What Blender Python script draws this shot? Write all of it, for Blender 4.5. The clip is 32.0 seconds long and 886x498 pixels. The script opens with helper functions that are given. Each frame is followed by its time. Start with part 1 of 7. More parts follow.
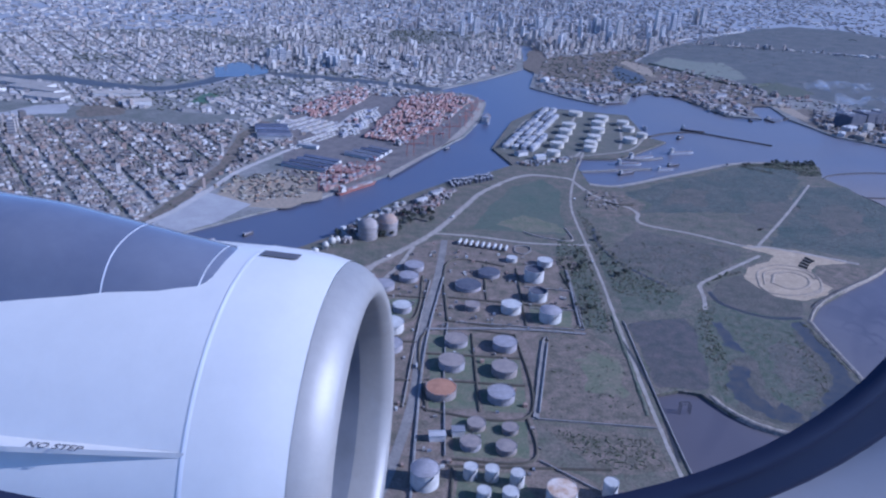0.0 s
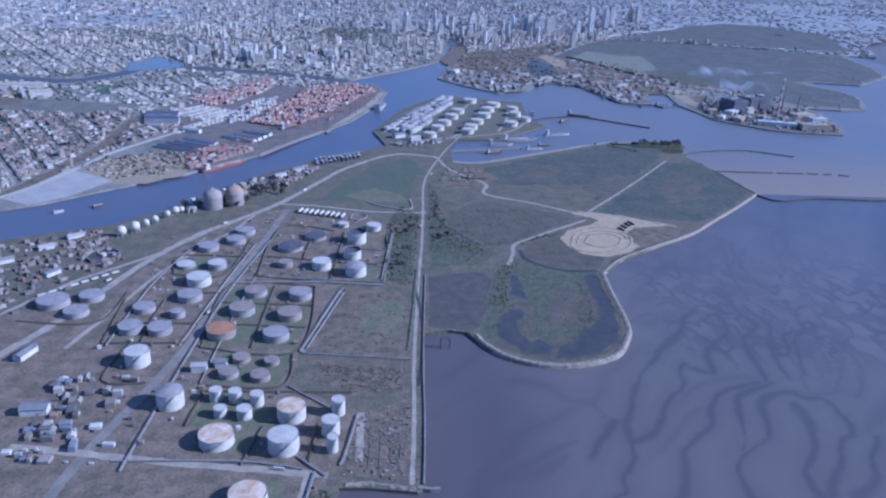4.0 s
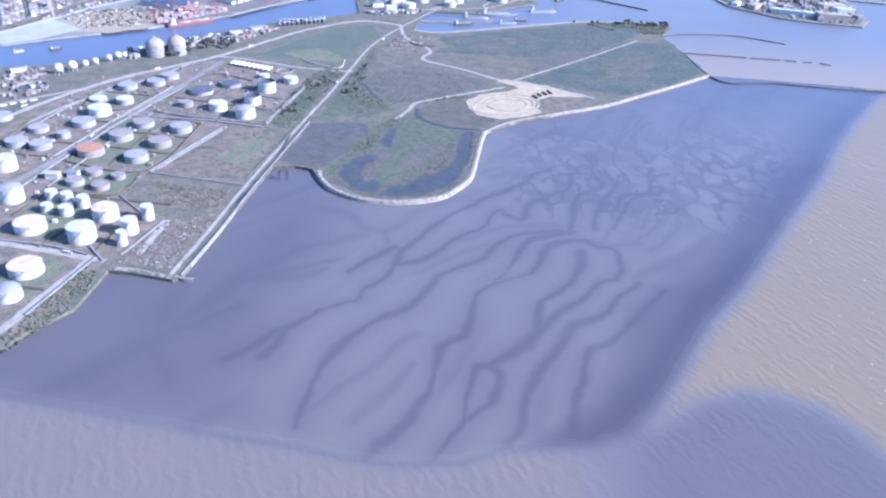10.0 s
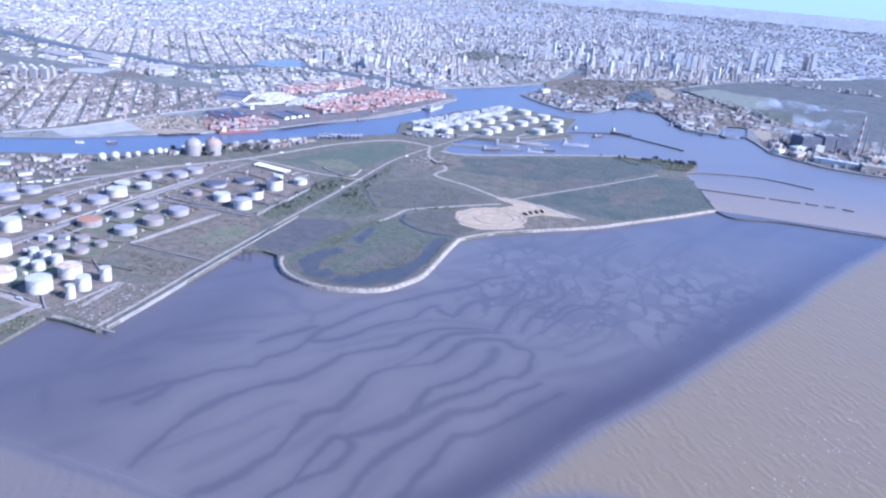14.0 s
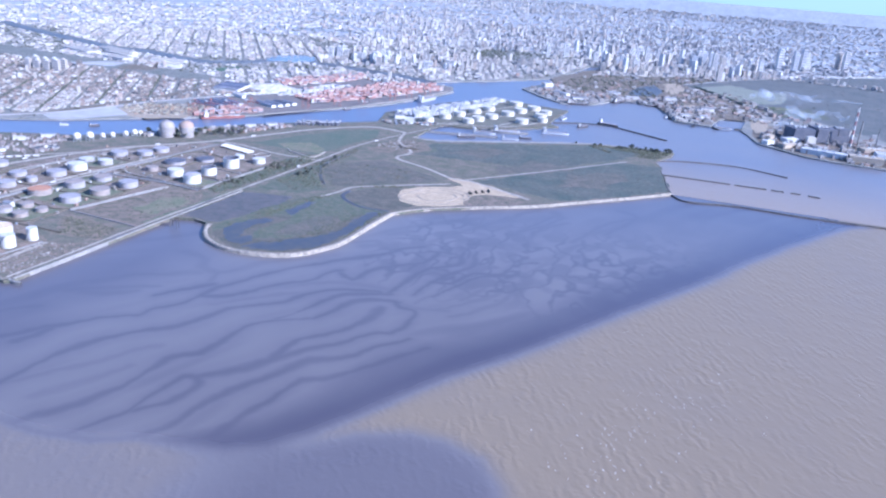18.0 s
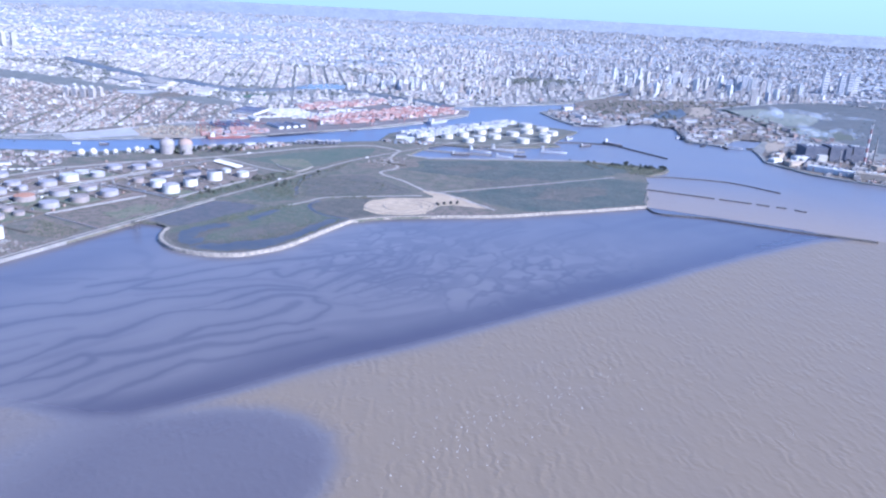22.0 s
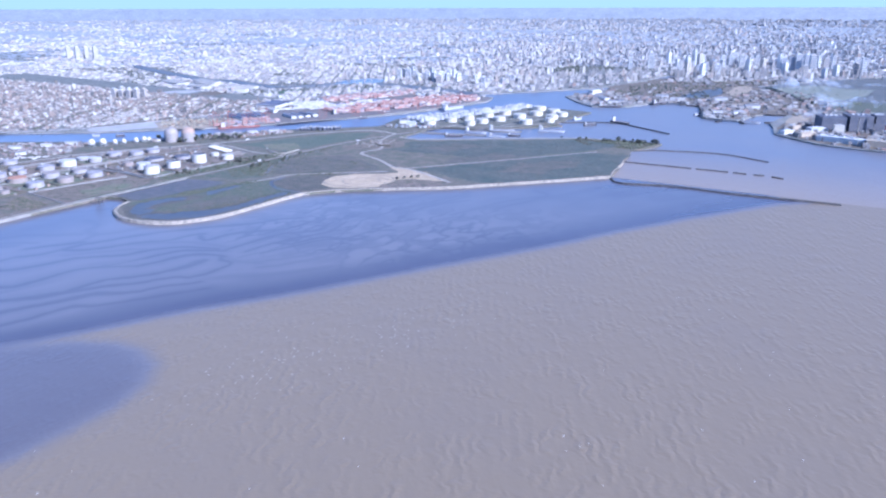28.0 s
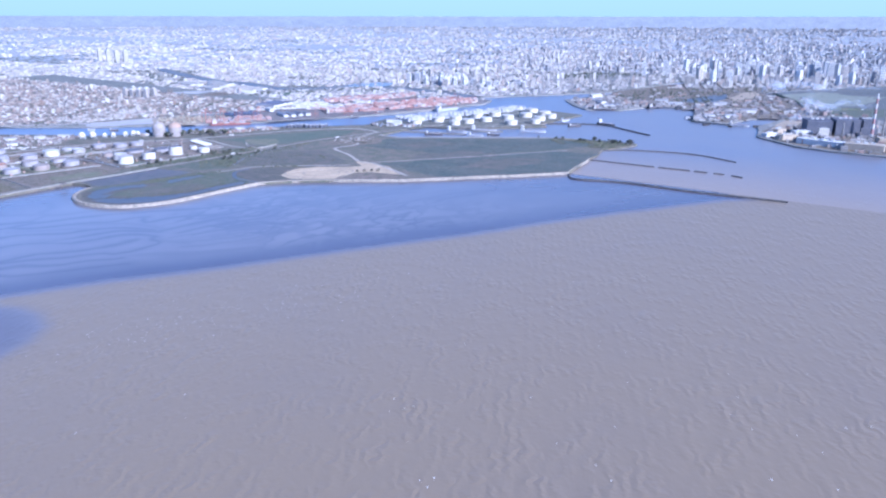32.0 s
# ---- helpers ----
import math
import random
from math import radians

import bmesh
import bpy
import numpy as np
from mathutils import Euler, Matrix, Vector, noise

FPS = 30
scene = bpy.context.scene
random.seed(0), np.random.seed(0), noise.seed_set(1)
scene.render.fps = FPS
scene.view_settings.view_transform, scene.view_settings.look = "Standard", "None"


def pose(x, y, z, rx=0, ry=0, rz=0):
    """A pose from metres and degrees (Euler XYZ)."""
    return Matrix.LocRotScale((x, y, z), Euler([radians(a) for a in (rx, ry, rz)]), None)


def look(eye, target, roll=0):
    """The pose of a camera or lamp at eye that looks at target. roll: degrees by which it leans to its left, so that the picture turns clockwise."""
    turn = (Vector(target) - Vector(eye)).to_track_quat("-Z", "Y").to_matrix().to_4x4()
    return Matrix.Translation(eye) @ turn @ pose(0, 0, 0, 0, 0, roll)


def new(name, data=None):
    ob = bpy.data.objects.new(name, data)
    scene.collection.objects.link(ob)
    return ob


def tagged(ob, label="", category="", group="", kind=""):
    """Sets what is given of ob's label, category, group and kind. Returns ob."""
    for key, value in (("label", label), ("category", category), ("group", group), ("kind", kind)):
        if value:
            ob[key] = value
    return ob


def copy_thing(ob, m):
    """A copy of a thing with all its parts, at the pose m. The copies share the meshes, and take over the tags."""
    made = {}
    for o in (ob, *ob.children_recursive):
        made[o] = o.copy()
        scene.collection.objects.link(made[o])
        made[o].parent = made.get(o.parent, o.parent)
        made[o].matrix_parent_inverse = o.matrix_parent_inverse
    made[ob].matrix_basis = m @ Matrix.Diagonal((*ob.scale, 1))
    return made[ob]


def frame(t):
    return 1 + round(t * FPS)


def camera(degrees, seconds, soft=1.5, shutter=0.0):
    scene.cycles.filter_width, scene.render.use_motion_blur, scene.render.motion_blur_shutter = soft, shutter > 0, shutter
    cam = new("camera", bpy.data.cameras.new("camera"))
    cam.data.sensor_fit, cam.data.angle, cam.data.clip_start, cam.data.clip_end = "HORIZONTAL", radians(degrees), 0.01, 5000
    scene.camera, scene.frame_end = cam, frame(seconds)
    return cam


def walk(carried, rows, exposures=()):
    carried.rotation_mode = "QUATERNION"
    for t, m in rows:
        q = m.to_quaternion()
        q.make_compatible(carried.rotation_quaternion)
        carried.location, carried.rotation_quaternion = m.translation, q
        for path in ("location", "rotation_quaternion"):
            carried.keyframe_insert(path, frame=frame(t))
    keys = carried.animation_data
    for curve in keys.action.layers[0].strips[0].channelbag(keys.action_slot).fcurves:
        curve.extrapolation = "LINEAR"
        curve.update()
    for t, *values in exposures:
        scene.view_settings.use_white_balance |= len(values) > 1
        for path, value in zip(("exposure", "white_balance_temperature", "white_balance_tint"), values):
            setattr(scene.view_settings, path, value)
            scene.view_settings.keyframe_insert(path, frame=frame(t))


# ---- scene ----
# the flight: seconds, eye, heading, pitch, roll
cam = camera(61.32, 32.0, soft=2.3)
PATH = [
    (0, (0.0, 0.0, 263.3), -2.61, -23.02, 3.07),
    (0.5, (17.4, -8.5, 261.8), -2.37, -22.74, 2.87),
    (1, (34.7, -16.6, 260.3), -2.27, -22.50, 2.66),
    (1.5, (51.8, -24.3, 258.8), -2.11, -22.42, 2.48),
    (2, (68.9, -31.6, 257.4), -2.15, -22.18, 2.37),
    (2.5, (85.8, -38.6, 255.9), -2.06, -22.10, 2.49),
    (4.5, (152.5, -62.5, 249.8), -4.56, -23.12, 3.02),
    (5, (168.8, -67.6, 248.3), -4.72, -25.28, 3.41),
    (5.5, (185.1, -72.4, 246.8), -4.43, -26.36, 3.70),
    (6, (201.2, -76.8, 245.2), -4.36, -27.25, 3.87),
    (6.5, (217.2, -80.9, 243.7), -4.01, -28.85, 4.07),
    (7, (233.2, -84.6, 242.2), -3.79, -30.96, 4.38),
    (7.5, (249.0, -88.0, 240.6), -3.02, -32.04, 4.37),
    (8, (264.6, -91.2, 239.0), -2.01, -32.34, 4.15),
    (8.5, (280.2, -94.0, 237.5), -0.61, -31.58, 4.34),
    (9, (295.7, -96.5, 235.9), 1.02, -30.97, 4.31),
    (9.5, (311.0, -98.7, 234.3), 2.61, -30.63, 4.46),
    (10, (326.3, -100.6, 232.8), 4.33, -30.17, 3.30),
    (10.5, (341.4, -102.2, 231.2), 6.60, -30.10, 3.34),
    (11, (356.4, -103.6, 229.6), 7.72, -28.07, 3.34),
    (11.5, (371.3, -104.7, 228.0), 9.07, -25.60, 3.65),
    (12, (386.0, -105.5, 226.4), 10.65, -23.55, 4.01),
    (12.5, (400.7, -106.1, 224.8), 11.44, -23.15, 3.58),
    (13, (415.2, -106.5, 223.2), 12.42, -22.91, 4.01),
    (13.5, (429.7, -106.6, 221.6), 12.96, -21.76, 4.06),
    (14, (444.0, -106.4, 219.9), 13.56, -20.28, 4.85),
    (14.5, (458.2, -106.0, 218.3), 14.34, -19.40, 4.33),
    (16.5, (513.9, -102.4, 211.8), 16.10, -18.97, 5.18),
    (17, (527.5, -101.0, 210.1), 16.86, -22.34, 4.80),
    (17.5, (541.0, -99.4, 208.5), 17.13, -20.98, 4.43),
    (18, (554.5, -97.6, 206.8), 17.79, -20.16, 4.32),
    (18.5, (567.8, -95.6, 205.2), 18.40, -18.64, 4.30),
    (19, (580.9, -93.5, 203.5), 19.26, -18.73, 4.17),
    (19.5, (594.0, -91.2, 201.9), 20.22, -18.52, 3.95),
    (20, (607.0, -88.7, 200.2), 20.81, -18.30, 3.86),
    (20.5, (619.8, -86.1, 198.6), 21.58, -17.85, 3.82),
    (21, (632.5, -83.4, 196.9), 22.23, -17.56, 3.53),
    (21.5, (645.1, -80.5, 195.2), 22.90, -17.70, 3.44),
    (22, (657.6, -77.5, 193.5), 23.40, -17.89, 3.02),
    (22.5, (670.0, -74.4, 191.9), 23.93, -17.86, 3.06),
    (23, (682.3, -71.1, 190.2), 24.42, -17.70, 2.74),
    (23.5, (694.4, -67.7, 188.5), 25.65, -18.34, 1.56),
    (24, (706.5, -64.3, 186.8), 26.20, -17.57, 1.64),
    (24.5, (718.4, -60.7, 185.1), 26.88, -17.07, 1.71),
    (26.5, (765.0, -45.6, 178.4), 29.55, -17.46, 0.30),
    (27, (776.3, -41.6, 176.7), 30.09, -17.30, 0.11),
    (27.5, (787.6, -37.6, 175.0), 30.94, -17.64, 0.00),
    (28, (798.7, -33.6, 173.3), 31.28, -17.96, -0.16),
    (28.5, (809.7, -29.5, 171.6), 31.74, -18.46, -0.90),
    (29, (820.6, -25.3, 169.9), 31.73, -17.86, -0.84),
    (29.5, (831.4, -21.1, 168.2), 32.52, -17.71, -1.35),
    (30, (842.1, -16.9, 166.5), 32.80, -17.71, -0.82),
    (30.5, (852.7, -12.7, 164.8), 33.27, -17.46, -0.91),
    (31, (863.1, -8.5, 163.1), 33.79, -17.35, -0.55),
    (31.5, (873.5, -4.2, 161.4), 34.16, -17.39, -0.18),
    (32, (883.7, 0.0, 159.7), 34.53, -17.21, 0.07),
]


def aim(p, heading, pitch, roll):
    a, b = radians(heading), radians(pitch)
    d = Vector((-math.sin(a) * math.cos(b), math.cos(a) * math.cos(b), math.sin(b)))
    return look(p, Vector(p) + d, roll)


from mathutils.geometry import tessellate_polygon

EXPOSURES = [(0.0, 0.62, 4690, 23), (2.5, 0.70, 4640, 20), (5.0, 0.80, 4760, 20), (6.0, 0.95, 4860, 19), (7.0, 1.25, 4960, 19), (8.0, 1.42, 5000, 18), (9.0, 1.78, 5040, 17), (10.0, 1.92, 5040, 17), (11.0, 1.94, 5070, 17), (12.0, 1.64, 5000, 19), (13.0, 1.62, 4960, 20), (14.0, 1.63, 4950, 20), (17.0, 1.68, 4960, 19), (19.0, 1.64, 4950, 19), (24.0, 1.62, 4920, 19), (32.0, 1.55, 4870, 20)]
walk(cam, [(t, aim(p, a, b, c)) for t, p, a, b, c in PATH], EXPOSURES)

# ---- daylight: low sun from the east, thin haze ----
SUN_WAY = Vector((0.96, -0.13, 0.55)).normalized()
world = bpy.data.worlds.new("sky")
scene.world = world
world.use_nodes = True
wn = world.node_tree.nodes
sky = wn.new("ShaderNodeTexSky")
sky.sky_type = "NISHITA"
sky.sun_disc = False
sky.sun_elevation = math.asin(SUN_WAY.z)
sky.sun_rotation = math.atan2(SUN_WAY.x, SUN_WAY.y)
sky.altitude = 4000
sky.dust_density = 0.4
sky.ozone_density = 2.0
wn["Background"].inputs["Strength"].default_value = 0.115
world.node_tree.links.new(sky.outputs["Color"], wn["Background"].inputs["Color"])
sun = new("sun", bpy.data.lights.new("sun", "SUN"))
sun.data.energy = 3.4
sun.data.angle = radians(0.6)
sun.data.color = (1.0, 0.93, 0.84)
sun.matrix_world = look(SUN_WAY * 900, (0, 0, 0))


# ---- materials ----
def mat(name, a, b=None, size=10.0, rough=0.85, fine=0.0, metal=0.0, bump=0.0, island=None, objrand=None, fac=1.0, spec=0.3):
    """Two colours mixed by noise at two scales; island or objrand: further colours picked piece by piece."""
    m = bpy.data.materials.new(name)
    m.use_nodes = True
    nt = m.node_tree
    n, l = nt.nodes, nt.links
    bs = n["Principled BSDF"]
    bs.inputs["Roughness"].default_value = rough
    bs.inputs["Metallic"].default_value = metal
    bs.inputs["Specular IOR Level"].default_value = spec
    b = b or tuple(c * 0.75 for c in a)
    geo = n.new("ShaderNodeNewGeometry")
    n1 = n.new("ShaderNodeTexNoise")
    n1.inputs["Scale"].default_value = 1.0 / size
    n1.inputs["Detail"].default_value = 6.0
    n1.inputs["Roughness"].default_value = 0.62
    l.new(geo.outputs["Position"], n1.inputs["Vector"])
    ramp = n.new("ShaderNodeMapRange")
    ramp.inputs[1].default_value, ramp.inputs[2].default_value = 0.34, 0.66
    ramp.inputs[4].default_value = fac
    l.new(n1.outputs["Fac"], ramp.inputs[0])
    mix = n.new("ShaderNodeMix")
    mix.data_type = "RGBA"
    l.new(ramp.outputs[0], mix.inputs["Factor"])
    if island or objrand:
        pick = n.new("ShaderNodeValToRGB")
        pick.color_ramp.interpolation = "CONSTANT"
        cols = island or objrand
        el = pick.color_ramp.elements
        while len(el) < len(cols):
            el.new(0.5)
        for i, c in enumerate(cols):
            el[i].position = i / len(cols)
            el[i].color = (*c, 1)
        if island:
            l.new(geo.outputs["Random Per Island"], pick.inputs["Fac"])
        else:
            oi = n.new("ShaderNodeObjectInfo")
            l.new(oi.outputs["Random"], pick.inputs["Fac"])
        l.new(pick.outputs["Color"], mix.inputs["A"])
        dark = n.new("ShaderNodeMix")
        dark.data_type, dark.blend_type = "RGBA", "MULTIPLY"
        dark.inputs["Factor"].default_value = 1.0
        l.new(pick.outputs["Color"], dark.inputs["A"])
        dark.inputs["B"].default_value = (0.72, 0.72, 0.72, 1)
        l.new(dark.outputs["Result"], mix.inputs["B"])
    else:
        mix.inputs["A"].default_value = (*a, 1)
        mix.inputs["B"].default_value = (*b, 1)
    out = mix.outputs["Result"]
    if fine:
        n2 = n.new("ShaderNodeTexNoise")
        n2.inputs["Scale"].default_value = 6.0 / size
        n2.inputs["Detail"].default_value = 8.0
        n2.inputs["Roughness"].default_value = 0.75
        l.new(geo.outputs["Position"], n2.inputs["Vector"])
        mr = n.new("ShaderNodeMapRange")
        mr.inputs[1].default_value, mr.inputs[2].default_value = 0.3, 0.7
        mr.inputs[3].default_value, mr.inputs[4].default_value = 1.0 - fine, 1.0 + fine
        l.new(n2.outputs["Fac"], mr.inputs[0])
        mu = n.new("ShaderNodeMix")
        mu.data_type, mu.blend_type = "RGBA", "MULTIPLY"
        mu.inputs["Factor"].default_value = 1.0
        l.new(out, mu.inputs["A"])
        l.new(mr.outputs[0], mu.inputs["B"])
        out = mu.outputs["Result"]
        if bump:
            bp = n.new("ShaderNodeBump")
            bp.inputs["Strength"].default_value = bump
            bp.inputs["Distance"].default_value = size * 0.05
            l.new(n2.outputs["Fac"], bp.inputs["Height"])
            l.new(bp.outputs["Normal"], bs.inputs["Normal"])
    l.new(out, bs.inputs["Base Color"])
    return m


def water_mat(name, deep, shoal, silt, rough=0.22, wave=7.0, bump=0.25, spec=0.65):
    """Water, its tint taken from the sheet's silt and streak attributes, with small wind waves."""
    m = bpy.data.materials.new(name)
    m.use_nodes = True
    n, l = m.node_tree.nodes, m.node_tree.links
    bs = n["Principled BSDF"]
    bs.inputs["Roughness"].default_value = rough
    bs.inputs["IOR"].default_value = 1.33
    bs.inputs["Specular IOR Level"].default_value = spec
    geo = n.new("ShaderNodeNewGeometry")
    at = n.new("ShaderNodeAttribute")
    at.attribute_name = "silt"
    big = n.new("ShaderNodeTexNoise")
    big.inputs["Scale"].default_value, big.inputs["Detail"].default_value = 0.012, 5.0
    l.new(geo.outputs["Position"], big.inputs["Vector"])
    add = n.new("ShaderNodeMath")
    add.operation = "MULTIPLY_ADD"
    l.new(big.outputs["Fac"], add.inputs[0])
    add.inputs[1].default_value = 0.22
    l.new(at.outputs["Fac"], add.inputs[2])
    sub = n.new("ShaderNodeMath")
    sub.operation, sub.use_clamp = "SUBTRACT", True
    l.new(add.outputs[0], sub.inputs[0])
    sub.inputs[1].default_value = 0.11
    tint = n.new("ShaderNodeValToRGB")
    el = tint.color_ramp.elements
    el[0].color, el[1].color = (*deep, 1), (*silt, 1)
    el.new(0.5).color = (*shoal, 1)
    l.new(sub.outputs[0], tint.inputs["Fac"])
    l.new(tint.outputs["Color"], bs.inputs["Base Color"])
    mp = n.new("ShaderNodeMapping")
    mp.inputs["Rotation"].default_value = (0, 0, radians(-28))
    l.new(geo.outputs["Position"], mp.inputs["Vector"])
    crest = n.new("ShaderNodeMapping")
    crest.inputs["Scale"].default_value = (1.0, 0.5, 1.0)
    l.new(mp.outputs[0], crest.inputs["Vector"])
    chop = n.new("ShaderNodeAttribute")
    chop.attribute_name = "chop"
    dull = n.new("ShaderNodeMath")
    dull.operation = "MULTIPLY_ADD"
    l.new(chop.outputs["Fac"], dull.inputs[0])
    dull.inputs[1].default_value, dull.inputs[2].default_value = 0.75, rough
    l.new(dull.outputs[0], bs.inputs["Roughness"])
    gust = n.new("ShaderNodeTexNoise")
    gust.inputs["Scale"].default_value, gust.inputs["Detail"].default_value = 0.02, 3.0
    l.new(geo.outputs["Position"], gust.inputs["Vector"])
    much = n.new("ShaderNodeMath")
    much.operation = "MULTIPLY"
    l.new(chop.outputs["Fac"], much.inputs[0])
    l.new(gust.outputs["Fac"], much.inputs[1])
    nz = n.new("ShaderNodeTexNoise")
    nz.inputs["Scale"].default_value, nz.inputs["Detail"].default_value = 1.0 / wave, 3.0
    l.new(crest.outputs[0], nz.inputs["Vector"])
    rip = n.new("ShaderNodeTexWave")
    rip.bands_direction = "X"
    rip.inputs["Scale"].default_value = 0.314 / wave
    rip.inputs["Distortion"].default_value, rip.inputs["Detail"].default_value = 6.0, 2.0
    rip.inputs["Detail Scale"].default_value = 2.6
    l.new(mp.outputs[0], rip.inputs["Vector"])
    both = n.new("ShaderNodeMath")
    both.operation = "MULTIPLY_ADD"
    broken = n.new("ShaderNodeTexNoise")
    broken.inputs["Scale"].default_value, broken.inputs["Detail"].default_value = 0.075, 2.0
    l.new(geo.outputs["Position"], broken.inputs["Vector"])
    part_of = n.new("ShaderNodeMapRange")
    part_of.inputs[1].default_value, part_of.inputs[2].default_value, part_of.inputs[4].default_value = 0.42, 0.62, 0.6
    l.new(broken.outputs["Fac"], part_of.inputs[0])
    l.new(rip.outputs["Fac"], both.inputs[0])
    l.new(part_of.outputs[0], both.inputs[1])
    l.new(nz.outputs["Fac"], both.inputs[2])
    bp = n.new("ShaderNodeBump")
    bp.inputs["Strength"].default_value, bp.inputs["Distance"].default_value = bump, wave * 0.5
    l.new(both.outputs[0], bp.inputs["Height"])
    l.new(much.outputs[0], bp.inputs["Strength"])
    l.new(bp.outputs["Normal"], bs.inputs["Normal"])
    return m


M_RIVER = water_mat("river_water", (0.070, 0.063, 0.081), (0.146, 0.131, 0.134), (0.206, 0.160, 0.110), rough=0.24, wave=6.0, bump=0.9, spec=0.46)
M_HARBOUR = water_mat("harbour_water", (0.075, 0.088, 0.14), (0.14, 0.135, 0.15), (0.25, 0.195, 0.15), rough=0.25, wave=4.0, bump=0.9)
M_CITY_GROUND = mat("city_ground", (0.255, 0.24, 0.225), (0.145, 0.148, 0.13), 45, fine=0.3)
# the cool blue-grey stands in for haze over the far plain
M_FAR = mat("haze_tinted_city_ground", (0.30, 0.315, 0.34), (0.245, 0.26, 0.285), 60, fine=0.25)
M_SCRUB = mat("scrub_ground", (0.090, 0.098, 0.070), (0.165, 0.136, 0.112), 13, fine=0.5, bump=0.4)
M_GRASS = mat("grass", (0.078, 0.104, 0.076), (0.110, 0.116, 0.090), 30, fine=0.2)
M_REED = mat("reed_meadow", (0.062, 0.081, 0.070), (0.108, 0.106, 0.092), 30, fine=0.4, bump=0.4)
# reed colours lightened and greyed, the haze over the reserve put into them
M_RESERVE = mat("haze_greyed_reserve_marsh", (0.080, 0.092, 0.091), (0.130, 0.126, 0.121), 45, fine=0.35, bump=0.3)
M_PEAT = mat("brown_reed_bed", (0.138, 0.115, 0.100), (0.080, 0.086, 0.070), 14, fine=0.42, bump=0.4)
M_VERDURE = mat("rank_green_growth", (0.064, 0.088, 0.058), (0.128, 0.118, 0.095), 6, fine=0.45, bump=0.5)
M_MARSH = mat("marsh", (0.128, 0.109, 0.092), (0.074, 0.077, 0.062), 11, fine=0.45, bump=0.5)
M_MUD = mat("wet_mud", (0.125, 0.10, 0.09), (0.062, 0.066, 0.054), 8, rough=0.5, fine=0.4)
M_YARD = mat("tank_yard_ground", (0.225, 0.172, 0.143), (0.105, 0.097, 0.072), 11, fine=0.45, bump=0.3)
M_TURF = mat("bund_turf", (0.10, 0.125, 0.078), (0.165, 0.15, 0.11), 9, fine=0.35)
M_DRY = mat("dry_field", (0.205, 0.158, 0.130), (0.088, 0.086, 0.062), 8, fine=0.5, bump=0.4)
M_SAND = mat("pale_sand", (0.44, 0.345, 0.235), (0.32, 0.25, 0.17), 10, fine=0.28, bump=0.4)
M_ROAD = mat("dirt_road", (0.37, 0.33, 0.285), (0.26, 0.23, 0.195), 9, fine=0.25)
M_ASPHALT = mat("grey_road", (0.25, 0.23, 0.21), (0.17, 0.16, 0.15), 12, fine=0.25)
M_HIGHWAY = mat("pale_concrete_highway", (0.47, 0.435, 0.40), (0.38, 0.35, 0.32), 14, fine=0.12)
M_PITCH = mat("green_turf", (0.065, 0.125, 0.08), (0.085, 0.14, 0.095), 20, fine=0.15)
M_SPOIL = mat("damp_sand", (0.35, 0.285, 0.21), (0.24, 0.20, 0.155), 4, fine=0.25)
M_ISLAND = mat("island_ground", (0.15, 0.14, 0.115), (0.105, 0.108, 0.085), 20, fine=0.3)
M_PARK = mat("park_grass", (0.165, 0.18, 0.145), (0.205, 0.205, 0.17), 30, fine=0.25)
M_RAILLAND = mat("railway_ground", (0.185, 0.18, 0.165), (0.115, 0.122, 0.105), 26, fine=0.35)
M_GRASS_BARE = mat("worn_turf", (0.115, 0.13, 0.08), (0.18, 0.155, 0.115), 14, fine=0.35)
M_RIPRAP = mat("pale_rock_bank", (0.34, 0.295, 0.24), (0.16, 0.14, 0.12), 3, fine=0.5, bump=0.5)
M_DARKROCK = mat("dark_rock", (0.055, 0.052, 0.052), (0.10, 0.092, 0.088), 4, fine=0.5)
M_CONCRETE = mat("concrete", (0.275, 0.255, 0.235), (0.18, 0.17, 0.16), 8, fine=0.3)
M_APRON = mat("stained_apron", (0.195, 0.168, 0.152), (0.12, 0.11, 0.108), 14, fine=0.35)
M_PALE = mat("pale_paving", (0.38, 0.37, 0.36), (0.30, 0.29, 0.29), 30, fine=0.1)
M_MUDDARK = mat("dark_wet_mud", (0.045, 0.045, 0.045), (0.06, 0.055, 0.05), 6, rough=0.4)
M_BUND = mat("earth_bund", (0.10, 0.085, 0.065), (0.07, 0.065, 0.05), 4, fine=0.3)
M_POND = mat("pond_water", (0.050, 0.060, 0.078), (0.085, 0.082, 0.080), 9, rough=0.34, spec=0.07)
M_LAKE = mat("calm_blue_water", (0.050, 0.070, 0.115), (0.070, 0.085, 0.115), 30, rough=0.15, spec=0.4)


# ---- building helpers ----
CX, CY, NEAR, DEEP, EYE_FAR = 400.0, -50.0, 2300.0, 1900.0, 176.0
RISE, EDGE = 0.5, 12000.0


def lay(x, y):
    """The plan beyond NEAR is drawn together towards the horizon: place, height of the ground and scale there."""
    dx, dy = x - CX, y - CY
    r = math.hypot(dx, dy)
    if r <= NEAR:
        return x, y, 0.0, 1.0
    near = min(r, EDGE)
    d = NEAR + DEEP * (1 - math.exp(-(near - NEAR) / DEEP))
    if r > EDGE:
        # a last even slope up to the horizon
        d *= (RISE + EYE_FAR / EDGE) / (RISE + EYE_FAR / r)
    k = d / r
    return CX + dx * k, CY + dy * k, EYE_FAR * (1 - k), k


def mesh(name, verts, faces, material, smooth=False):
    me = bpy.data.meshes.new(name)
    me.from_pydata(verts, [], faces)
    me.materials.append(material)
    if smooth:
        me.polygons.foreach_set("use_smooth", [True] * len(me.polygons))
    me.update()
    return me


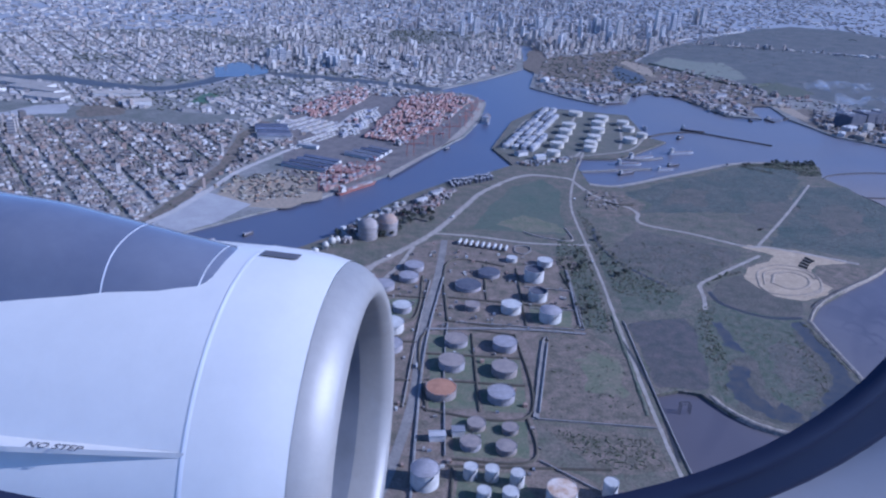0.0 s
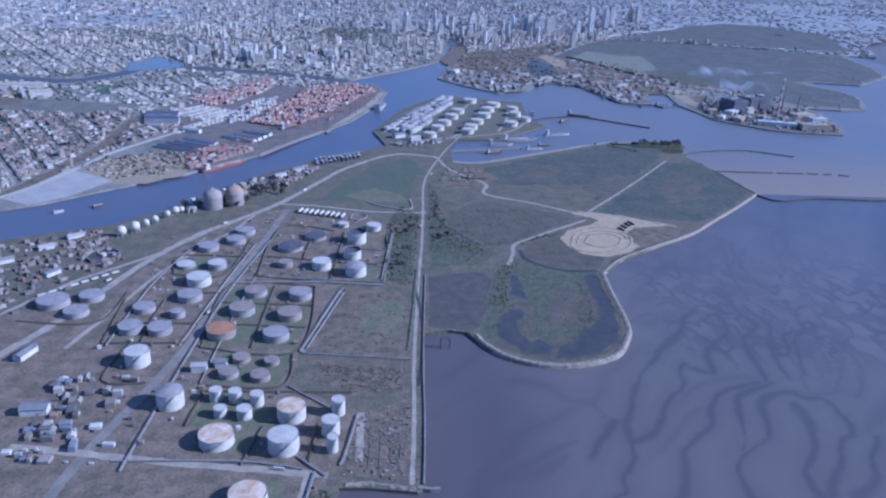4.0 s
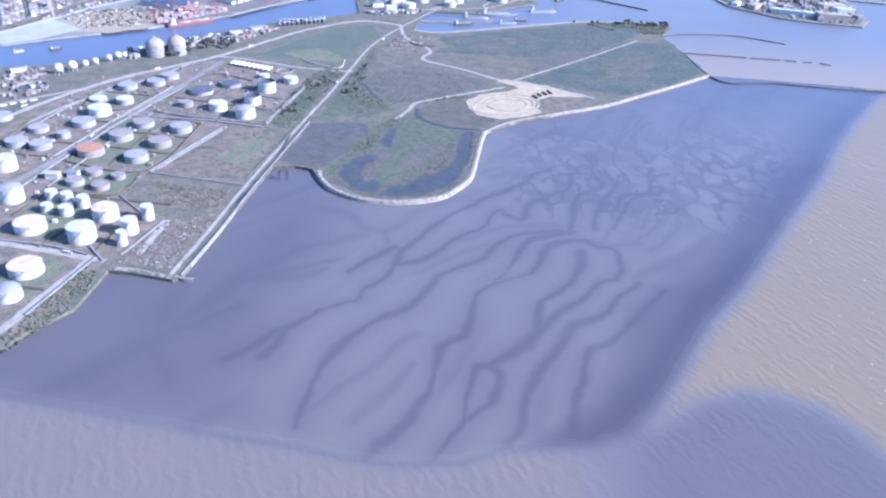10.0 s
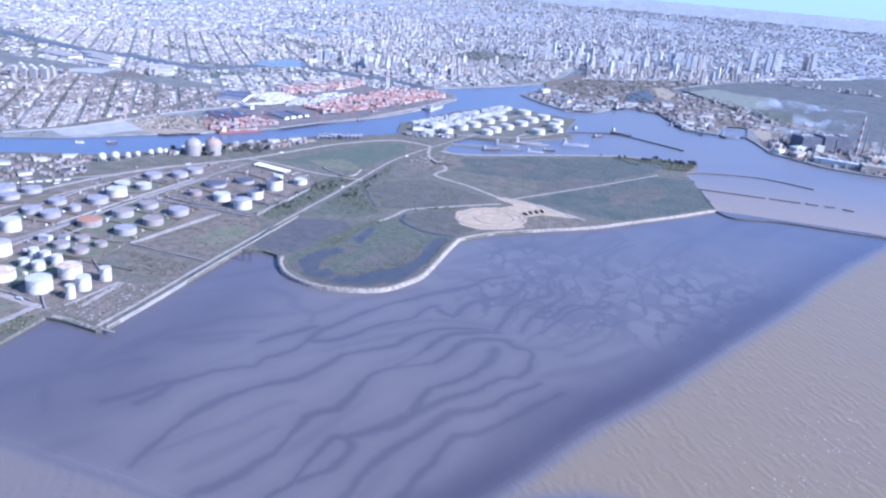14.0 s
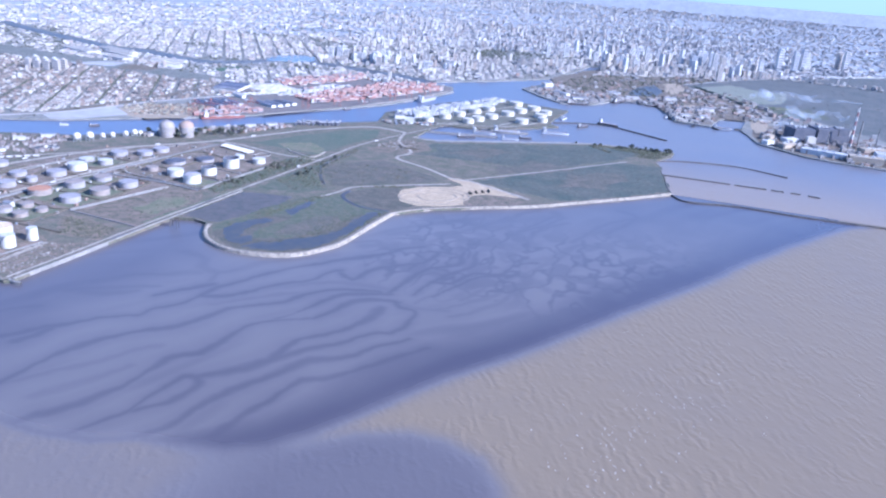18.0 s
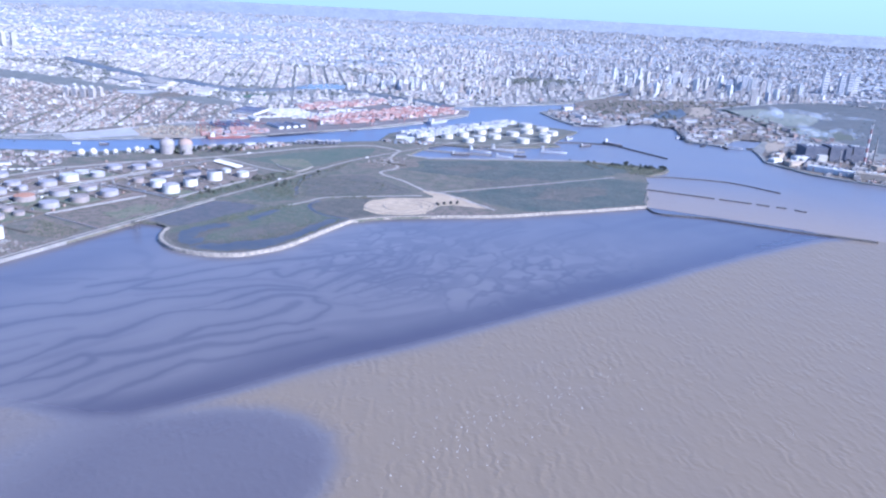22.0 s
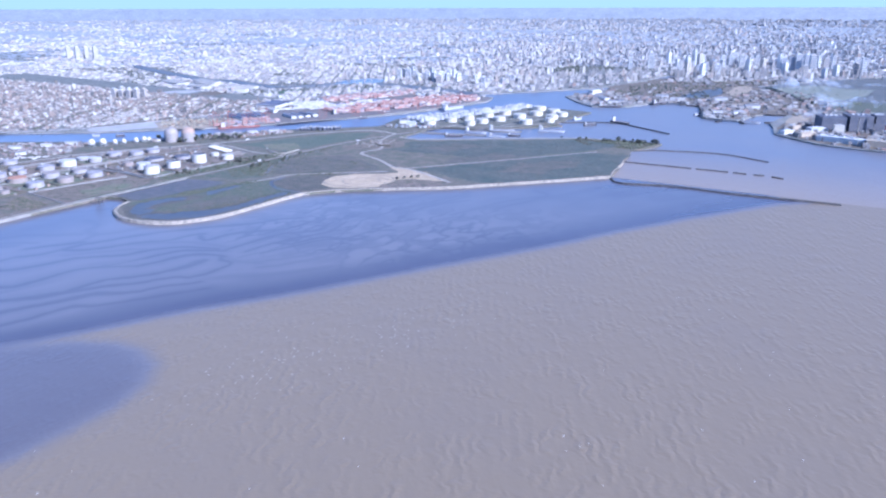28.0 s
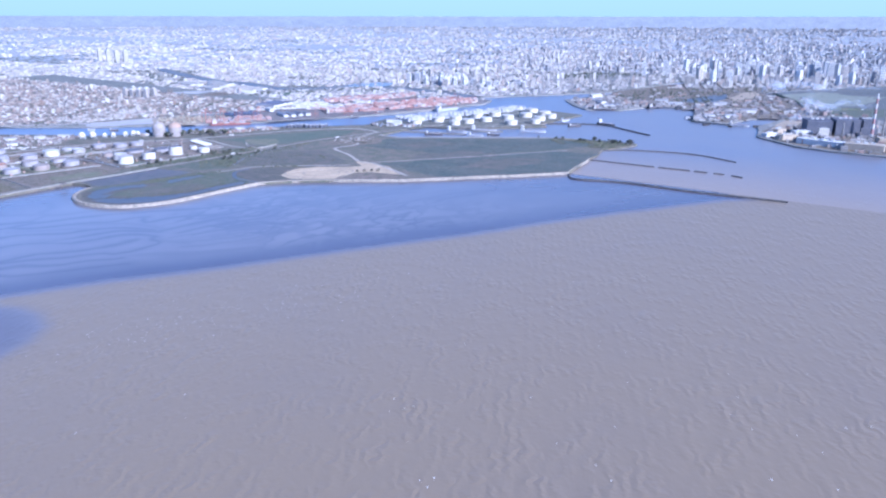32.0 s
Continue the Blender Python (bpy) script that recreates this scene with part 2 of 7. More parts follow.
def bm_mesh(name, bm, material, smooth=False):
    me = bpy.data.meshes.new(name)
    bm.to_mesh(me)
    bm.free()
    for m in material if isinstance(material, (list, tuple)) else [material]:
        me.materials.append(m)
    if smooth:
        me.polygons.foreach_set("use_smooth", [True] * len(me.polygons))
    return me


def part(name, data, parent, label="", m=None):
    ob = new(name, data)
    ob.parent = parent
    if m is not None:
        ob.matrix_local = m
    return tagged(ob, label=label) if label else ob


def slab(name, outline, top, bottom, material, label, category="ground", kind="structure"):
    """A flat piece of land with upright edges."""
    n = len(outline)
    verts = [(x, y, top) for x, y in outline]
    faces = []
    for t in tessellate_polygon([[Vector(v) for v in verts]]):
        p, q, r = (verts[i] for i in t)
        flip = (q[0] - p[0]) * (r[1] - p[1]) - (q[1] - p[1]) * (r[0] - p[0]) < 0
        faces.append(tuple(reversed(t)) if flip else tuple(t))
    if bottom is not None:
        verts += [(x, y, bottom) for x, y in outline]
        faces += [(i, (i + 1) % n, n + (i + 1) % n, n + i) for i in range(n)]
    return tagged(new(name, mesh(name, verts, faces, material)), label, category, kind=kind)


def smooth_line(pts, step=8.0):
    """A soft curve through the corners."""
    p = [Vector(q) for q in pts]
    out = []
    for i in range(len(p) - 1):
        a, b, c, d = p[max(i - 1, 0)], p[i], p[i + 1], p[min(i + 2, len(p) - 1)]
        n = max(2, int((c - b).length / step))
        for k in range(n):
            t = k / n
            out.append(0.5 * (2 * b + (c - a) * t + (2 * a - 5 * b + 4 * c - d) * t * t + (3 * b - a - 3 * c + d) * t ** 3))
    return out + [p[-1]]


def ribbon(name, pts, width, z, material, label, category, kind="structure", profile=None, wobble=0.0, step=8.0):
    """A road, bank or wall along a line; profile: (across, height) pairs, else flat."""
    if material is M_ROAD and not wobble:
        step, wobble = 4.0, 0.22
    line = smooth_line(pts, step)
    prof = profile or [(-width / 2, 0), (width / 2, 0)]
    rnd = random.Random(name)
    verts, faces = [], []
    for i, p in enumerate(line):
        d = (line[min(i + 1, len(line) - 1)] - line[max(i - 1, 0)]).normalized()
        side = Vector((d.y, -d.x))
        for u, h in prof:
            e = 1 + wobble * rnd.uniform(-1, 1)
            q = p + side * u * e
            verts.append((q.x, q.y, z + h * (1 + wobble * rnd.uniform(-0.5, 0.5))))
    k = len(prof)
    for i in range(len(line) - 1):
        for j in range(k - 1):
            a = i * k + j
            faces.append((a, a + 1, a + k + 1, a + k))
    return tagged(new(name, mesh(name, verts, faces, material)), label, category, kind=kind)


def inside(x, y, outline):
    """Which of the places lie in the outline."""
    x, y = np.asarray(x, float), np.asarray(y, float)
    res = np.zeros(x.shape, bool)
    n = len(outline)
    for i in range(n):
        (x1, y1), (x2, y2) = outline[i], outline[(i + 1) % n]
        if y1 == y2:
            continue
        c = ((y1 > y) != (y2 > y)) & (x < (x2 - x1) * (y - y1) / (y2 - y1) + x1)
        res ^= c
    return res


def line_distance(x, y, pts):
    best = np.full(x.shape, 1e9)
    for (ax, ay), (bx, by) in zip(pts[:-1], pts[1:]):
        dx, dy = bx - ax, by - ay
        t = np.clip(((x - ax) * dx + (y - ay) * dy) / (dx * dx + dy * dy + 1e-9), 0, 1)
        best = np.minimum(best, np.hypot(x - ax - t * dx, y - ay - t * dy))
    return best


def boxes(name, rows, material, label, category, kind="stuff"):
    """Many blocks in one mesh: rows of x, y, z, length, width, height, turn, roof (0 flat, else a ridge of that height)."""
    verts, faces = [], []
    for x, y, z, a, b, h, w, roof in rows:
        c, s = math.cos(w), math.sin(w)
        k = len(verts)
        for zz in (z - 0.3, z + h):
            for u, v in ((-a, -b), (a, -b), (a, b), (-a, b)):
                verts.append((x + (u * c - v * s) / 2, y + (u * s + v * c) / 2, zz))
        faces += [(k, k + 1, k + 5, k + 4), (k + 1, k + 2, k + 6, k + 5), (k + 2, k + 3, k + 7, k + 6), (k + 3, k, k + 4, k + 7)]
        if roof:
            for u in (-a, a):
                verts.append((x + u * c / 2, y + u * s / 2, z + h + roof))
            faces += [(k + 4, k + 5, k + 9, k + 8), (k + 6, k + 7, k + 8, k + 9), (k + 5, k + 6, k + 9), (k + 7, k + 4, k + 8)]
        else:
            faces.append((k + 4, k + 5, k + 6, k + 7))
    return tagged(new(name, mesh(name, verts, faces, material)), label, category, kind=kind)


# ---- the plan: shores ----
NORTH_SHORE = [(-620, 340), (-267, 598), (-204, 640), (-155, 691), (-101, 741), (-69, 782), (-28, 837), (18, 930), (67, 1024), (98, 1131),
               (117, 1257), (96, 1319), (60, 1333), (32, 1345), (134, 1481), (224, 1622), (250, 1820), (262, 2000), (287, 2000), (292, 1815),
               (242, 1572), (212, 1413), (267, 1335), (316, 1285), (372, 1312), (406, 1405), (483, 1399), (503, 1319), (522, 1236), (580, 1226),
               (594, 1315), (619, 1346), (640, 1330), (628, 1227), (640, 1180), (650, 1120), (683, 1088), (712, 1060), (754, 1046), (822, 1040), (848, 1085), (866, 1180), (868, 1240), (927, 1232),
               (980, 1245), (1034, 1343), (1046, 1405), (1006, 1485), (985, 1510), (1030, 1530), (1128, 1514), (1276, 1654), (1323, 1784), (1355, 1969), (1430, 2070)]
a0, a1 = math.atan2(2070 - CY, 1430 - CX), math.pi * 0.97
FAR_ARC = [(CX + 2330 * math.cos(a0 + (a1 - a0) * i / 24), CY + 2330 * math.sin(a0 + (a1 - a0) * i / 24)) for i in range(25)]
CAPE = [(158, 396), (174, 401), (188, 398), (193, 388), (200, 376), (212, 365), (233, 356), (260, 357), (287, 370), (302, 396), (307, 416), (309, 471),
        (311, 503), (333, 532), (376, 566), (422, 600), (454, 633), (503, 684), (545, 731)]
TIP = [(536, 783), (529, 822), (524, 860), (515, 893), (534, 935), (536, 958), (500, 962), (448, 952), (419, 937), (325, 876), (240, 820), (205, 830), (203, 905),
       (212, 935), (263, 942), (300, 975), (360, 1042), (342, 1059), (340, 1117), (345, 1205), (246, 1230), (211, 1241), (146, 1129), (102, 970), (122, 895)]
SOUTH_BANK = [(101, 872), (78, 847), (37, 815), (-10, 757), (-44, 704), (-75, 640), (-121, 585), (-169, 562), (-214, 535), (-620, 262)]
WEST_SHORE = [(20, -60), (60, 60), (92, 158), (104, 186), (112, 201), (111, 239), (125, 239), (150, 236), (154, 240), (154, 268), (157, 359)]
SOUTH_LAND = WEST_SHORE + CAPE + TIP + SOUTH_BANK + [(-1600, 100), (-1500, -700), (-60, -400)]
FRONT = [(-300, 150), (60, 139), (180, 128), (253, 123), (284, 120), (303, 121), (321, 125), (338, 133), (363, 140), (380, 144), (398, 155), (410, 170), (421, 190), (439, 227), (456, 256), (486, 301), (533, 386), (594, 492), (617, 540), (660, 615), (716, 704), (740, 724)]
PLUME = [(-300, 175), (60, 150), (120, 140), (255, 124), (314, 124), (360, 140), (385, 149), (408, 162), (428, 182), (451, 194), (470, 195), (490, 188), (503, 172), (511, 150), (512, 100), (480, 30), (-300, 30)]
CHANNELS = []


def channel(kind, line):
    """A tidal channel of the mud flat. m: sharp and dark, f: faint, w: broad and soft."""
    CHANNELS.append((kind, line))


channel("m", [(202, 175), (211, 185), (218, 201), (228, 210), (237, 226), (248, 235), (255, 239), (256, 247), (261, 257), (267, 265), (269, 278), (272, 294), (277, 306), (283, 322), (289, 337), (298, 351), (311, 367)])
channel("m", [(219, 180), (223, 191), (224, 201)])
channel("m", [(248, 136), (248, 147), (248, 161), (250, 176), (252, 191), (256, 202), (260, 209), (268, 219), (278, 229), (285, 236), (290, 248), (294, 260), (297, 270), (305, 280), (315, 290), (322, 298), (328, 314), (337, 326), (349, 334), (371, 341)])
channel("f", [(249, 140), (251, 149), (259, 160), (263, 167), (270, 176), (277, 190), (283, 204), (290, 212)])
channel("f", [(272, 143), (276, 152), (284, 168), (293, 187)])
channel("m", [(282, 123), (286, 131), (293, 140), (297, 149), (300, 160), (303, 170), (304, 185), (305, 200), (310, 208), (317, 214), (318, 228), (319, 244), (322, 259), (332, 269), (342, 277), (351, 283), (357, 298), (360, 312), (366, 322), (381, 329), (389, 330)])
channel("m", [(330, 272), (337, 283), (341, 299), (344, 313), (350, 325), (367, 334), (379, 341)])
channel("m", [(308, 123), (313, 133), (316, 140), (321, 152), (321, 165), (323, 179), (324, 190), (331, 191), (335, 185), (335, 173), (331, 162), (323, 152)])
channel("m", [(331, 193), (337, 200), (345, 210), (354, 226), (359, 232), (369, 246), (381, 262), (393, 282), (401, 287), (405, 299), (406, 313), (403, 323), (392, 323), (385, 331)])
channel("m", [(354, 226), (356, 244), (359, 256), (368, 267), (376, 279), (380, 295), (382, 316)])
channel("m", [(339, 134), (344, 144), (347, 159), (350, 174), (354, 189), (359, 201), (366, 215), (372, 231), (377, 237), (386, 244), (394, 253), (400, 265), (409, 275), (414, 285)])
channel("w", [(354, 179), (356, 167), (353, 149)])
channel("m", [(366, 140), (369, 151), (372, 170), (375, 186), (379, 203), (382, 215), (390, 219), (398, 232), (408, 247), (420, 265), (429, 278)])
channel("w", [(374, 178), (381, 204)])
channel("w", [(380, 147), (388, 162), (395, 180)])
channel("w", [(373, 143), (366, 140)])
channel("m", [(311, 367), (323, 385), (333, 396), (344, 410), (353, 428), (365, 440)])
channel("f", [(314, 422), (327, 435), (336, 426), (345, 439)])
channel("w", [(330, 455), (339, 469)])
channel("m", [(332, 357), (346, 351), (349, 372), (353, 382), (362, 393), (377, 407), (380, 435)])
channel("m", [(376, 344), (380, 369), (384, 392), (389, 402), (399, 411), (404, 420), (398, 439), (401, 461)])
channel("m", [(393, 347), (397, 368), (401, 391), (409, 406), (413, 421), (409, 441), (408, 451)])
channel("m", [(397, 374), (411, 379), (416, 398), (421, 408), (437, 414), (442, 437), (457, 450)])
channel("m", [(407, 350), (417, 380), (424, 400), (437, 411)])
channel("f", [(426, 353), (436, 388), (448, 413), (458, 435), (468, 463), (478, 506)])
channel("f", [(399, 333), (405, 349), (412, 363)])
channel("f", [(414, 328), (424, 341), (441, 368), (458, 401)])
channel("f", [(383, 498), (398, 527), (406, 557)])
channel("f", [(379, 477), (368, 456), (371, 433)])
channel("f", [(404, 509), (414, 535)])
channel("f", [(420, 506), (432, 541), (443, 580)])
channel("f", [(460, 569), (442, 537), (437, 491)])
channel("f", [(473, 517), (494, 584), (519, 621)])
channel("w", [(400, 478), (425, 471), (445, 481)])
channel("m", [(245, 265), (250, 275), (260, 290), (266, 297)])
channel("w", [(213, 340), (233, 335), (242, 321), (257, 317), (267, 329), (271, 346), (280, 356), (295, 371), (311, 388)])
channel("f", [(257, 317), (265, 290), (270, 278)])
channel("w", [(197, 266), (212, 288), (231, 301), (244, 311)])
channel("f", [(183, 243), (203, 255), (220, 267), (238, 279)])
channel("f", [(201, 249), (216, 254), (230, 265)])
channel("f", [(169, 197), (178, 201), (186, 212), (196, 221)])
channel("w", [(152, 241), (157, 220), (159, 205)])
channel("f", [(165, 175), (173, 167), (183, 157)])
channel("f", [(284, 271), (290, 278), (302, 293), (312, 304), (322, 313)])
channel("m", [(269, 278), (281, 283), (291, 294), (299, 309), (306, 323), (319, 335), (323, 355), (330, 362)])
channel("w", [(294, 301), (311, 322), (338, 342), (372, 348)])
channel("w", [(389, 328), (407, 327), (423, 333)])
channel("f", [(427, 325), (441, 344), (453, 373), (454, 390)])
channel("w", [(397, 495), (414, 486), (436, 477), (446, 495)])
channel("w", [(383, 497), (396, 529), (412, 548)])
channel("w", [(442, 595), (448, 580)])
channel("f", [(499, 636), (518, 622), (498, 553)])
channel("w", [(334, 457), (343, 471)])
channel("f", [(406, 540), (417, 577), (427, 593)])
channel("f", [(427, 520), (443, 552), (453, 582)])
channel("w", [(323, 418), (339, 431), (358, 439)])
channel("w", [(426, 459), (435, 442), (460, 463)])
channel("f", [(480, 512), (466, 475), (462, 442)])
channel("w", [(310, 376), (324, 380)])

# ---- water ----
def river():
    """One sheet from the near water to the horizon, finer over the bay."""
    xs = np.concatenate([np.linspace(-4200, 60, 12)[:-1], np.arange(60, 150, 3.0), np.arange(150, 540, 1.5), np.arange(540, 800, 3.0), np.linspace(800, 4600, 14)])
    ys = np.concatenate([np.linspace(-4200, 60, 12)[:-1], np.arange(60, 110, 2.5), np.arange(110, 600, 1.5), np.arange(600, 760, 3.0), np.linspace(760, 4200, 14)])
    X, Y = np.meshgrid(xs, ys)

    def field(a, b, c):
        return np.array([[noise.noise(Vector((x * a, y * b, c))) for x in xs] for y in ys])

    # slight winding of every edge
    wx = (field(0.045, 0.045, 0.3) + 0.6 * field(0.16, 0.16, 0.3)) * 2.0
    wy = (field(0.045, 0.045, 7.3) + 0.6 * field(0.16, 0.16, 7.3)) * 2.0
    bay = FRONT + [(620, 760), (545, 735), (500, 700), (380, 640), (300, 560), (150, 560), (90, 300), (-300, 300)]
    din = inside(X + wx, Y + wy, bay)
    df = line_distance(X + wx * 0.5, Y + wy * 0.5, FRONT)
    edge = 1 / (1 + np.exp(-np.where(din, df, -df) / 3.0))
    east = np.clip((X - 345) / 60, 0, 1)
    fade = np.clip((df - 12 * east) / (4.0 + 34 * east), 0, 1)
    vary = field(0.03, 0.03, 3.7)
    streak = np.zeros(X.shape)
    for kind, pts in CHANNELS:
        line = [tuple(p) for p in smooth_line(pts, 6.0)]
        x0, x1 = min(p[0] for p in line) - 30, max(p[0] for p in line) + 30
        y0, y1 = min(p[1] for p in line) - 30, max(p[1] for p in line) + 30
        i0, i1, j0, j1 = np.searchsorted(xs, x0), np.searchsorted(xs, x1), np.searchsorted(ys, y0), np.searchsorted(ys, y1)
        box = (slice(j0, j1), slice(i0, i1))
        d = line_distance(X[box] + wx[box], Y[box] + wy[box], line)
        wide = {"m": 3.6, "f": 4.0, "w": 7.4}[kind] * (1 + 1.1 * vary[box])
        deep = {"m": 1.0, "f": 0.55, "w": 0.5}[kind]
        one = deep * np.maximum(np.exp(-(d / wide) ** 2), 0.45 * np.exp(-(d / (wide * 2.8)) ** 2))
        streak[box] = np.maximum(streak[box], one)
    # small lumps of the northern flat and faint drift lines
    cell = field(0.060, 0.047, 3.1)
    mesh_of = np.exp(-((field(0.062, 0.040, 8.2) + 0.35 * field(0.15, 0.10, 2.2)) / 0.13) ** 2)
    north = np.clip((Y - 330) / 50, 0, 1) * np.clip((600 - Y) / 120, 0, 1) * np.clip((X - 318) / 30, 0, 1)
    flow = np.array([[noise.noise(Vector(((0.86 * x - 0.5 * y) * 0.07 + 0.6 * math.sin(y * 0.03), (0.5 * x + 0.86 * y) * 0.015, 5.5))) for x in xs] for y in ys])
    streak = np.maximum(streak, np.maximum(np.maximum(np.clip(cell * 2.4 + 0.08, 0, 0.62), 0.95 * mesh_of) * north, np.clip(flow - 0.12, 0, 1) * 0.8))
    shelf = 0.50 * fade * np.clip(1.35 - (Y - 330) / 360, 0.4, 1) * np.clip((X - 150) / 90, 0.5, 1) * (1 + 0.2 * vary)
    silt = (1 - edge) + edge * shelf * (1 - 0.70 * streak)
    pin = inside(X + wx, Y + wy, PLUME)
    dp = line_distance(X, Y, PLUME + PLUME[:1])
    plume = 1 / (1 + np.exp(-np.where(pin, dp, -dp) / 3.0))
    plume *= np.clip((X - 320) / 90, 0.5, 1)
    silt = silt - 0.70 * plume * (1 - edge)
    # beyond the outer breakwater the water is greyer
    silt = np.where(Y > 735, 0.12 + 0.88 * np.clip(1 - (Y - 735) / 420, 0.46, 1), silt)
    silt = np.where(X < 60, 0.5, silt)
    verts = np.stack([X, Y, np.full(X.shape, -2.0)], -1).reshape(-1, 3)
    w = len(xs)
    i = np.arange((len(ys) - 1) * w).reshape(-1, w)[:, :-1].ravel()
    faces = np.stack([i, i + 1, i + w + 1, i + w], 1)
    me = mesh("river", verts.tolist(), faces.tolist(), M_RIVER)
    at = me.attributes.new("silt", "FLOAT", "POINT")
    at.data.foreach_set("value", np.clip(silt, 0, 1).ravel().astype(np.float32))
    chop = me.attributes.new("chop", "FLOAT", "POINT")
    chop.data.foreach_set("value", np.clip(0.21 * (1 - edge) - 0.11 * plume * (1 - edge) + 0.02, 0, 1).ravel().astype(np.float32))
    tagged(new("river", me), "brown silty river water with darker streaks over the mud flats", "water", kind="structure")


river()


def harbour():
    """Canal, docks and river mouth: bluer inland, browner towards the open river."""
    xs, ys = np.arange(-650, 1401, 25.0), np.arange(235, 2086, 25.0)
    X, Y = np.meshgrid(xs, ys)
    silt = (0.12 + 0.88 * np.clip(1 - (Y - 735) / 420, 0.46, 1) * np.clip((X - 110) / 320, 0, 1))
    w = len(xs)
    faces = []
    for j in range(len(ys) - 1):
        for i in range(w - 1):
            if ys[j] >= 735 or xs[i] < 75:
                k = j * w + i
                faces.append((k, k + 1, k + w + 1, k + w))
    me = mesh("harbour_water", np.stack([X, Y, np.full(X.shape, -1.9)], -1).reshape(-1, 3).tolist(), faces, M_HARBOUR)
    for key, val in (("silt", silt), ("chop", np.clip(silt * 0.2, 0.04, 1))):
        me.attributes.new(key, "FLOAT", "POINT").data.foreach_set("value", val.ravel().astype(np.float32))
    tagged(new("harbour_water", me), "blue-grey water of the docks and river mouth", "water", kind="structure")


harbour()

# ---- the pale sky low over the horizon ----
def sky_ring():
    m = bpy.data.materials.new("low_sky")
    m.use_nodes = True
    n, l = m.node_tree.nodes, m.node_tree.links
    n.remove(n["Principled BSDF"])
    geo = n.new("ShaderNodeNewGeometry")
    sep = n.new("ShaderNodeSeparateXYZ")
    l.new(geo.outputs["Position"], sep.inputs[0])
    up = n.new("ShaderNodeMapRange")
    up.inputs[1].default_value, up.inputs[2].default_value = 150.0, 520.0
    l.new(sep.outputs["Z"], up.inputs[0])
    tone = n.new("ShaderNodeValToRGB")
    tone.color_ramp.elements[0].color = (*SKY_LOW, 1)
    tone.color_ramp.elements[1].color = (*SKY_HIGH, 1)
    l.new(up.outputs[0], tone.inputs["Fac"])
    glow = n.new("ShaderNodeEmission")
    l.new(tone.outputs["Color"], glow.inputs["Color"])
    l.new(glow.outputs[0], n["Material Output"].inputs["Surface"])
    k = 96
    v = [(430 + 4480 * math.cos(2 * math.pi * i / k), 4480 * math.sin(2 * math.pi * i / k), z) for z in (-3.0, 520.0) for i in range(k)]
    f = [(i, (i + 1) % k, k + (i + 1) % k, k + i) for i in range(k)]
    tagged(new("backdrop", mesh("backdrop", v, f, m)), "pale blue sky low over the horizon", "sky", kind="structure")


SKY_LOW, SKY_HIGH = (0.195, 0.265, 0.385), (0.225, 0.315, 0.40)
sky_ring()

# ---- land ----
slab("north_land", NORTH_SHORE + FAR_ARC + [(-1900, 340)], 0.0, -3.0, M_CITY_GROUND, "grey built-up ground of the city", "ground")
slab("ground", SOUTH_LAND, 0.0, -3.0, M_SCRUB, "rough scrub ground of the peninsula", "ground")


def far_plain():
    verts, faces = [], []
    ds = [2290 * 1.06 ** i for i in range(60)]
    n = 60
    for d in ds:
        for j in range(n + 1):
            low = a0 - 0.01 - 0.14 * min(1.0, max(0.0, (d - 2500) / 1500))
            a = low + (a1 + 0.2 - low) * j / n
            x, y, z, _ = lay(CX + d * math.cos(a), CY + d * math.sin(a))
            verts.append((x, y, z + 0.2))
    for i in range(len(ds) - 1):
        for j in range(n):
            a = i * (n + 1) + j
            faces.append((a, a + n + 1, a + n + 2, a + 1))
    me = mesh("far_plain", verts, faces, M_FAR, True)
    # upright normals, so the raised far part takes light like level ground
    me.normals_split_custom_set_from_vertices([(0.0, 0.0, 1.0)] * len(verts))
    tagged(new("far_plain", me), "built-up plain to the horizon, tinted blue-grey for haze", "ground", kind="structure")


far_plain()


def far_reserve():
    """The reserve beyond the near plan."""
    xs, ys = np.linspace(740, 1640, 46), np.linspace(2060, 2900, 43)
    verts, faces = [], []
    for y in ys:
        for x in xs:
            px, py, pz, _ = lay(x, y)
            verts.append((px, py, pz + 0.8))
    X, Y = np.meshgrid((xs[1:] + xs[:-1]) / 2, (ys[1:] + ys[:-1]) / 2)
    ok = inside(X, Y, [(749, 2171), (1169, 2694), (1372, 2883), (1538, 2835), (1616, 2575), (1440, 2075)])
    for j in range(len(ys) - 1):
        for i in range(len(xs) - 1):
            if ok[j, i]:
                k = j * len(xs) + i
                faces.append((k, k + 1, k + len(xs) + 1, k + len(xs)))
    tagged(new("far_reserve", mesh("far_reserve", verts, faces, M_RESERVE)), "dark green marshland of the far reserve", "marshland", kind="structure")


far_reserve()


def causeway():
    """The pale straight causeway along the far shore."""
    verts, faces = [], []
    for i in range(25):
        x, y = 759 + 326 * i / 24, 2245 + 341 * i / 24
        for u, up in ((-6, 1.0), (-6, 3.0), (6, 3.0), (6, 1.0)):
            px, py, pz, _ = lay(x + 0.72 * u, y - 0.69 * u)
            verts.append((px, py, pz + up))
    for i in range(24):
        for j in range(3):
            faces.append((i * 4 + j, i * 4 + j + 1, i * 4 + j + 5, i * 4 + j + 4))
    tagged(new("causeway", mesh("causeway", verts, faces, M_CAUSEWAY)), "pale straight causeway along the far marsh", "road", kind="structure")


M_CAUSEWAY = mat("pale_causeway", (0.46, 0.45, 0.43), (0.38, 0.37, 0.35), 20)
causeway()


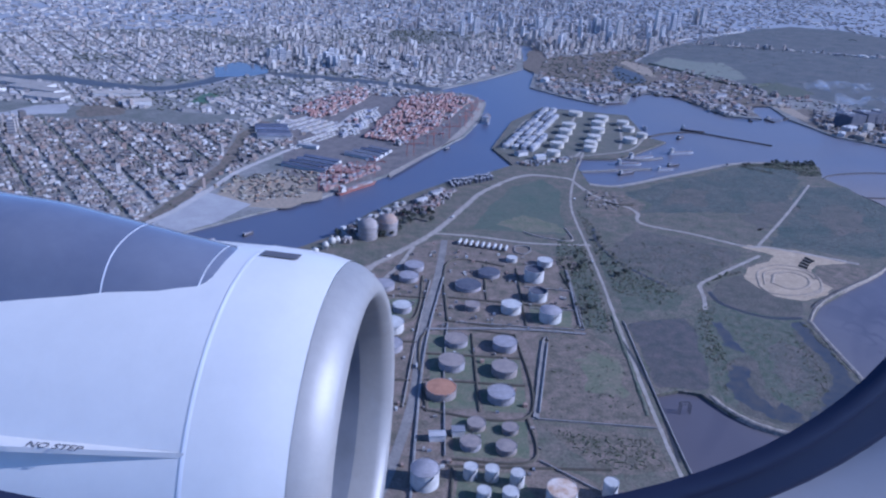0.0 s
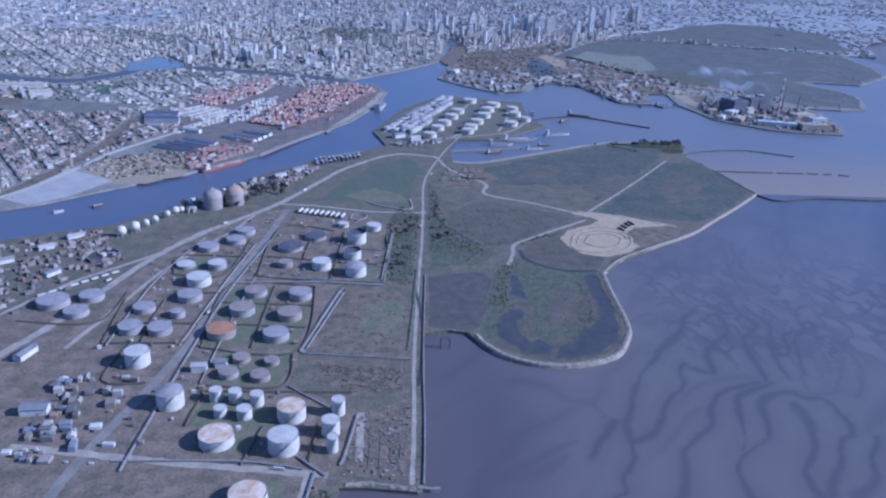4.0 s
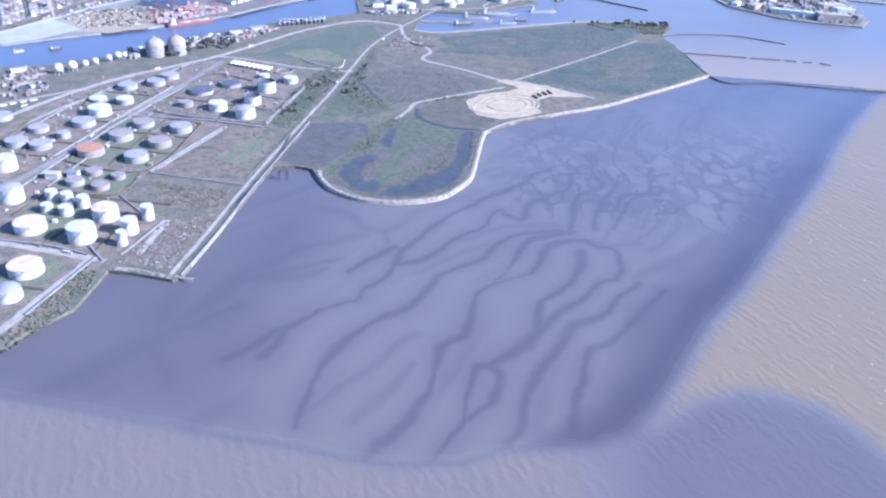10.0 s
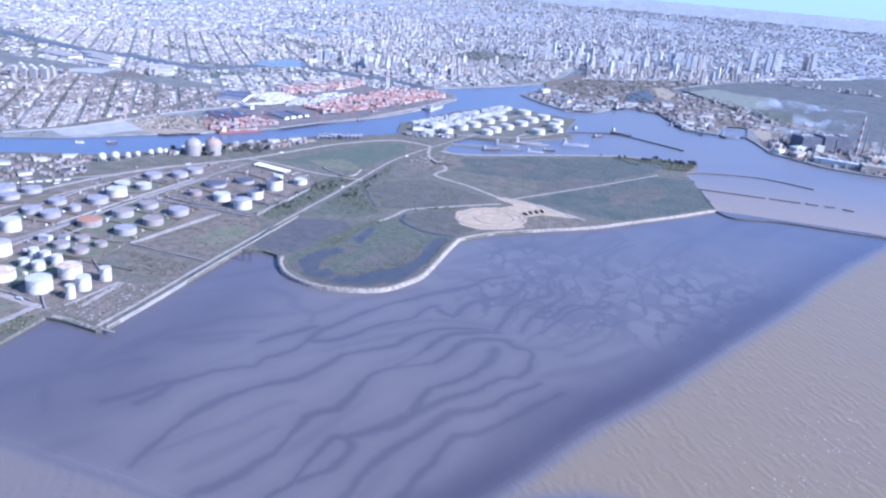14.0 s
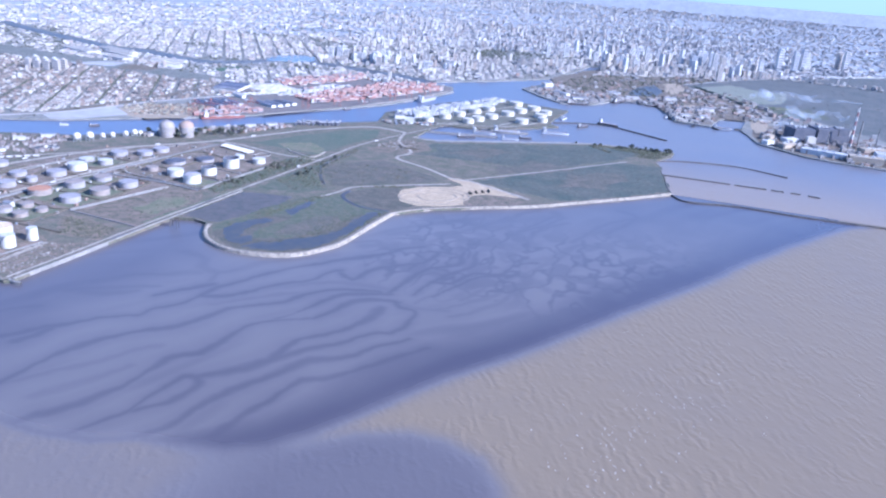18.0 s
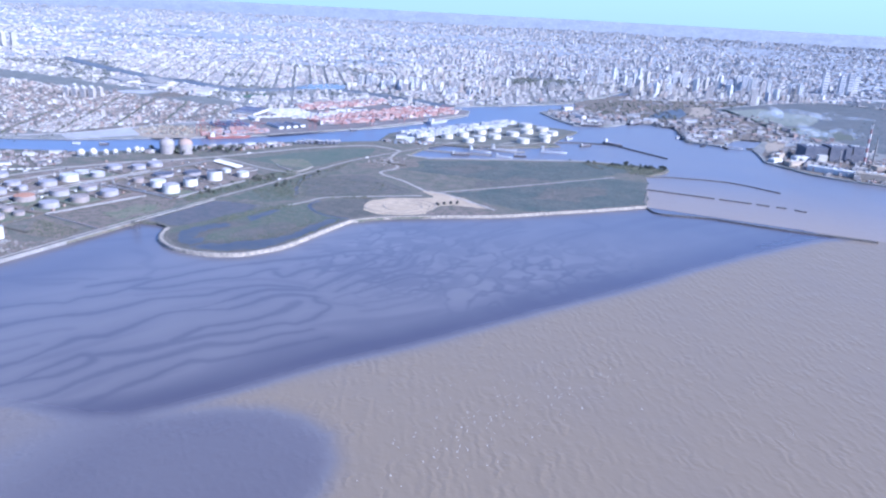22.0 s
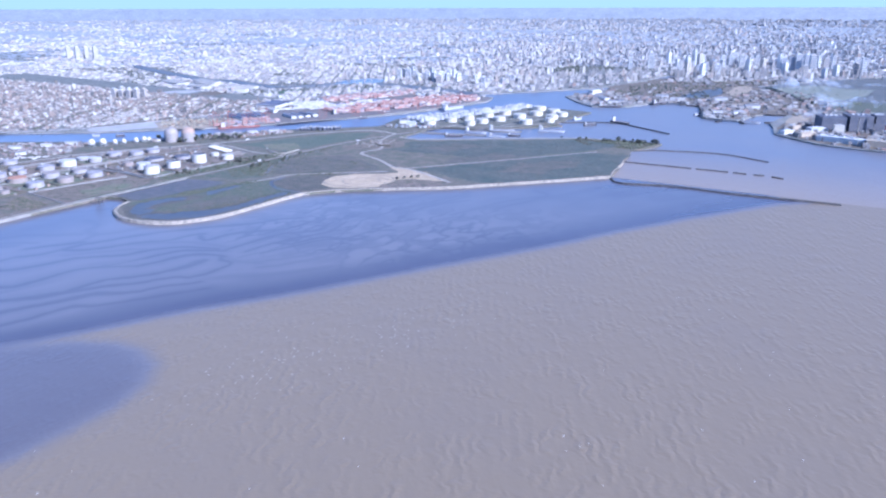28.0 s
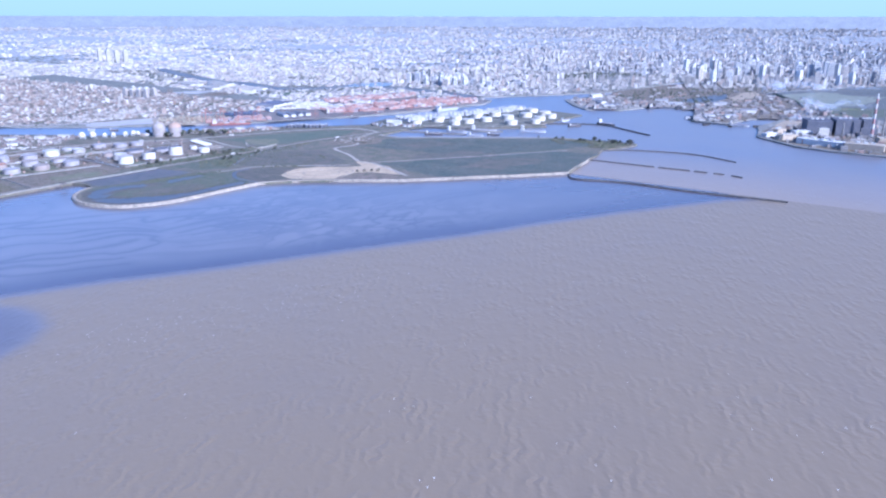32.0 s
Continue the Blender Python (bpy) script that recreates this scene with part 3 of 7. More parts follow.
def uneven(outline, amp, step=4.0):
    """The outline with its straight sides broken up by small bays."""
    out = []
    for i, (x, y) in enumerate(outline):
        u, v = outline[(i + 1) % len(outline)]
        n = max(1, int(math.hypot(u - x, v - y) / step))
        for k in range(n):
            p, q = x + (u - x) * k / n, y + (v - y) * k / n
            d = noise.noise_vector(Vector((p * 0.06, q * 0.06, 1.5))) + 0.7 * noise.noise_vector(Vector((p * 0.21, q * 0.21, 4.5))) + 0.35 * noise.noise_vector(Vector((p * 0.6, q * 0.6, 2.5)))
            out.append((p + amp * d.x, q + amp * d.y))
    return out


def parcel(name, outline, z, material, label, category="ground", amp=0.0, step=4.0):
    if amp:
        outline = uneven(outline, amp, step)
    return slab(name, outline, z, None, material, label, category)


parcel("tank_yard", [(-70, 420), (-55, 560), (20, 640), (90, 640), (140, 600), (130, 480), (92, 462), (75, 365), (75, 330), (115, 305), (118, 262), (104, 246), (104, 200), (92, 165), (40, 60), (-300, 60), (-300, 420)], 0.05, M_YARD, "mown grass ground of the tank farm", amp=2, step=6)
for cell in ([(14, 375), (43, 374), (43, 403), (14, 404)], [(46, 374), (73, 372), (74, 400), (46, 402)], [(14, 407), (43, 406), (44, 435), (14, 436)], [(46, 405), (74, 403), (75, 432), (46, 434)], [(14, 439), (44, 438), (44, 464), (14, 464)],
             [(27, 330), (69, 330), (71, 364), (27, 366)], [(-34, 486), (0, 486), (8, 518), (-37, 518)], [(-50, 379), (-30, 380), (-30, 402), (-51, 402)], [(92, 484), (120, 480), (124, 508), (92, 512)], [(62, 206), (86, 204), (84, 244), (58, 246)], [(26, 290), (60, 262), (72, 290), (60, 318), (28, 320)]):
    parcel("tank_cell", cell, 0.065, M_TURF, "rough turf inside a tank bund", "grassland", amp=1.2, step=4)
parcel("green_field", [(57, 670), (78, 730), (112, 805), (150, 838), (165, 800), (154, 731), (148, 664), (99, 668)], 0.06, M_GRASS, "green grass field beside the road", amp=2.5, step=4)
parcel("dry_field", [(78, 368), (95, 460), (130, 478), (151, 440), (150, 362)], 0.06, M_DRY, "bare brown field beside the sea wall", amp=2, step=4)
parcel("scrub_field", [(78, 362), (143, 352), (146, 322), (108, 318)], 0.06, M_DRY, "dark scrubby field", amp=2.5, step=4)
parcel("yard_rubble", [(112, 248), (118, 300), (146, 316), (150, 244)], 0.06, M_DRY, "rubble-strewn yard at the pier", amp=1.5, step=3)
parcel("mud_flat", [(163, 488), (182, 497), (212, 500), (214, 471), (204, 435), (197, 404), (188, 402), (175, 405), (162, 404)], 0.05, M_MUD, "brown wet mud flat", "mud", amp=2.5, step=4)
parcel("marsh", [(202, 382), (233, 362), (260, 362), (285, 374), (300, 400), (305, 470), (306, 500), (270, 512), (232, 512), (212, 480)], 0.05, M_MARSH, "reedy marsh behind the rock bank", amp=3, step=4)
parcel("reed_bed", [(181, 622), (193, 649), (225, 681), (248, 671), (301, 647), (312, 633), (277, 601), (243, 568), (223, 558), (210, 575), (189, 602)], 0.06, M_PEAT, "brown reed bed between track and ditch", "reeds", amp=4, step=5)
parcel("rank_growth", [(166, 602), (174, 632), (187, 588), (214, 551), (223, 540), (210, 514), (166, 505), (165, 533)], 0.06, M_VERDURE, "rank green growth beside the road", "grassland", amp=4, step=4)
parcel("rank_growth", [(128, 482), (148, 480), (157, 640), (140, 655), (128, 600)], 0.06, M_VERDURE, "rank green growth between tanks and road", "grassland", amp=3, step=4)
parcel("green_patch", [(112, 400), (138, 392), (146, 430), (132, 452), (116, 440)], 0.075, M_GRASS_BARE, "greenish weedy patch in the bare field", "grassland", amp=7, step=4)
parcel("brown_patch", [(350, 700), (400, 720), (430, 800), (390, 790), (345, 740)], 0.075, M_PEAT, "brown dry patch in the meadow", "grassland", amp=14, step=6)
parcel("brown_patch", [(420, 680), (470, 710), (500, 780), (470, 790), (430, 730)], 0.075, M_PEAT, "brown dry patch in the meadow", "grassland", amp=12, step=6)
parcel("brown_patch", [(265, 760), (330, 775), (350, 830), (300, 820)], 0.075, M_PEAT, "brown dry patch in the meadow", "grassland", amp=12, step=6)
parcel("reed_fringe", [(199, 390), (206, 459), (223, 509), (245, 528), (278, 510), (304, 505), (299, 478), (288, 489), (280, 440), (265, 400), (236, 378), (233, 407), (242, 447), (219, 440), (208, 400), (206, 380)], 0.065, M_VERDURE, "green reed fringe round the ponds", "reeds", amp=3, step=3)
parcel("basin", [(248, 543), (254, 561), (271, 576), (290, 584), (292, 559), (301, 543), (320, 536), (312, 516), (303, 509), (286, 507), (270, 512), (254, 524)], 0.07, M_MARSH, "shallow brown basin below the sand fill", "mud", amp=2.5, step=4)
parcel("pond", [(302, 504), (303, 456), (300, 417), (293, 392), (278, 377), (264, 366), (252, 364), (243, 366), (253, 381), (262, 388), (271, 403), (282, 413), (290, 430), (290, 465), (291, 497)], 0.075, M_POND, "dark pond curving inside the rock bank", "pond", amp=3.6, step=2)
parcel("pond", [(206, 393), (216, 381), (230, 372), (241, 368), (245, 378), (236, 389), (228, 384), (222, 396), (225, 414), (231, 429), (224, 436), (215, 425), (210, 407)], 0.078, M_POND, "dark branching pond in the marsh", "pond", amp=4.0, step=2)
parcel("pond", [(226, 457), (238, 447), (236, 471), (237, 498), (230, 496), (227, 476)], 0.075, M_POND, "small dark pond in the marsh", "pond", amp=3.2, step=2)
parcel("reed_island", [(250, 400), (262, 405), (276, 424), (282, 452), (272, 470), (254, 452), (245, 425)], 0.07, M_PEAT, "brown reed island between the ponds", "reeds", amp=5, step=3)
parcel("worn_grass", [(82, 689), (115, 715), (146, 690), (148, 668), (108, 669)], 0.075, M_GRASS_BARE, "worn brown patch of the green field", "grassland", amp=5, step=5)
parcel("bare_square", [(127, 611), (145, 615), (145, 580), (129, 580)], 0.075, M_DRY, "bare square lot beside the tanks", "yard", amp=1.5, step=4)
parcel("green_crescent", [(247, 789), (262, 767), (250, 748), (243, 746), (254, 764)], 0.09, M_VERDURE, "green strip round the bare lot", "grassland", amp=2, step=4)
parcel("east_meadow", [(345, 655), (400, 745), (470, 850), (525, 858), (530, 822), (535, 783), (540, 735), (500, 690), (440, 630)], 0.06, M_REED, "dark green meadow at the tip of the land", amp=5, step=6)
parcel("north_meadow", [(240, 735), (300, 742), (395, 755), (470, 858), (500, 935), (420, 925), (330, 865), (240, 800)], 0.06, M_REED, "dark green meadow along the dock", amp=5, step=6)
parcel("bare_lot", [(185, 722), (192, 780), (215, 813), (243, 786), (259, 766), (250, 750), (222, 723), (199, 717)], 0.07, M_DRY, "bare lot with rubble heaps", amp=3, step=4)
parcel("sand_apron", [(357, 592), (371, 610), (400, 619), (418, 603), (386, 577), (360, 557), (353, 577)], 0.075, M_DRY, "brown bare ground beside the sand fill", "sand", amp=2, step=4)
parcel("sand_fill", [(290, 584), (301, 602), (327, 617), (339, 631), (328, 640), (314, 648), (322, 656), (341, 650), (366, 645), (383, 633), (402, 620), (384, 615), (369, 612), (359, 602), (353, 582), (359, 564), (349, 552), (336, 543), (320, 538), (301, 544), (292, 559)], 0.09, M_SAND, "pale bare sand fill with wheel tracks", "sand", amp=2, step=3)
parcel("paved_yard", [(-252, 655), (-228, 757), (-163, 716), (-186, 662), (-213, 634)], 0.08, M_PALE, "pale paved empty yard beside the canal", "yard")
parcel("terminal_apron", [(-110, 742), (-30, 838), (15, 930), (64, 1024), (95, 1131), (113, 1250), (95, 1312), (30, 1325), (-120, 1290), (-190, 1110), (-170, 940), (-150, 830)], 0.05, M_APRON, "stained concrete apron of the container terminal", "apron")
parcel("rail_strip", [(-258, 650), (-241, 738), (-228, 851), (-237, 981), (-222, 1063), (-206, 1063), (-222, 981), (-213, 851), (-226, 738), (-243, 652)], 0.09, M_DRY, "dark railway strip beside the highway", "railway", amp=2, step=8)
parcel("scrap_ground", [(-206, 742), (-194, 790), (-150, 812), (-108, 790), (-94, 745), (-130, 707), (-165, 709)], 0.065, M_SPOIL, "pale brown worn ground of sheds and scrap", "yard", amp=5, step=8)
parcel("island_yard", [(108, 970), (150, 1125), (213, 1233), (248, 1222), (338, 1198), (333, 1117), (335, 1060), (300, 985), (210, 940), (140, 905)], 0.05, M_ISLAND, "worn grass and concrete yard of the island tank farm", "yard")
parcel("plant_yard", [(645, 1180), (656, 1124), (686, 1094), (715, 1066), (756, 1052), (818, 1046), (842, 1088), (858, 1180), (858, 1235), (700, 1330), (650, 1290)], 0.05, M_DRY, "industrial yard of the power plant", "yard")
RESERVE = [(690, 1500), (760, 1440), (870, 1260), (975, 1252), (1026, 1345), (1038, 1402), (998, 1490), (980, 1520), (1030, 1540), (1124, 1522), (1268, 1660), (1314, 1788), (1346, 1970), (1400, 2060), (1250, 2090), (760, 2190), (650, 2050), (515, 1795), (540, 1740), (640, 1690)]
FAR_RESERVE = [(749, 2171), (1169, 2694), (1372, 2883), (1538, 2835), (1616, 2575), (1440, 2075)]
parcel("reserve", RESERVE, 0.05, M_RESERVE, "dark green river reserve", "woodland", amp=8, step=14)
parcel("dock_district", [(225, 1640), (300, 1400), (470, 1410), (530, 1250), (580, 1240), (600, 1330), (650, 1340), (690, 1490), (640, 1680), (520, 1780), (600, 2000), (300, 2010)], 0.045, M_DRY, "dark sooty ground of the old docks", amp=10, step=14)
parcel("railway_belt", [(-1300, 1050), (-700, 1035), (-300, 1022), (-232, 1090), (-420, 1105), (-700, 1130), (-1300, 1190)], 0.07, M_RAILLAND, "grey-green railway land between the suburbs", "railway", amp=14, step=16)
parcel("brown_field", [(-491, 1071), (-496, 1189), (-450, 1222), (-424, 1134), (-420, 1067), (-471, 1047)], 0.1, M_DRY, "bare brown field beside the railway", amp=8, step=10)
parcel("pale_lot", [(-579, 1047), (-559, 1102), (-514, 1119), (-495, 1063), (-531, 1042), (-570, 1028)], 0.12, M_PALE, "pale bare lot beside the railway", "yard", amp=4, step=10)
parcel("sports_pitch", [(-355, 1170), (-345, 1240), (-312, 1222), (-326, 1152)], 0.12, M_PITCH, "bright green sports pitch", "pitch")
parcel("quay", [(-28, 822), (34, 962), (80, 1119), (105, 1256), (115, 1250), (94, 1131), (64, 1026), (15, 932), (-30, 840)], 0.12, M_ROAD, "pale ochre quay along the canal", "quay")
parcel("river_park", [(557, 1783), (622, 1901), (684, 1838), (747, 1848), (722, 1632), (659, 1589), (604, 1654)], 0.09, M_PARK, "green park by the river", "park", amp=8, step=10)
parcel("dock_basin", [(413, 1540), (420, 1638), (451, 1727), (479, 1620), (470, 1540), (448, 1507), (420, 1505)], 0.1, M_POND, "dark water of an old dock basin", "dock", amp=4, step=10)
parcel("pale_lot", [(472, 1770), (491, 1825), (527, 1707), (507, 1585), (485, 1610)], 0.11, M_SPOIL, "pale ochre storage lot between the docks", "yard", amp=6, step=10)
parcel("pale_lot", [(515, 1360), (522, 1443), (548, 1460), (555, 1360), (530, 1318)], 0.11, M_SPOIL, "pale ochre lot beside the quay", "yard", amp=6, step=8)
parcel("pale_lot", [(645, 1340), (655, 1375), (682, 1368), (668, 1225), (650, 1210)], 0.11, M_SPOIL, "pale ochre lot beside the power plant", "yard", amp=5, step=8)
# the shade behind the power plant, laid down as a dark parcel
parcel("shade_patch", [(672, 1549), (767, 1595), (800, 1500), (764, 1440), (690, 1428)], 0.12, M_VERDURE, "dark patch painted for the shade behind the power plant", "marshland", amp=12, step=10)
ribbon("tree_line", [(540, 1770), (575, 1705), (604, 1645), (646, 1543), (700, 1545), (735, 1560)], 7, 0.2, M_VERDURE, "dark tree line along the edge of the docks", "trees", profile=[(-3.5, 0), (-2, 2.5), (0, 3.4), (2, 2.4), (3.5, 0)], wobble=0.5, step=4)
for p in ([(505, 1292), (524, 1284)], [(510, 1262), (530, 1258)], [(556, 1222), (552, 1204)], [(584, 1226), (592, 1208)], [(448, 1405), (450, 1388)], [(412, 1402), (415, 1386)], [(632, 1240), (620, 1232)]):
    ribbon("jetty", p, 3, -0.2, M_DARKROCK, "dark timber jetty of the old docks", "pier", profile=[(-1.8, -2), (-1.8, 0.5), (1.8, 0.5), (1.8, -2)])
ribbon("shore_road", [(515, 1800), (640, 2040), (752, 2200)], 7, 0.2, M_PALE, "pale straight road along the reserve", "road")

# ---- roads, banks and breakwaters ----
BANK = [(-3.4, 0.0), (-2.3, 0.4), (-0.9, 0.6), (0.2, 0.0), (0.9, -2.4)]
ribbon("rock_bank", [(192, 395), (195, 386), (202, 375), (212, 365), (233, 356), (260, 357), (287, 370), (302, 396), (307, 416), (309, 471), (311, 503)], 8, 0.2, M_RIPRAP, "pale rock bank along the shore of the cape", "bank", profile=BANK, wobble=0.15, step=3)
ribbon("rock_bank", [(311, 503), (333, 532), (376, 566), (422, 600), (454, 633), (503, 684), (545, 731)], 6, 0.2, M_RIPRAP, "pale rock bank along the open shore", "bank", profile=[(u * 0.6, h) for u, h in BANK], wobble=0.15, step=3)
ribbon("rock_bank", [(545, 731), (539, 758), (534, 800), (529, 822)], 6, 0.2, M_RIPRAP, "pale rock bank at the tip of the land", "bank", profile=[(u * 0.4, h) for u, h in BANK], wobble=0.15, step=3)
for p in ([(118, 965), (163, 1120), (222, 1236)], [(166, 945), (198, 1010), (232, 1110), (262, 1205)], [(212, 948), (245, 1020), (268, 1100), (300, 1190)], [(280, 990), (300, 1060), (318, 1160)], [(140, 915), (210, 945), (290, 985), (330, 1055)]):
    ribbon("island_road", p, 3.5, 0.12, M_ROAD, "pale service road of the island tank farm", "road")
ribbon("sea_wall", [(153, 241), (155, 295), (156, 363), (161, 492)], 4, 0.1, M_CONCRETE, "straight concrete sea wall", "wall", profile=[(-0.3, 0), (-0.3, 0.8), (0.5, 0.8), (0.5, -3)])
ribbon("wall_road", [(147, 241), (149, 295), (150, 363), (156, 492), (160, 560), (163, 640), (168, 746), (190, 848), (215, 932), (240, 1010), (290, 1130)], 2.5, 0.16, M_ROAD, "pale dirt road along the sea wall", "road")
ribbon("main_road", [(-190, 180), (-100, 380), (-67, 497), (-39, 566), (-14, 604), (22, 661), (54, 735), (80, 790), (133, 852), (185, 846)], 6, 0.14, M_ROAD, "pale road along the tank farm", "road")
ribbon("cross_road", [(18, 656), (60, 652), (110, 640), (167, 640)], 4, 0.15, M_ROAD, "pale road between field and tanks", "road")
ribbon("track", [(185, 846), (200, 790), (235, 742), (232, 704), (277, 679), (318, 652), (345, 650), (412, 618)], 4, 0.15, M_ROAD, "pale winding dirt track", "road")
ribbon("track", [(333, 655), (401, 745), (482, 859)], 3, 0.15, M_ROAD, "faint straight dirt track", "road")
ribbon("track", [(232, 516), (239, 539), (244, 562), (267, 583), (297, 608), (324, 630)], 3.5, 0.15, M_ROAD, "faint dirt track", "road")
ribbon("dock_road", [(205, 828), (240, 826), (325, 880), (419, 940), (480, 952)], 6, 0.15, M_ROAD, "pale bank road beside the dock", "road")
ribbon("pipe_road", [(-30, 150), (-22, 250), (-5, 329), (5, 391), (9, 467), (22, 558), (30, 640)], 6, 0.15, M_ASPHALT, "grey service road through the tank farm", "road")
ribbon("pipe_road", [(-60, 270), (37, 256), (71, 252), (105, 248)], 5, 0.16, M_ROAD, "pale service road by the shore", "road")
ribbon("pipe_road", [(96, 247), (90, 200), (86, 170), (60, 60)], 5, 0.17, M_ROAD, "pale service road by the shore", "road")
ribbon("yard_road", [(77, 366), (95, 459)], 4, 0.15, M_CONCRETE, "pale concrete yard road", "road")
ribbon("yard_road", [(120, 258), (119, 302)], 4, 0.17, M_ROAD, "pale concrete yard road", "road")
for x in (125, 130.5, 136, 141):
    ribbon("footing", [(x, 252), (x + 0.5, 270 + (x % 7) * 4)], 0.6, 0.08, M_APRON, "worn concrete footing of a cleared shed", "footing", profile=[(-0.3, 0), (-0.3, 0.25), (0.3, 0.25), (0.3, 0)], step=30)
ribbon("footing", [(124, 262), (146, 260)], 0.6, 0.08, M_APRON, "worn concrete footing of a cleared shed", "footing", profile=[(-0.3, 0), (-0.3, 0.25), (0.3, 0.25), (0.3, 0)], step=30)
ribbon("footing", [(124, 284), (147, 283)], 0.6, 0.08, M_APRON, "worn concrete footing of a cleared shed", "footing", profile=[(-0.3, 0), (-0.3, 0.25), (0.3, 0.25), (0.3, 0)], step=30)
ribbon("highway", [(-330, 545), (-247, 656), (-217, 749), (-201, 821), (-170, 895), (-133, 982), (-112, 1050), (-96, 1130)], 7, 0.22, M_HIGHWAY, "pale highway beside the terminal", "road")
ribbon("highway", [(-330, 560), (-262, 655), (-246, 740), (-232, 851), (-240, 981), (-226, 1063), (-196, 1123), (-150, 1250), (-110, 1340), (-50, 1440)], 5, 0.18, M_ASPHALT, "grey avenue beside the terminal", "road")
ribbon("yard_road", [(-150, 380), (-115, 449), (-104, 470), (-90, 487), (-60, 524), (-32, 573)], 3.5, 0.16, M_ROAD, "pale service road beside the tanks", "road")
ribbon("yard_road", [(-72, 369), (-59, 428), (-44, 496), (-12, 575), (2, 622)], 3.5, 0.17, M_ROAD, "pale service road beside the tanks", "road")
ribbon("ditch", [(247, 549), (247, 534), (253, 522), (270, 509), (286, 505), (306, 507)], 4, 0.12, M_MUDDARK, "dark wet ditch through the marsh", "ditch")
ribbon("ditch", [(179, 687), (175, 654), (179, 618), (187, 598), (201, 575), (214, 556)], 3.5, 0.12, M_MUDDARK, "dark wet ditch through the scrub", "ditch")
ribbon("ditch", [(152, 470), (157, 400), (152, 330)], 2, 0.19, M_MUDDARK, "dark gutter beside the sea wall", "ditch")
for ring, w in (([(295, 563), (307, 594), (328, 609), (348, 606), (357, 589), (348, 562), (322, 548), (301, 550), (295, 563)], 1.3), ([(309, 570), (320, 589), (337, 594), (346, 583), (339, 566), (321, 559), (309, 570)], 1.6),
                ([(301, 566), (312, 592), (331, 601), (350, 595), (352, 580)], 1.0), ([(326, 545), (345, 556), (353, 572)], 1.2)):
    ribbon("sand_ridge", ring, w, 0.1, M_SPOIL, "low ring ridge of darker sand", "ridge", profile=[(-w, 0), (-w * 0.3, 0.4), (w * 0.3, 0.4), (w, 0)], wobble=0.5, step=3)
for (ax, ay), (bx, by) in (((351, 609), (356, 603)), ((356, 616), (360, 609)), ((361, 622), (365, 615)), ((366, 628), (370, 619))):
    ribbon("spoil_heap", [(ax, ay), ((ax + bx) / 2, (ay + by) / 2), (bx, by)], 3, 0.1, M_BUND, "dark heap of spoil on the sand", "heap", kind="thing", profile=[(-1.5, 0), (-0.4, 1.5), (0.4, 1.4), (1.5, 0)], wobble=0.3, step=2)
ribbon("rubble_line", [(209, 765), (220, 757), (238, 758)], 3, 0.1, M_BUND, "line of dark rubble on the bare lot", "heap", kind="thing", profile=[(-1.6, 0), (-0.4, 1.6), (0.4, 1.4), (1.6, 0)], wobble=0.4, step=2)
ribbon("rock_line", [(322, 525), (335, 538), (358, 556), (385, 575), (405, 588)], 3, 0.1, M_DARKROCK, "line of dark rocks and weed behind the bank", "rocks", profile=[(-1.2, 0), (-0.3, 0.8), (0.4, 0.7), (1.2, 0)], wobble=0.6, step=2)
ribbon("low_wall", [(107, 668), (123, 655), (151, 649), (150, 681)], 1.5, 0.06, M_ROAD, "low pale wall in the green field", "wall", profile=[(-0.7, 0), (-0.5, 0.9), (0.5, 0.9), (0.7, 0)], step=20)
ribbon("ring_wall", [(93, 617), (95, 630), (106, 631), (108, 622), (100, 612), (93, 617)], 1.5, 0.06, M_CONCRETE, "pale ring wall of a dismantled tank", "wall", profile=[(-0.6, 0), (-0.5, 0.9), (0.5, 0.9), (0.6, 0)], step=3)
ribbon("weed_edge", [(154, 500), (150, 430), (146, 372)], 3, 0.1, M_VERDURE, "strip of weeds beside the wall road", "weeds", profile=[(-1.4, 0), (-0.5, 0.5), (0.5, 0.5), (1.4, 0)], wobble=0.5, step=3)
MOLE = [(-2.4, -2.5), (-1.1, 0.2), (0, 0.5), (1.1, 0.2), (2.4, -2.5)]
ribbon("breakwater", [(515, 893), (546, 915), (616, 930), (676, 905)], 4, -1.2, M_DARKROCK, "long low dark rock breakwater", "breakwater", profile=[(u * 0.55, h) for u, h in MOLE], wobble=0.2, step=3)
ribbon("breakwater", [(545, 731), (562, 712), (611, 724), (672, 722), (766, 727)], 6, -1.0, M_DARKROCK, "long dark rock breakwater", "breakwater", profile=[(u * 0.8, h) for u, h in MOLE], wobble=0.25, step=3)
for s in ([(529, 822), (572, 823), (607, 823)], [(612, 823), (647, 824)], [(652, 824), (666, 823)], [(673, 823), (684, 824)], [(692, 822), (704, 818)]):
    ribbon("broken_mole", s, 4, -1.2, M_DARKROCK, "broken dark rock mole, part sunken", "breakwater", profile=[(u * 0.6, h) for u, h in MOLE], wobble=0.25, step=3)
ribbon("riachuelo", [(-1339, 1560), (-1100, 1440), (-720, 1300), (-634, 1305), (-500, 1262), (-420, 1258), (-365, 1335), (-345, 1420), (-280, 1430), (-190, 1418), (-60, 1385), (40, 1345)], 34, 0.25, M_POND, "blue winding river between the suburbs", "river")
ribbon("bank_road", [(-500, 1238), (-415, 1236), (-352, 1320), (-335, 1372), (-290, 1398), (-200, 1392), (-90, 1368)], 6, 0.3, M_PALE, "pale embankment road beside the river", "road")
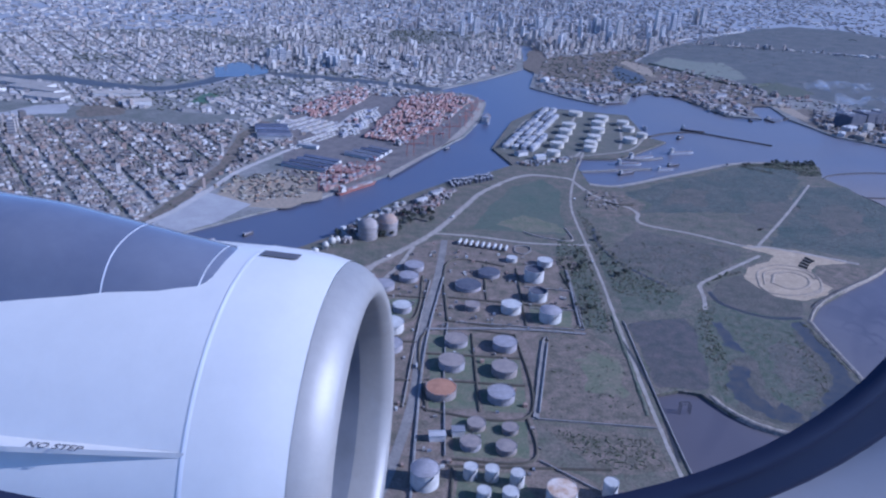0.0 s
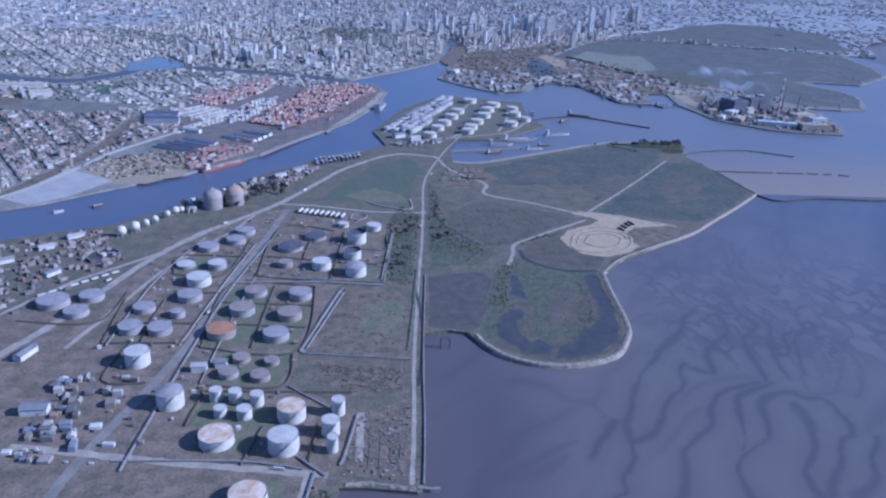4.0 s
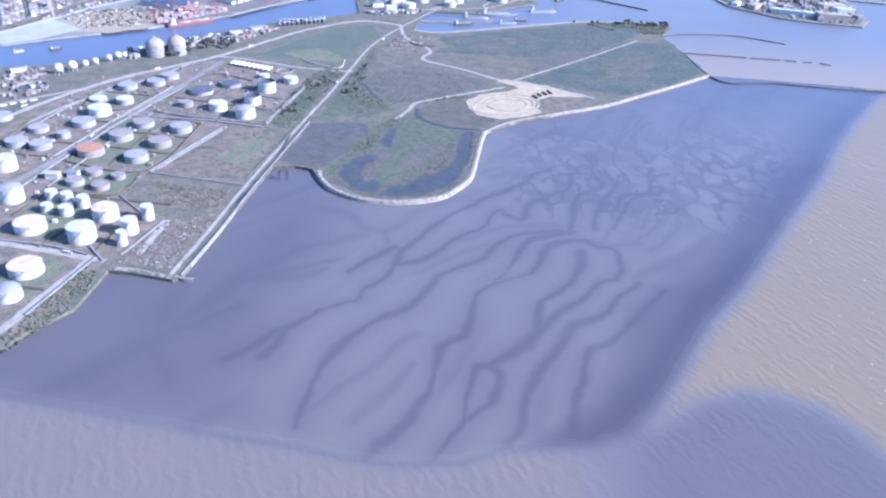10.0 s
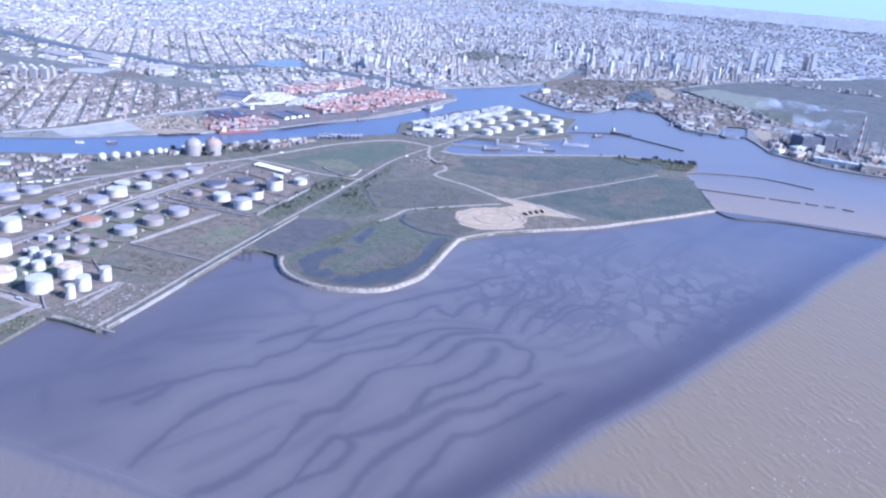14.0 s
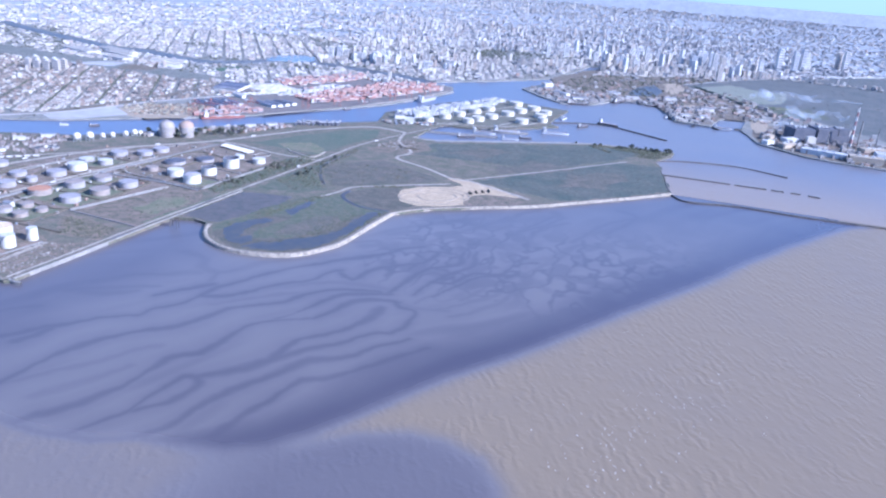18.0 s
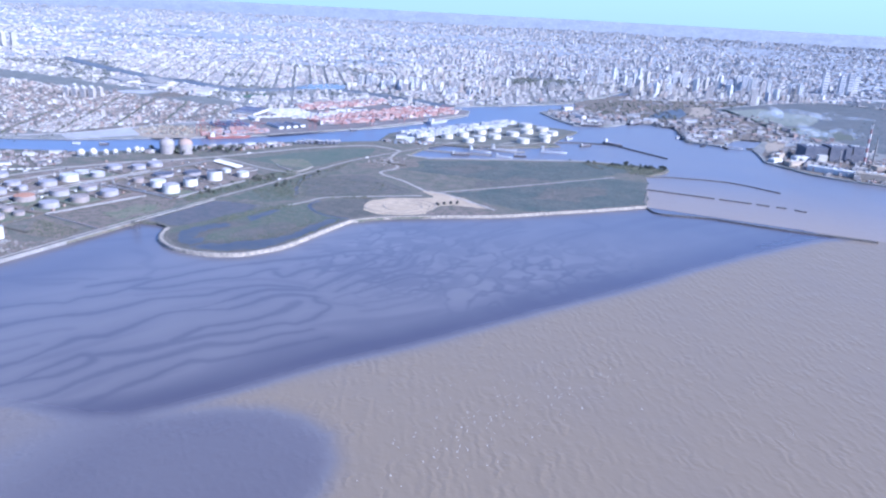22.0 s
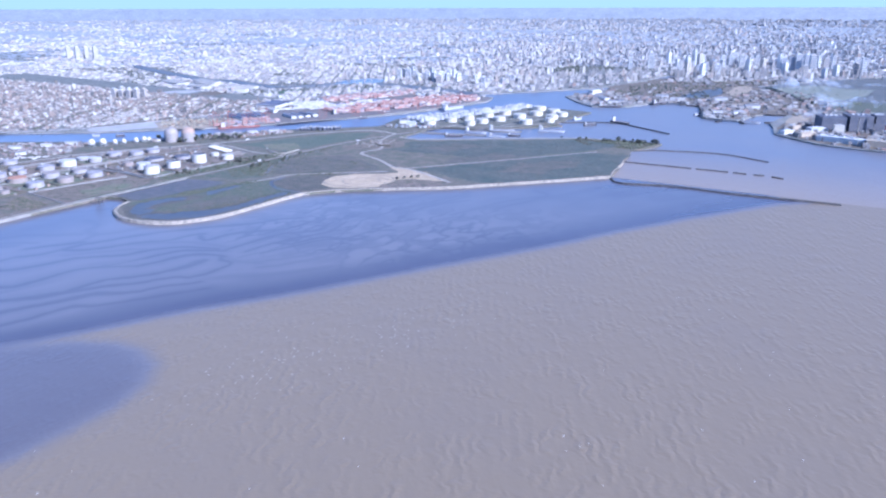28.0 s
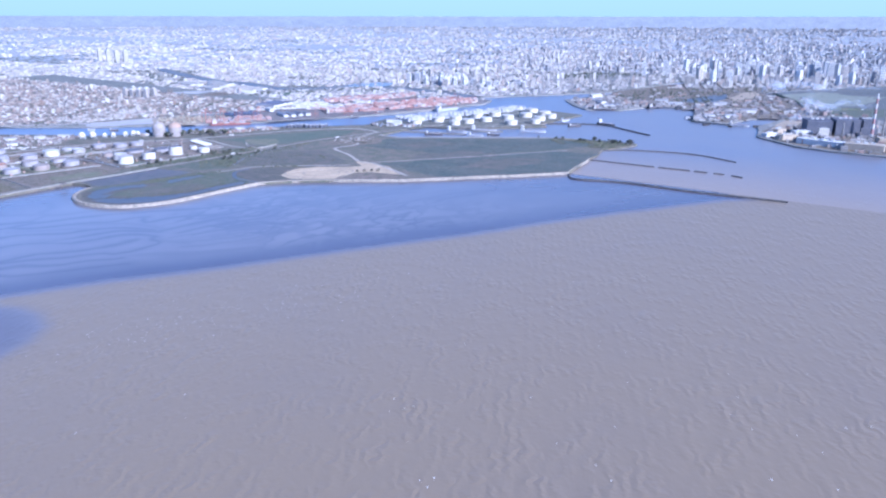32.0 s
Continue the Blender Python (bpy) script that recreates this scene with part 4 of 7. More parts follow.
parcel("lake", [(-398, 1475), (-370, 1540), (-320, 1530), (-280, 1460), (-300, 1405), (-365, 1370)], 0.3, M_LAKE, "blue dock basin at the bend of the river", "water", amp=6, step=8)


# ---- storage tanks ----
M_TANK_WHITE = mat("white_tank_paint", (0.53, 0.515, 0.485), (0.42, 0.40, 0.375), 4, rough=0.55, fine=0.14)
M_TANK_GREY = mat("grey_tank_paint", (0.33, 0.31, 0.32), (0.245, 0.228, 0.238), 5, rough=0.65, fine=0.18)
M_TANK_BROWN = mat("weathered_tank_roof", (0.30, 0.25, 0.22), (0.22, 0.19, 0.18), 5, rough=0.8, fine=0.2)
M_TANK_ORANGE = mat("orange_tank_roof", (0.40, 0.21, 0.13), (0.31, 0.16, 0.10), 5, rough=0.8, fine=0.2)
# shade painted into tank tops; also the dark paint of the canal tanks
M_TANK_DARK = mat("tank_shade_and_dark_paint", (0.075, 0.08, 0.105), (0.11, 0.11, 0.13), 5, rough=0.7, fine=0.2)
M_RUST_ROOF = mat("rust_stained_roof", (0.66, 0.58, 0.50), (0.42, 0.27, 0.17), 6, rough=0.8, fine=0.15)
M_STEEL = mat("steel_rail", (0.35, 0.35, 0.36), None, 2, rough=0.5, metal=0.4)
M_CREAM = mat("cream_tank_paint", (0.56, 0.52, 0.44), (0.44, 0.41, 0.36), 5, rough=0.55, fine=0.1)
TANK_LOOK = {"g": (M_TANK_GREY, M_TANK_GREY, "grey painted steel storage tank with a flat roof"),
             "w": (M_TANK_GREY, M_TANK_WHITE, "pale low storage tank inside a bund"),
             "W": (M_TANK_WHITE, M_TANK_WHITE, "white painted steel storage tank"),
             "C": (M_TANK_WHITE, M_TANK_GREY, "white storage tank with a grey cone roof"),
             "O": (M_TANK_WHITE, M_TANK_DARK, "white storage tank, open top coloured dark for its inner shade"),
             "R": (M_TANK_WHITE, M_RUST_ROOF, "white storage tank with a rust-stained roof"),
             "b": (M_TANK_GREY, M_TANK_BROWN, "grey storage tank with a weathered brownish roof"),
             "r": (M_TANK_BROWN, M_TANK_BROWN, "brown weathered storage tank"),
             "o": (M_TANK_BROWN, M_TANK_ORANGE, "storage tank with a bright orange-rust roof"),
             "I": (M_CREAM, M_CREAM, "cream white tank with a low domed roof"),
             "d": (M_TANK_GREY, M_TANK_DARK, "wide storage tank with a roof coloured dark for shade")}
TANKS = """-20.9 536.5 9.9 4.7 g,-1.6 553.4 9.5 4.7 g,2.7 574.5 9.7 4.8 g,-30.4 500.3 8.5 2.9 w,-5.5 499.2 8.4 5.6 w,-12.5 469.1 10.6 7.6 W,-12.5 442.9 10.3 5.3 g,
-39.5 423.8 8.8 4.2 g,-13.9 415.2 5.7 5.2 g,-19.6 392.9 9.3 5.1 g,-39.1 394.1 9.4 5.1 g,-21.3 352.6 8.8 10.8 W,33.2 452.5 9.6 4.7 b,29 422.3 10.2 6.1 b,21.3 390.2 11.2 5.9 o,
66.7 448.3 9.9 6.1 g,63.2 416.3 9.9 5.9 r,58.2 386.8 10 5.8 g,41.1 357.4 6.4 3.8 r,60.4 354.1 5.6 3.7 r,36.6 339.7 7 4.2 b,56.4 336.7 6.9 4.1 r,46.6 542 12.5 3.4 d,65.5 567.2 10.9 3.5 d,
47.7 504.6 6.7 5 r,77 502.9 9.1 7.6 W,105.2 491.4 9.8 9.5 C,100.5 524.8 8.7 8.8 O,102.3 560.7 9.6 11.5 O,116.3 591.7 7.8 5.9 W,88 597.7 5.7 4.2 W,10.9 308.5 8.9 11.4 C,35 314.2 4.4 8.1 W,
46.2 313.1 4.4 8.1 W,59.2 309.4 4.5 8.8 W,40.9 298.5 4.3 6.2 W,54.3 297.2 5 7 W,80.4 297.4 9.3 9.4 R,44.1 274.5 10.8 6.8 R,80 269.3 9.6 10.8 W,103.4 282.7 5.8 10.9 W,105.7 267.8 3.5 10.7 W,
106.1 301.5 4.5 11.1 W,69 229.2 10.8 6.4 R,74.7 204.2 7.8 7 C,-104.4 430.6 12.8 5 g,-81.6 440.5 10 4.5 g,-83 415.9 9.7 4.4 g"""


def tank(x, y, r, h, look_key, group="storage tanks"):
    shell_m, roof_m, label = TANK_LOOK[look_key]
    root = tagged(new("storage_tank"), label, "tank", group)
    root.location = (x, y, 0.05)
    n = 36
    sunk = look_key == "O"
    ring = lambda rr, z: [(rr * math.cos(2 * math.pi * i / n), rr * math.sin(2 * math.pi * i / n), z) for i in range(n)]

    def lathe(name, prof, m, cap):
        v, f = [], []
        for rr, z in prof:
            v += ring(rr, z)
        for k in range(len(prof) - 1):
            for i in range(n):
                j = (i + 1) % n
                f.append((k * n + i, k * n + j, (k + 1) * n + j, (k + 1) * n + i))
        if cap:
            f.append(tuple((len(prof) - 1) * n + i for i in range(n)))
        return mesh(name, v, f, m)

    bands = max(2, int(h / 2.4))
    prof = []
    for k in range(bands):
        prof += [(r * (1 - 0.002 * k), h * k / bands), (r * (1 - 0.002 * k), h * (k + 1) / bands)]
    if sunk:
        prof += [(r * 0.975, h)]
    part("shell", lathe("shell", prof, shell_m, False), root)
    if sunk:
        # inner wall and roof both get the dark colour, as shade inside
        roof = lathe("roof", [(r * 0.974, h - 0.02), (r * 0.97, h * 0.80), (r * 0.9, h * 0.80), (r * 0.88, h * 0.79)], roof_m, True)
    elif look_key == "C":
        roof = lathe("roof", [(r * 1.01, h), (r * 0.7, h + r * 0.13), (r * 0.35, h + r * 0.22), (r * 0.05, h + r * 0.26)], roof_m, True)
    else:
        roof = lathe("roof", [(r * 1.01, h - 0.15), (r * 1.01, h + 0.05), (r * 0.6, h + r * 0.035), (r * 0.06, h + r * 0.06)], roof_m, True)
    part("roof", roof, root)
    rim = lathe("top_rail", [(r * 1.012, h + 0.25), (r * 1.012, h + 0.42), (r * 0.995, h + 0.42), (r * 0.995, h + 0.25)], M_STEEL, False)
    part("top_rail", rim, root)
    # stair winding up the shell
    v, f = [], []
    steps = 14
    for i in range(steps + 1):
        a = 4.2 + 1.1 * i / steps
        for rr, dz in ((r * 1.0, 0), (r * 1.0 + 0.9, 0), (r * 1.0 + 0.9, 0.7)):
            v.append((rr * math.cos(a), rr * math.sin(a), h * i / steps + dz))
    for i in range(steps):
        k = i * 3
        f += [(k, k + 1, k + 4, k + 3), (k + 1, k + 2, k + 5, k + 4)]
    part("stair", mesh("stair", v, f, M_STEEL), root)
    return root


for q in TANKS.replace("\n", "").split(","):
    x, y, r, h, c = q.split()
    tank(float(x), float(y), float(r) * 0.85, float(h) * 0.85, c)
ISLAND_TANKS = [(256, 1188, 12.9), (230, 1105, 12), (218, 1066, 11.6), (205, 1023, 11.2), (193, 989, 10.8), (181, 946, 10.4), (293, 1164, 12.7), (279, 1124, 12.3),
                (269, 1081, 11.9), (254, 1037, 11.4), (242, 1002, 11), (235, 975, 9.8), (320, 1135, 11), (319, 1097, 11), (304, 1030, 11.5), (330, 1062, 9)]
for x, y, r in ISLAND_TANKS:
    tank(x, y, r * 0.86, 6.5, "I", "cream tanks of the island")


# ---- the city ----
M_HOUSES = mat("house_walls_and_roofs", (0.5, 0.5, 0.5), size=30, rough=0.9,
               island=[(0.42, 0.385, 0.355), (0.29, 0.26, 0.24), (0.17, 0.155, 0.15), (0.60, 0.575, 0.54), (0.29, 0.215, 0.18), (0.33, 0.275, 0.235), (0.14, 0.135, 0.135), (0.23, 0.205, 0.185), (0.36, 0.29, 0.25), (0.20, 0.175, 0.16)])
M_BLOCKS = mat("city_block_walls", (0.6, 0.6, 0.6), size=30, rough=0.85,
               island=[(0.49, 0.46, 0.425), (0.37, 0.345, 0.325), (0.27, 0.26, 0.255), (0.60, 0.575, 0.54), (0.41, 0.35, 0.31), (0.25, 0.245, 0.25), (0.46, 0.425, 0.39), (0.33, 0.31, 0.30), (0.55, 0.51, 0.455), (0.30, 0.28, 0.275)])
M_SHED = mat("shed_sheet_roof", (0.72, 0.72, 0.72), (0.55, 0.55, 0.55), 14, rough=0.5, fine=0.1,
             objrand=[(0.40, 0.39, 0.385), (0.28, 0.28, 0.29), (0.52, 0.51, 0.495), (0.22, 0.22, 0.24)])
M_SHED_WALL = mat("shed_wall", (0.55, 0.54, 0.52), (0.42, 0.41, 0.40), 8, fine=0.1)
# leaf colour paled to give the far woods their haze
M_WOODS = mat("hazy_park_leaves", (0.105, 0.115, 0.105), (0.14, 0.145, 0.13), 12, fine=0.3)
M_TREE = mat("tree_leaves", (0.070, 0.080, 0.058), (0.105, 0.105, 0.085), 6, fine=0.4, island=None)
M_BUSH = mat("scrub_leaves", (0.05, 0.062, 0.03), size=8, rough=0.95,
             island=[(0.10, 0.115, 0.07), (0.135, 0.125, 0.09), (0.085, 0.10, 0.06), (0.155, 0.14, 0.105)])
RIACHUELO = [(-1339, 1560), (-1100, 1440), (-720, 1300), (-634, 1305), (-500, 1262), (-420, 1258), (-365, 1335), (-345, 1420), (-280, 1430), (-190, 1418), (-60, 1385), (40, 1345)]
LAKE = [(-398, 1475), (-370, 1540), (-320, 1530), (-280, 1460), (-300, 1405), (-365, 1370)]
TERMINAL = [(-270, 600), (-204, 640), (-101, 741), (18, 930), (98, 1131), (117, 1257), (60, 1340), (-120, 1300), (-190, 1140), (-180, 1060), (-150, 995), (-183, 895), (-212, 800), (-232, 720), (-262, 655)]
DEPOT = [(-214, 964), (-228, 1042), (-170, 1052), (-150, 990), (-172, 962)]
RAIL = [(-1300, 1050), (-700, 1035), (-300, 1022), (-232, 1090), (-420, 1105), (-700, 1130), (-1300, 1190)]
PLANT = [(625, 1165), (675, 1080), (730, 1040), (820, 1030), (860, 1080), (880, 1240), (700, 1340), (640, 1320)]
rng = np.random.RandomState(7)


def free(x, y):
    """True where the north bank is free for houses."""
    ok = inside(x, y, NORTH_SHORE + FAR_ARC + [(-1900, 340)])
    for area in (TERMINAL, DEPOT, RESERVE, PLANT, LAKE, RAIL):
        ok &= ~inside(x, y, area)
    ok &= line_distance(x, y, RIACHUELO) > 26
    ok &= line_distance(x, y, NORTH_SHORE) > 10
    ok &= line_distance(x, y, [(-330, 550), (-251, 655), (-236, 740), (-222, 851), (-231, 981), (-216, 1063), (-190, 1123), (-150, 1250), (-110, 1340), (-50, 1440)]) > 9
    return ok


def grid_places(x0, x1, y0, y1, step, turn, block, street):
    """Places in a turned grid, with a street after every block of steps."""
    c, s = math.cos(turn), math.sin(turn)
    R = max(x1 - x0, y1 - y0)
    line, pos, k = [], -R, 0
    while pos < R:
        line.append(pos)
        pos += step
        k += 1
        if k % block == 0:
            pos += street
    U, V = np.meshgrid(line, line)
    mx, my = (x0 + x1) / 2, (y0 + y1) / 2
    X, Y = mx + U * c - V * s, my + U * s + V * c
    keep = (X > x0) & (X < x1) & (Y > y0) & (Y < y1)
    return X[keep], Y[keep]


M_SOOTY = mat("sooty_walls", (0.3, 0.3, 0.3), size=20, rough=0.9, island=[(0.29, 0.265, 0.255), (0.19, 0.18, 0.18), (0.34, 0.315, 0.295), (0.33, 0.245, 0.21), (0.23, 0.215, 0.21), (0.40, 0.38, 0.36)])
M_BANK_HUTS = mat("brown_hut_walls", (0.2, 0.2, 0.2), size=20, rough=0.9, island=[(0.24, 0.20, 0.185), (0.15, 0.14, 0.14), (0.30, 0.26, 0.24), (0.25, 0.165, 0.14), (0.19, 0.17, 0.165), (0.38, 0.35, 0.33)])
HOUSE_KITS = []
M_HOUSE_ONE = mat("rendered_house_wall", (0.45, 0.42, 0.38), size=6, objrand=[(0.46, 0.43, 0.40), (0.55, 0.53, 0.50), (0.38, 0.31, 0.26), (0.33, 0.30, 0.28)])
M_ROOF_ONE = mat("house_roof", (0.3, 0.25, 0.22), size=6, objrand=[(0.30, 0.24, 0.21), (0.30, 0.29, 0.28), (0.22, 0.20, 0.19), (0.44, 0.42, 0.40)])


def house(x, y, turn):
    """A small house: walls, a hipped or flat roof, a water tank."""
    i = rng.randint(6)
    m = pose(x, y, 0.0, 0, 0, math.degrees(turn))
    if len(HOUSE_KITS) > i:
        copy_thing(HOUSE_KITS[i], m)
        return
    root = tagged(new("house"), "small rendered house with a low roof in a square block", "house", "houses of the suburb")
    k = len(HOUSE_KITS)
    a, b, h = 4.0 + 0.25 * k, 3.2 + 0.3 * k, 1.9 + 0.3 * (k % 3)
    part("house_body", mesh("house_body", [(u * a / 2, v * b / 2, z) for z in (-0.2, h) for u, v in ((-1, -1), (1, -1), (1, 1), (-1, 1))], [(0, 1, 5, 4), (1, 2, 6, 5), (2, 3, 7, 6), (3, 0, 4, 7), (4, 5, 6, 7)], M_HOUSE_ONE), root)
    r = 0.25 if k % 2 else 0.9
    v = [(u * (a / 2 + 0.3), w * (b / 2 + 0.3), h + 0.02) for u, w in ((-1, -1), (1, -1), (1, 1), (-1, 1))] + [(-a * 0.2, 0, h + r), (a * 0.2, 0, h + r)]
    part("roof", mesh("roof", v, [(0, 1, 5, 4), (2, 3, 4, 5), (1, 2, 5), (3, 0, 4)], M_ROOF_ONE), root)
    part("water_tank", mesh("water_tank", [(a * 0.3 + 0.5 * math.cos(q * 1.047), 0.5 * math.sin(q * 1.047), z) for z in (h, h + 1.5) for q in range(6)], [(q, (q + 1) % 6, 6 + (q + 1) % 6, 6 + q) for q in range(6)] + [(6, 7, 8, 9, 10, 11)], M_HOUSE_ONE), root)
    root.matrix_world = m
    HOUSE_KITS.append(root)


def suburb():
    """Low houses in square blocks."""
    turn = math.atan2(-0.82, 0.56)
    X, Y = grid_places(-1250, -120, 560, 1030, 5.2, turn, 5, 6.0)
    ok = free(X, Y) & (Y > 560 + (X + 230) * -0.05)
    rows, n = [], 0
    for x, y in zip(X[ok], Y[ok]):
        if rng.rand() < 0.12:
            continue
        a, b = rng.uniform(2.6, 5.4), rng.uniform(2.6, 5.4)
        h = rng.choice([1.6, 2.1, 3.0, 4.2], p=[0.4, 0.35, 0.2, 0.05])
        if rng.rand() < 0.04:
            a, b = a * 2.4, b * 1.5
        if rng.rand() < 0.012:
            h = rng.uniform(6, 12)
        if x > -345 and 640 < y < 800 and h < 4 and a < 6 and n < 300:
            n += 1
            house(x, y, turn + rng.choice([0, math.pi / 2]))
            continue
        rows.append((x + rng.uniform(-1, 1), y + rng.uniform(-1, 1), 0.0, a, b, h, turn + rng.normal(0, 0.03), rng.choice([0, 0, 0.7])))
    boxes("suburb_houses", rows, M_HOUSES, "low white and brown houses in square blocks", "houses")


PARKS = []


def middle_city():
    """The city from the harbour to the edge of the near plan."""
    rows, old = [], []
    turn = math.atan2(-0.82, 0.56)
    for (x0, x1, y0, y1, step, tn, blk, st) in ((-1950, 40, 1030, 2300, 8.6, turn, 4, 7), (-200, 1300, 1200, 2350, 8.6, 0.35, 4, 8), (-1950, -1250, 350, 1030, 9.0, turn, 4, 7)):
        X, Y = grid_places(x0, x1, y0, y1, step, tn, blk, st)
        ok = free(X, Y) & (np.hypot(X - CX, Y - CY) < 2290)
        for x, y in zip(X[ok], Y[ok]):
            g = noise.noise(Vector((x * 0.004, y * 0.004, 2.0)))
            if math.hypot(x - 10, (y - 2080) * 0.5) < 95 or rng.rand() < 0.10 + 0.62 * (g < -0.2):
                if rng.rand() < 0.55:
                    PARKS.append((x + rng.uniform(-3, 3), y + rng.uniform(-3, 3), rng.uniform(1.5, 3.4), rng.uniform(1.6, 3.2)))
                continue
            dense = 1 / (1 + math.exp(-(y - 1480 + 0.15 * x) / 90)) * (0.45 + 0.55 / (1 + math.exp(-(x + 420) / 90)))
            if x > 120:
                dense *= 1 / (1 + math.exp(-(y - 1720) / 60))
            if x > 150 and y < 1990 and x - 150 > (y - 1640) * 1.1:
                if rng.rand() < 0.36 and not (inside(np.array([x]), np.array([y]), [(405, 1500), (415, 1640), (451, 1737), (475, 1790), (495, 1830), (533, 1707), (507, 1570), (450, 1500)])[0] or inside(np.array([x]), np.array([y]), [(510, 1350), (520, 1450), (555, 1470), (560, 1350), (530, 1310)])[0]):
                    old.append((x + rng.uniform(-3, 3), y + rng.uniform(-3, 3), 0.0, rng.uniform(4, 12), rng.uniform(3, 8), rng.choice([1.8, 2.8, 4.0, 7.0], p=[0.4, 0.35, 0.2, 0.05]), tn + rng.normal(0, 0.2), rng.choice([0, 0, 0.9])))
                continue
            t = rng.rand()
            if t < 0.075 * dense * max(0.15, 1 + 2.2 * g) + 0.002:
                rows.append((x, y, 0.0, rng.uniform(4, 7.5), rng.uniform(4, 7.5), rng.uniform(8, 20) * (0.6 + 0.5 * dense), tn + rng.normal(0, 0.04), 0))
            elif t < 0.97:
                a, b = rng.uniform(3.6, 8.5), rng.uniform(3.6, 8)
                if rng.rand() < 0.06:
                    a, b = a * 2.2, b * 1.8
                rows.append((x + rng.uniform(-2, 2), y + rng.uniform(-2, 2), 0.0, a, b, rng.choice([1.8, 2.6, 3.8, 5.5], p=[0.4, 0.35, 0.17, 0.08]) * (0.9 + 0.3 * dense), tn + rng.normal(0, 0.05), rng.choice([0, 0, 0, 0.9])))
    boxes("old_dock_blocks", old, M_SOOTY, "low sooty blocks and sheds of the old docks", "buildings")
    boxes("city_blocks", rows, M_BLOCKS, "dense pale city blocks and towers", "buildings")


def far_city():
    """Blocks ring by ring out to the horizon, with woods and parks between."""
    rows, woods = [], []
    d = 2300.0
    ring = 0
    while d < 11000:
        gap = 0.0058 * (d / 2300.0) ** -0.25
        low = a0 - 0.02 - 0.13 * min(1.0, max(0.0, (d - 2600) / 1500))
        n = int((a1 + 0.12 - low) / gap)
        for j in range(n):
            a = low + gap * (j + rng.uniform(-0.5, 0.5))
            dd = d * (1 + rng.uniform(-0.012, 0.012))
            x, y = CX + dd * math.cos(a), CY + dd * math.sin(a)
            g = noise.noise(Vector((x * 0.0011, y * 0.0011, 4.0))) + 0.5 * noise.noise(Vector((x * 0.004, y * 0.004, 9.0)))
            centre = math.exp(-((a - 1.72) / 0.42) ** 2)
            wood = noise.noise(Vector((x * 0.0016, y * 0.0016, 6.0))) + 0.5 * noise.noise(Vector((x * 0.006, y * 0.006, 1.0)))
            if wood < -0.36 - 0.12 * centre and d < 5200:
                if rng.rand() < 0.5:
                    px, py, pz, k = lay(x, y)
                    woods.append((px, py, pz, rng.uniform(5, 10) * k * (d / 2300.0) ** 0.55, rng.uniform(2.5, 4.5) * max(k, 0.3)))
                continue
            if rng.rand() < 0.42 - 0.3 * centre - 0.95 * g:
                continue
            if inside(np.array([x]), np.array([y]), FAR_RESERVE)[0]:
                continue
            px, py, pz, k = lay(x, y)
            size = rng.uniform(6, 15) * (d / 2300.0) ** 0.55
            tall = rng.rand() < (0.012 + 0.20 * centre) * max(0.05, 1 + 2.2 * g)
            h = rng.uniform(6, 15) * (0.65 + 0.5 * centre) * (d / 2300.0) ** 0.2 if tall else rng.uniform(1.8, 5)
            if tall:
                size *= 0.55
            rows.append((px, py, pz, size * k * rng.uniform(0.7, 1.6), size * k, h * max(k, 0.3), a + rng.normal(0, 0.3), 0))
        d *= 1.0 + 0.0105 * (d / 2300.0) ** 0.75
        ring += 1
    boxes("far_city", rows, M_BLOCKS, "pale towers and blocks of the far city", "buildings")
    return woods


suburb()
middle_city()
FAR_WOODS = far_city()


def shed(x, y, a, b, h, turn, label="long shed with a pale sheet roof", bays=1, roof_m=None):
    """A ridged shed: walls and one roof for each bay."""
    root = tagged(new("warehouse"), label, "warehouse", "sheds of the harbour")
    root.matrix_world = pose(x, y, 0.05, 0, 0, math.degrees(turn))
    w = bmesh.new()
    bmesh.ops.create_cube(w, size=1.0, matrix=Matrix.Translation((0, 0, h / 2)) @ Matrix.Diagonal((a, b, h, 1)))
    part("shell", bm_mesh("shell", w, M_SHED_WALL), root)
    for i in range(bays):
        y0, y1 = -b / 2 + b * i / bays, -b / 2 + b * (i + 1) / bays
        e, r = 0.4, (b / bays) * 0.14 + 0.4
        v = [(-a / 2 - e, y0 - e * (i == 0), h), (a / 2 + e, y0 - e * (i == 0), h), (a / 2 + e, (y0 + y1) / 2, h + r), (-a / 2 - e, (y0 + y1) / 2, h + r), (-a / 2 - e, y1 + e * (i == bays - 1), h), (a / 2 + e, y1 + e * (i == bays - 1), h)]
        v += [(p[0], p[1], p[2] + 0.25) for p in v]
        f = [(6, 7, 8, 9), (9, 8, 11, 10), (0, 3, 2, 1), (3, 4, 5, 2), (0, 1, 7, 6), (4, 10, 11, 5), (0, 6, 9, 3), (3, 9, 10, 4), (1, 2, 8, 7), (2, 5, 11, 8)]
        part("roof", mesh("roof", v, f, roof_m or M_SHED), root)
    return root


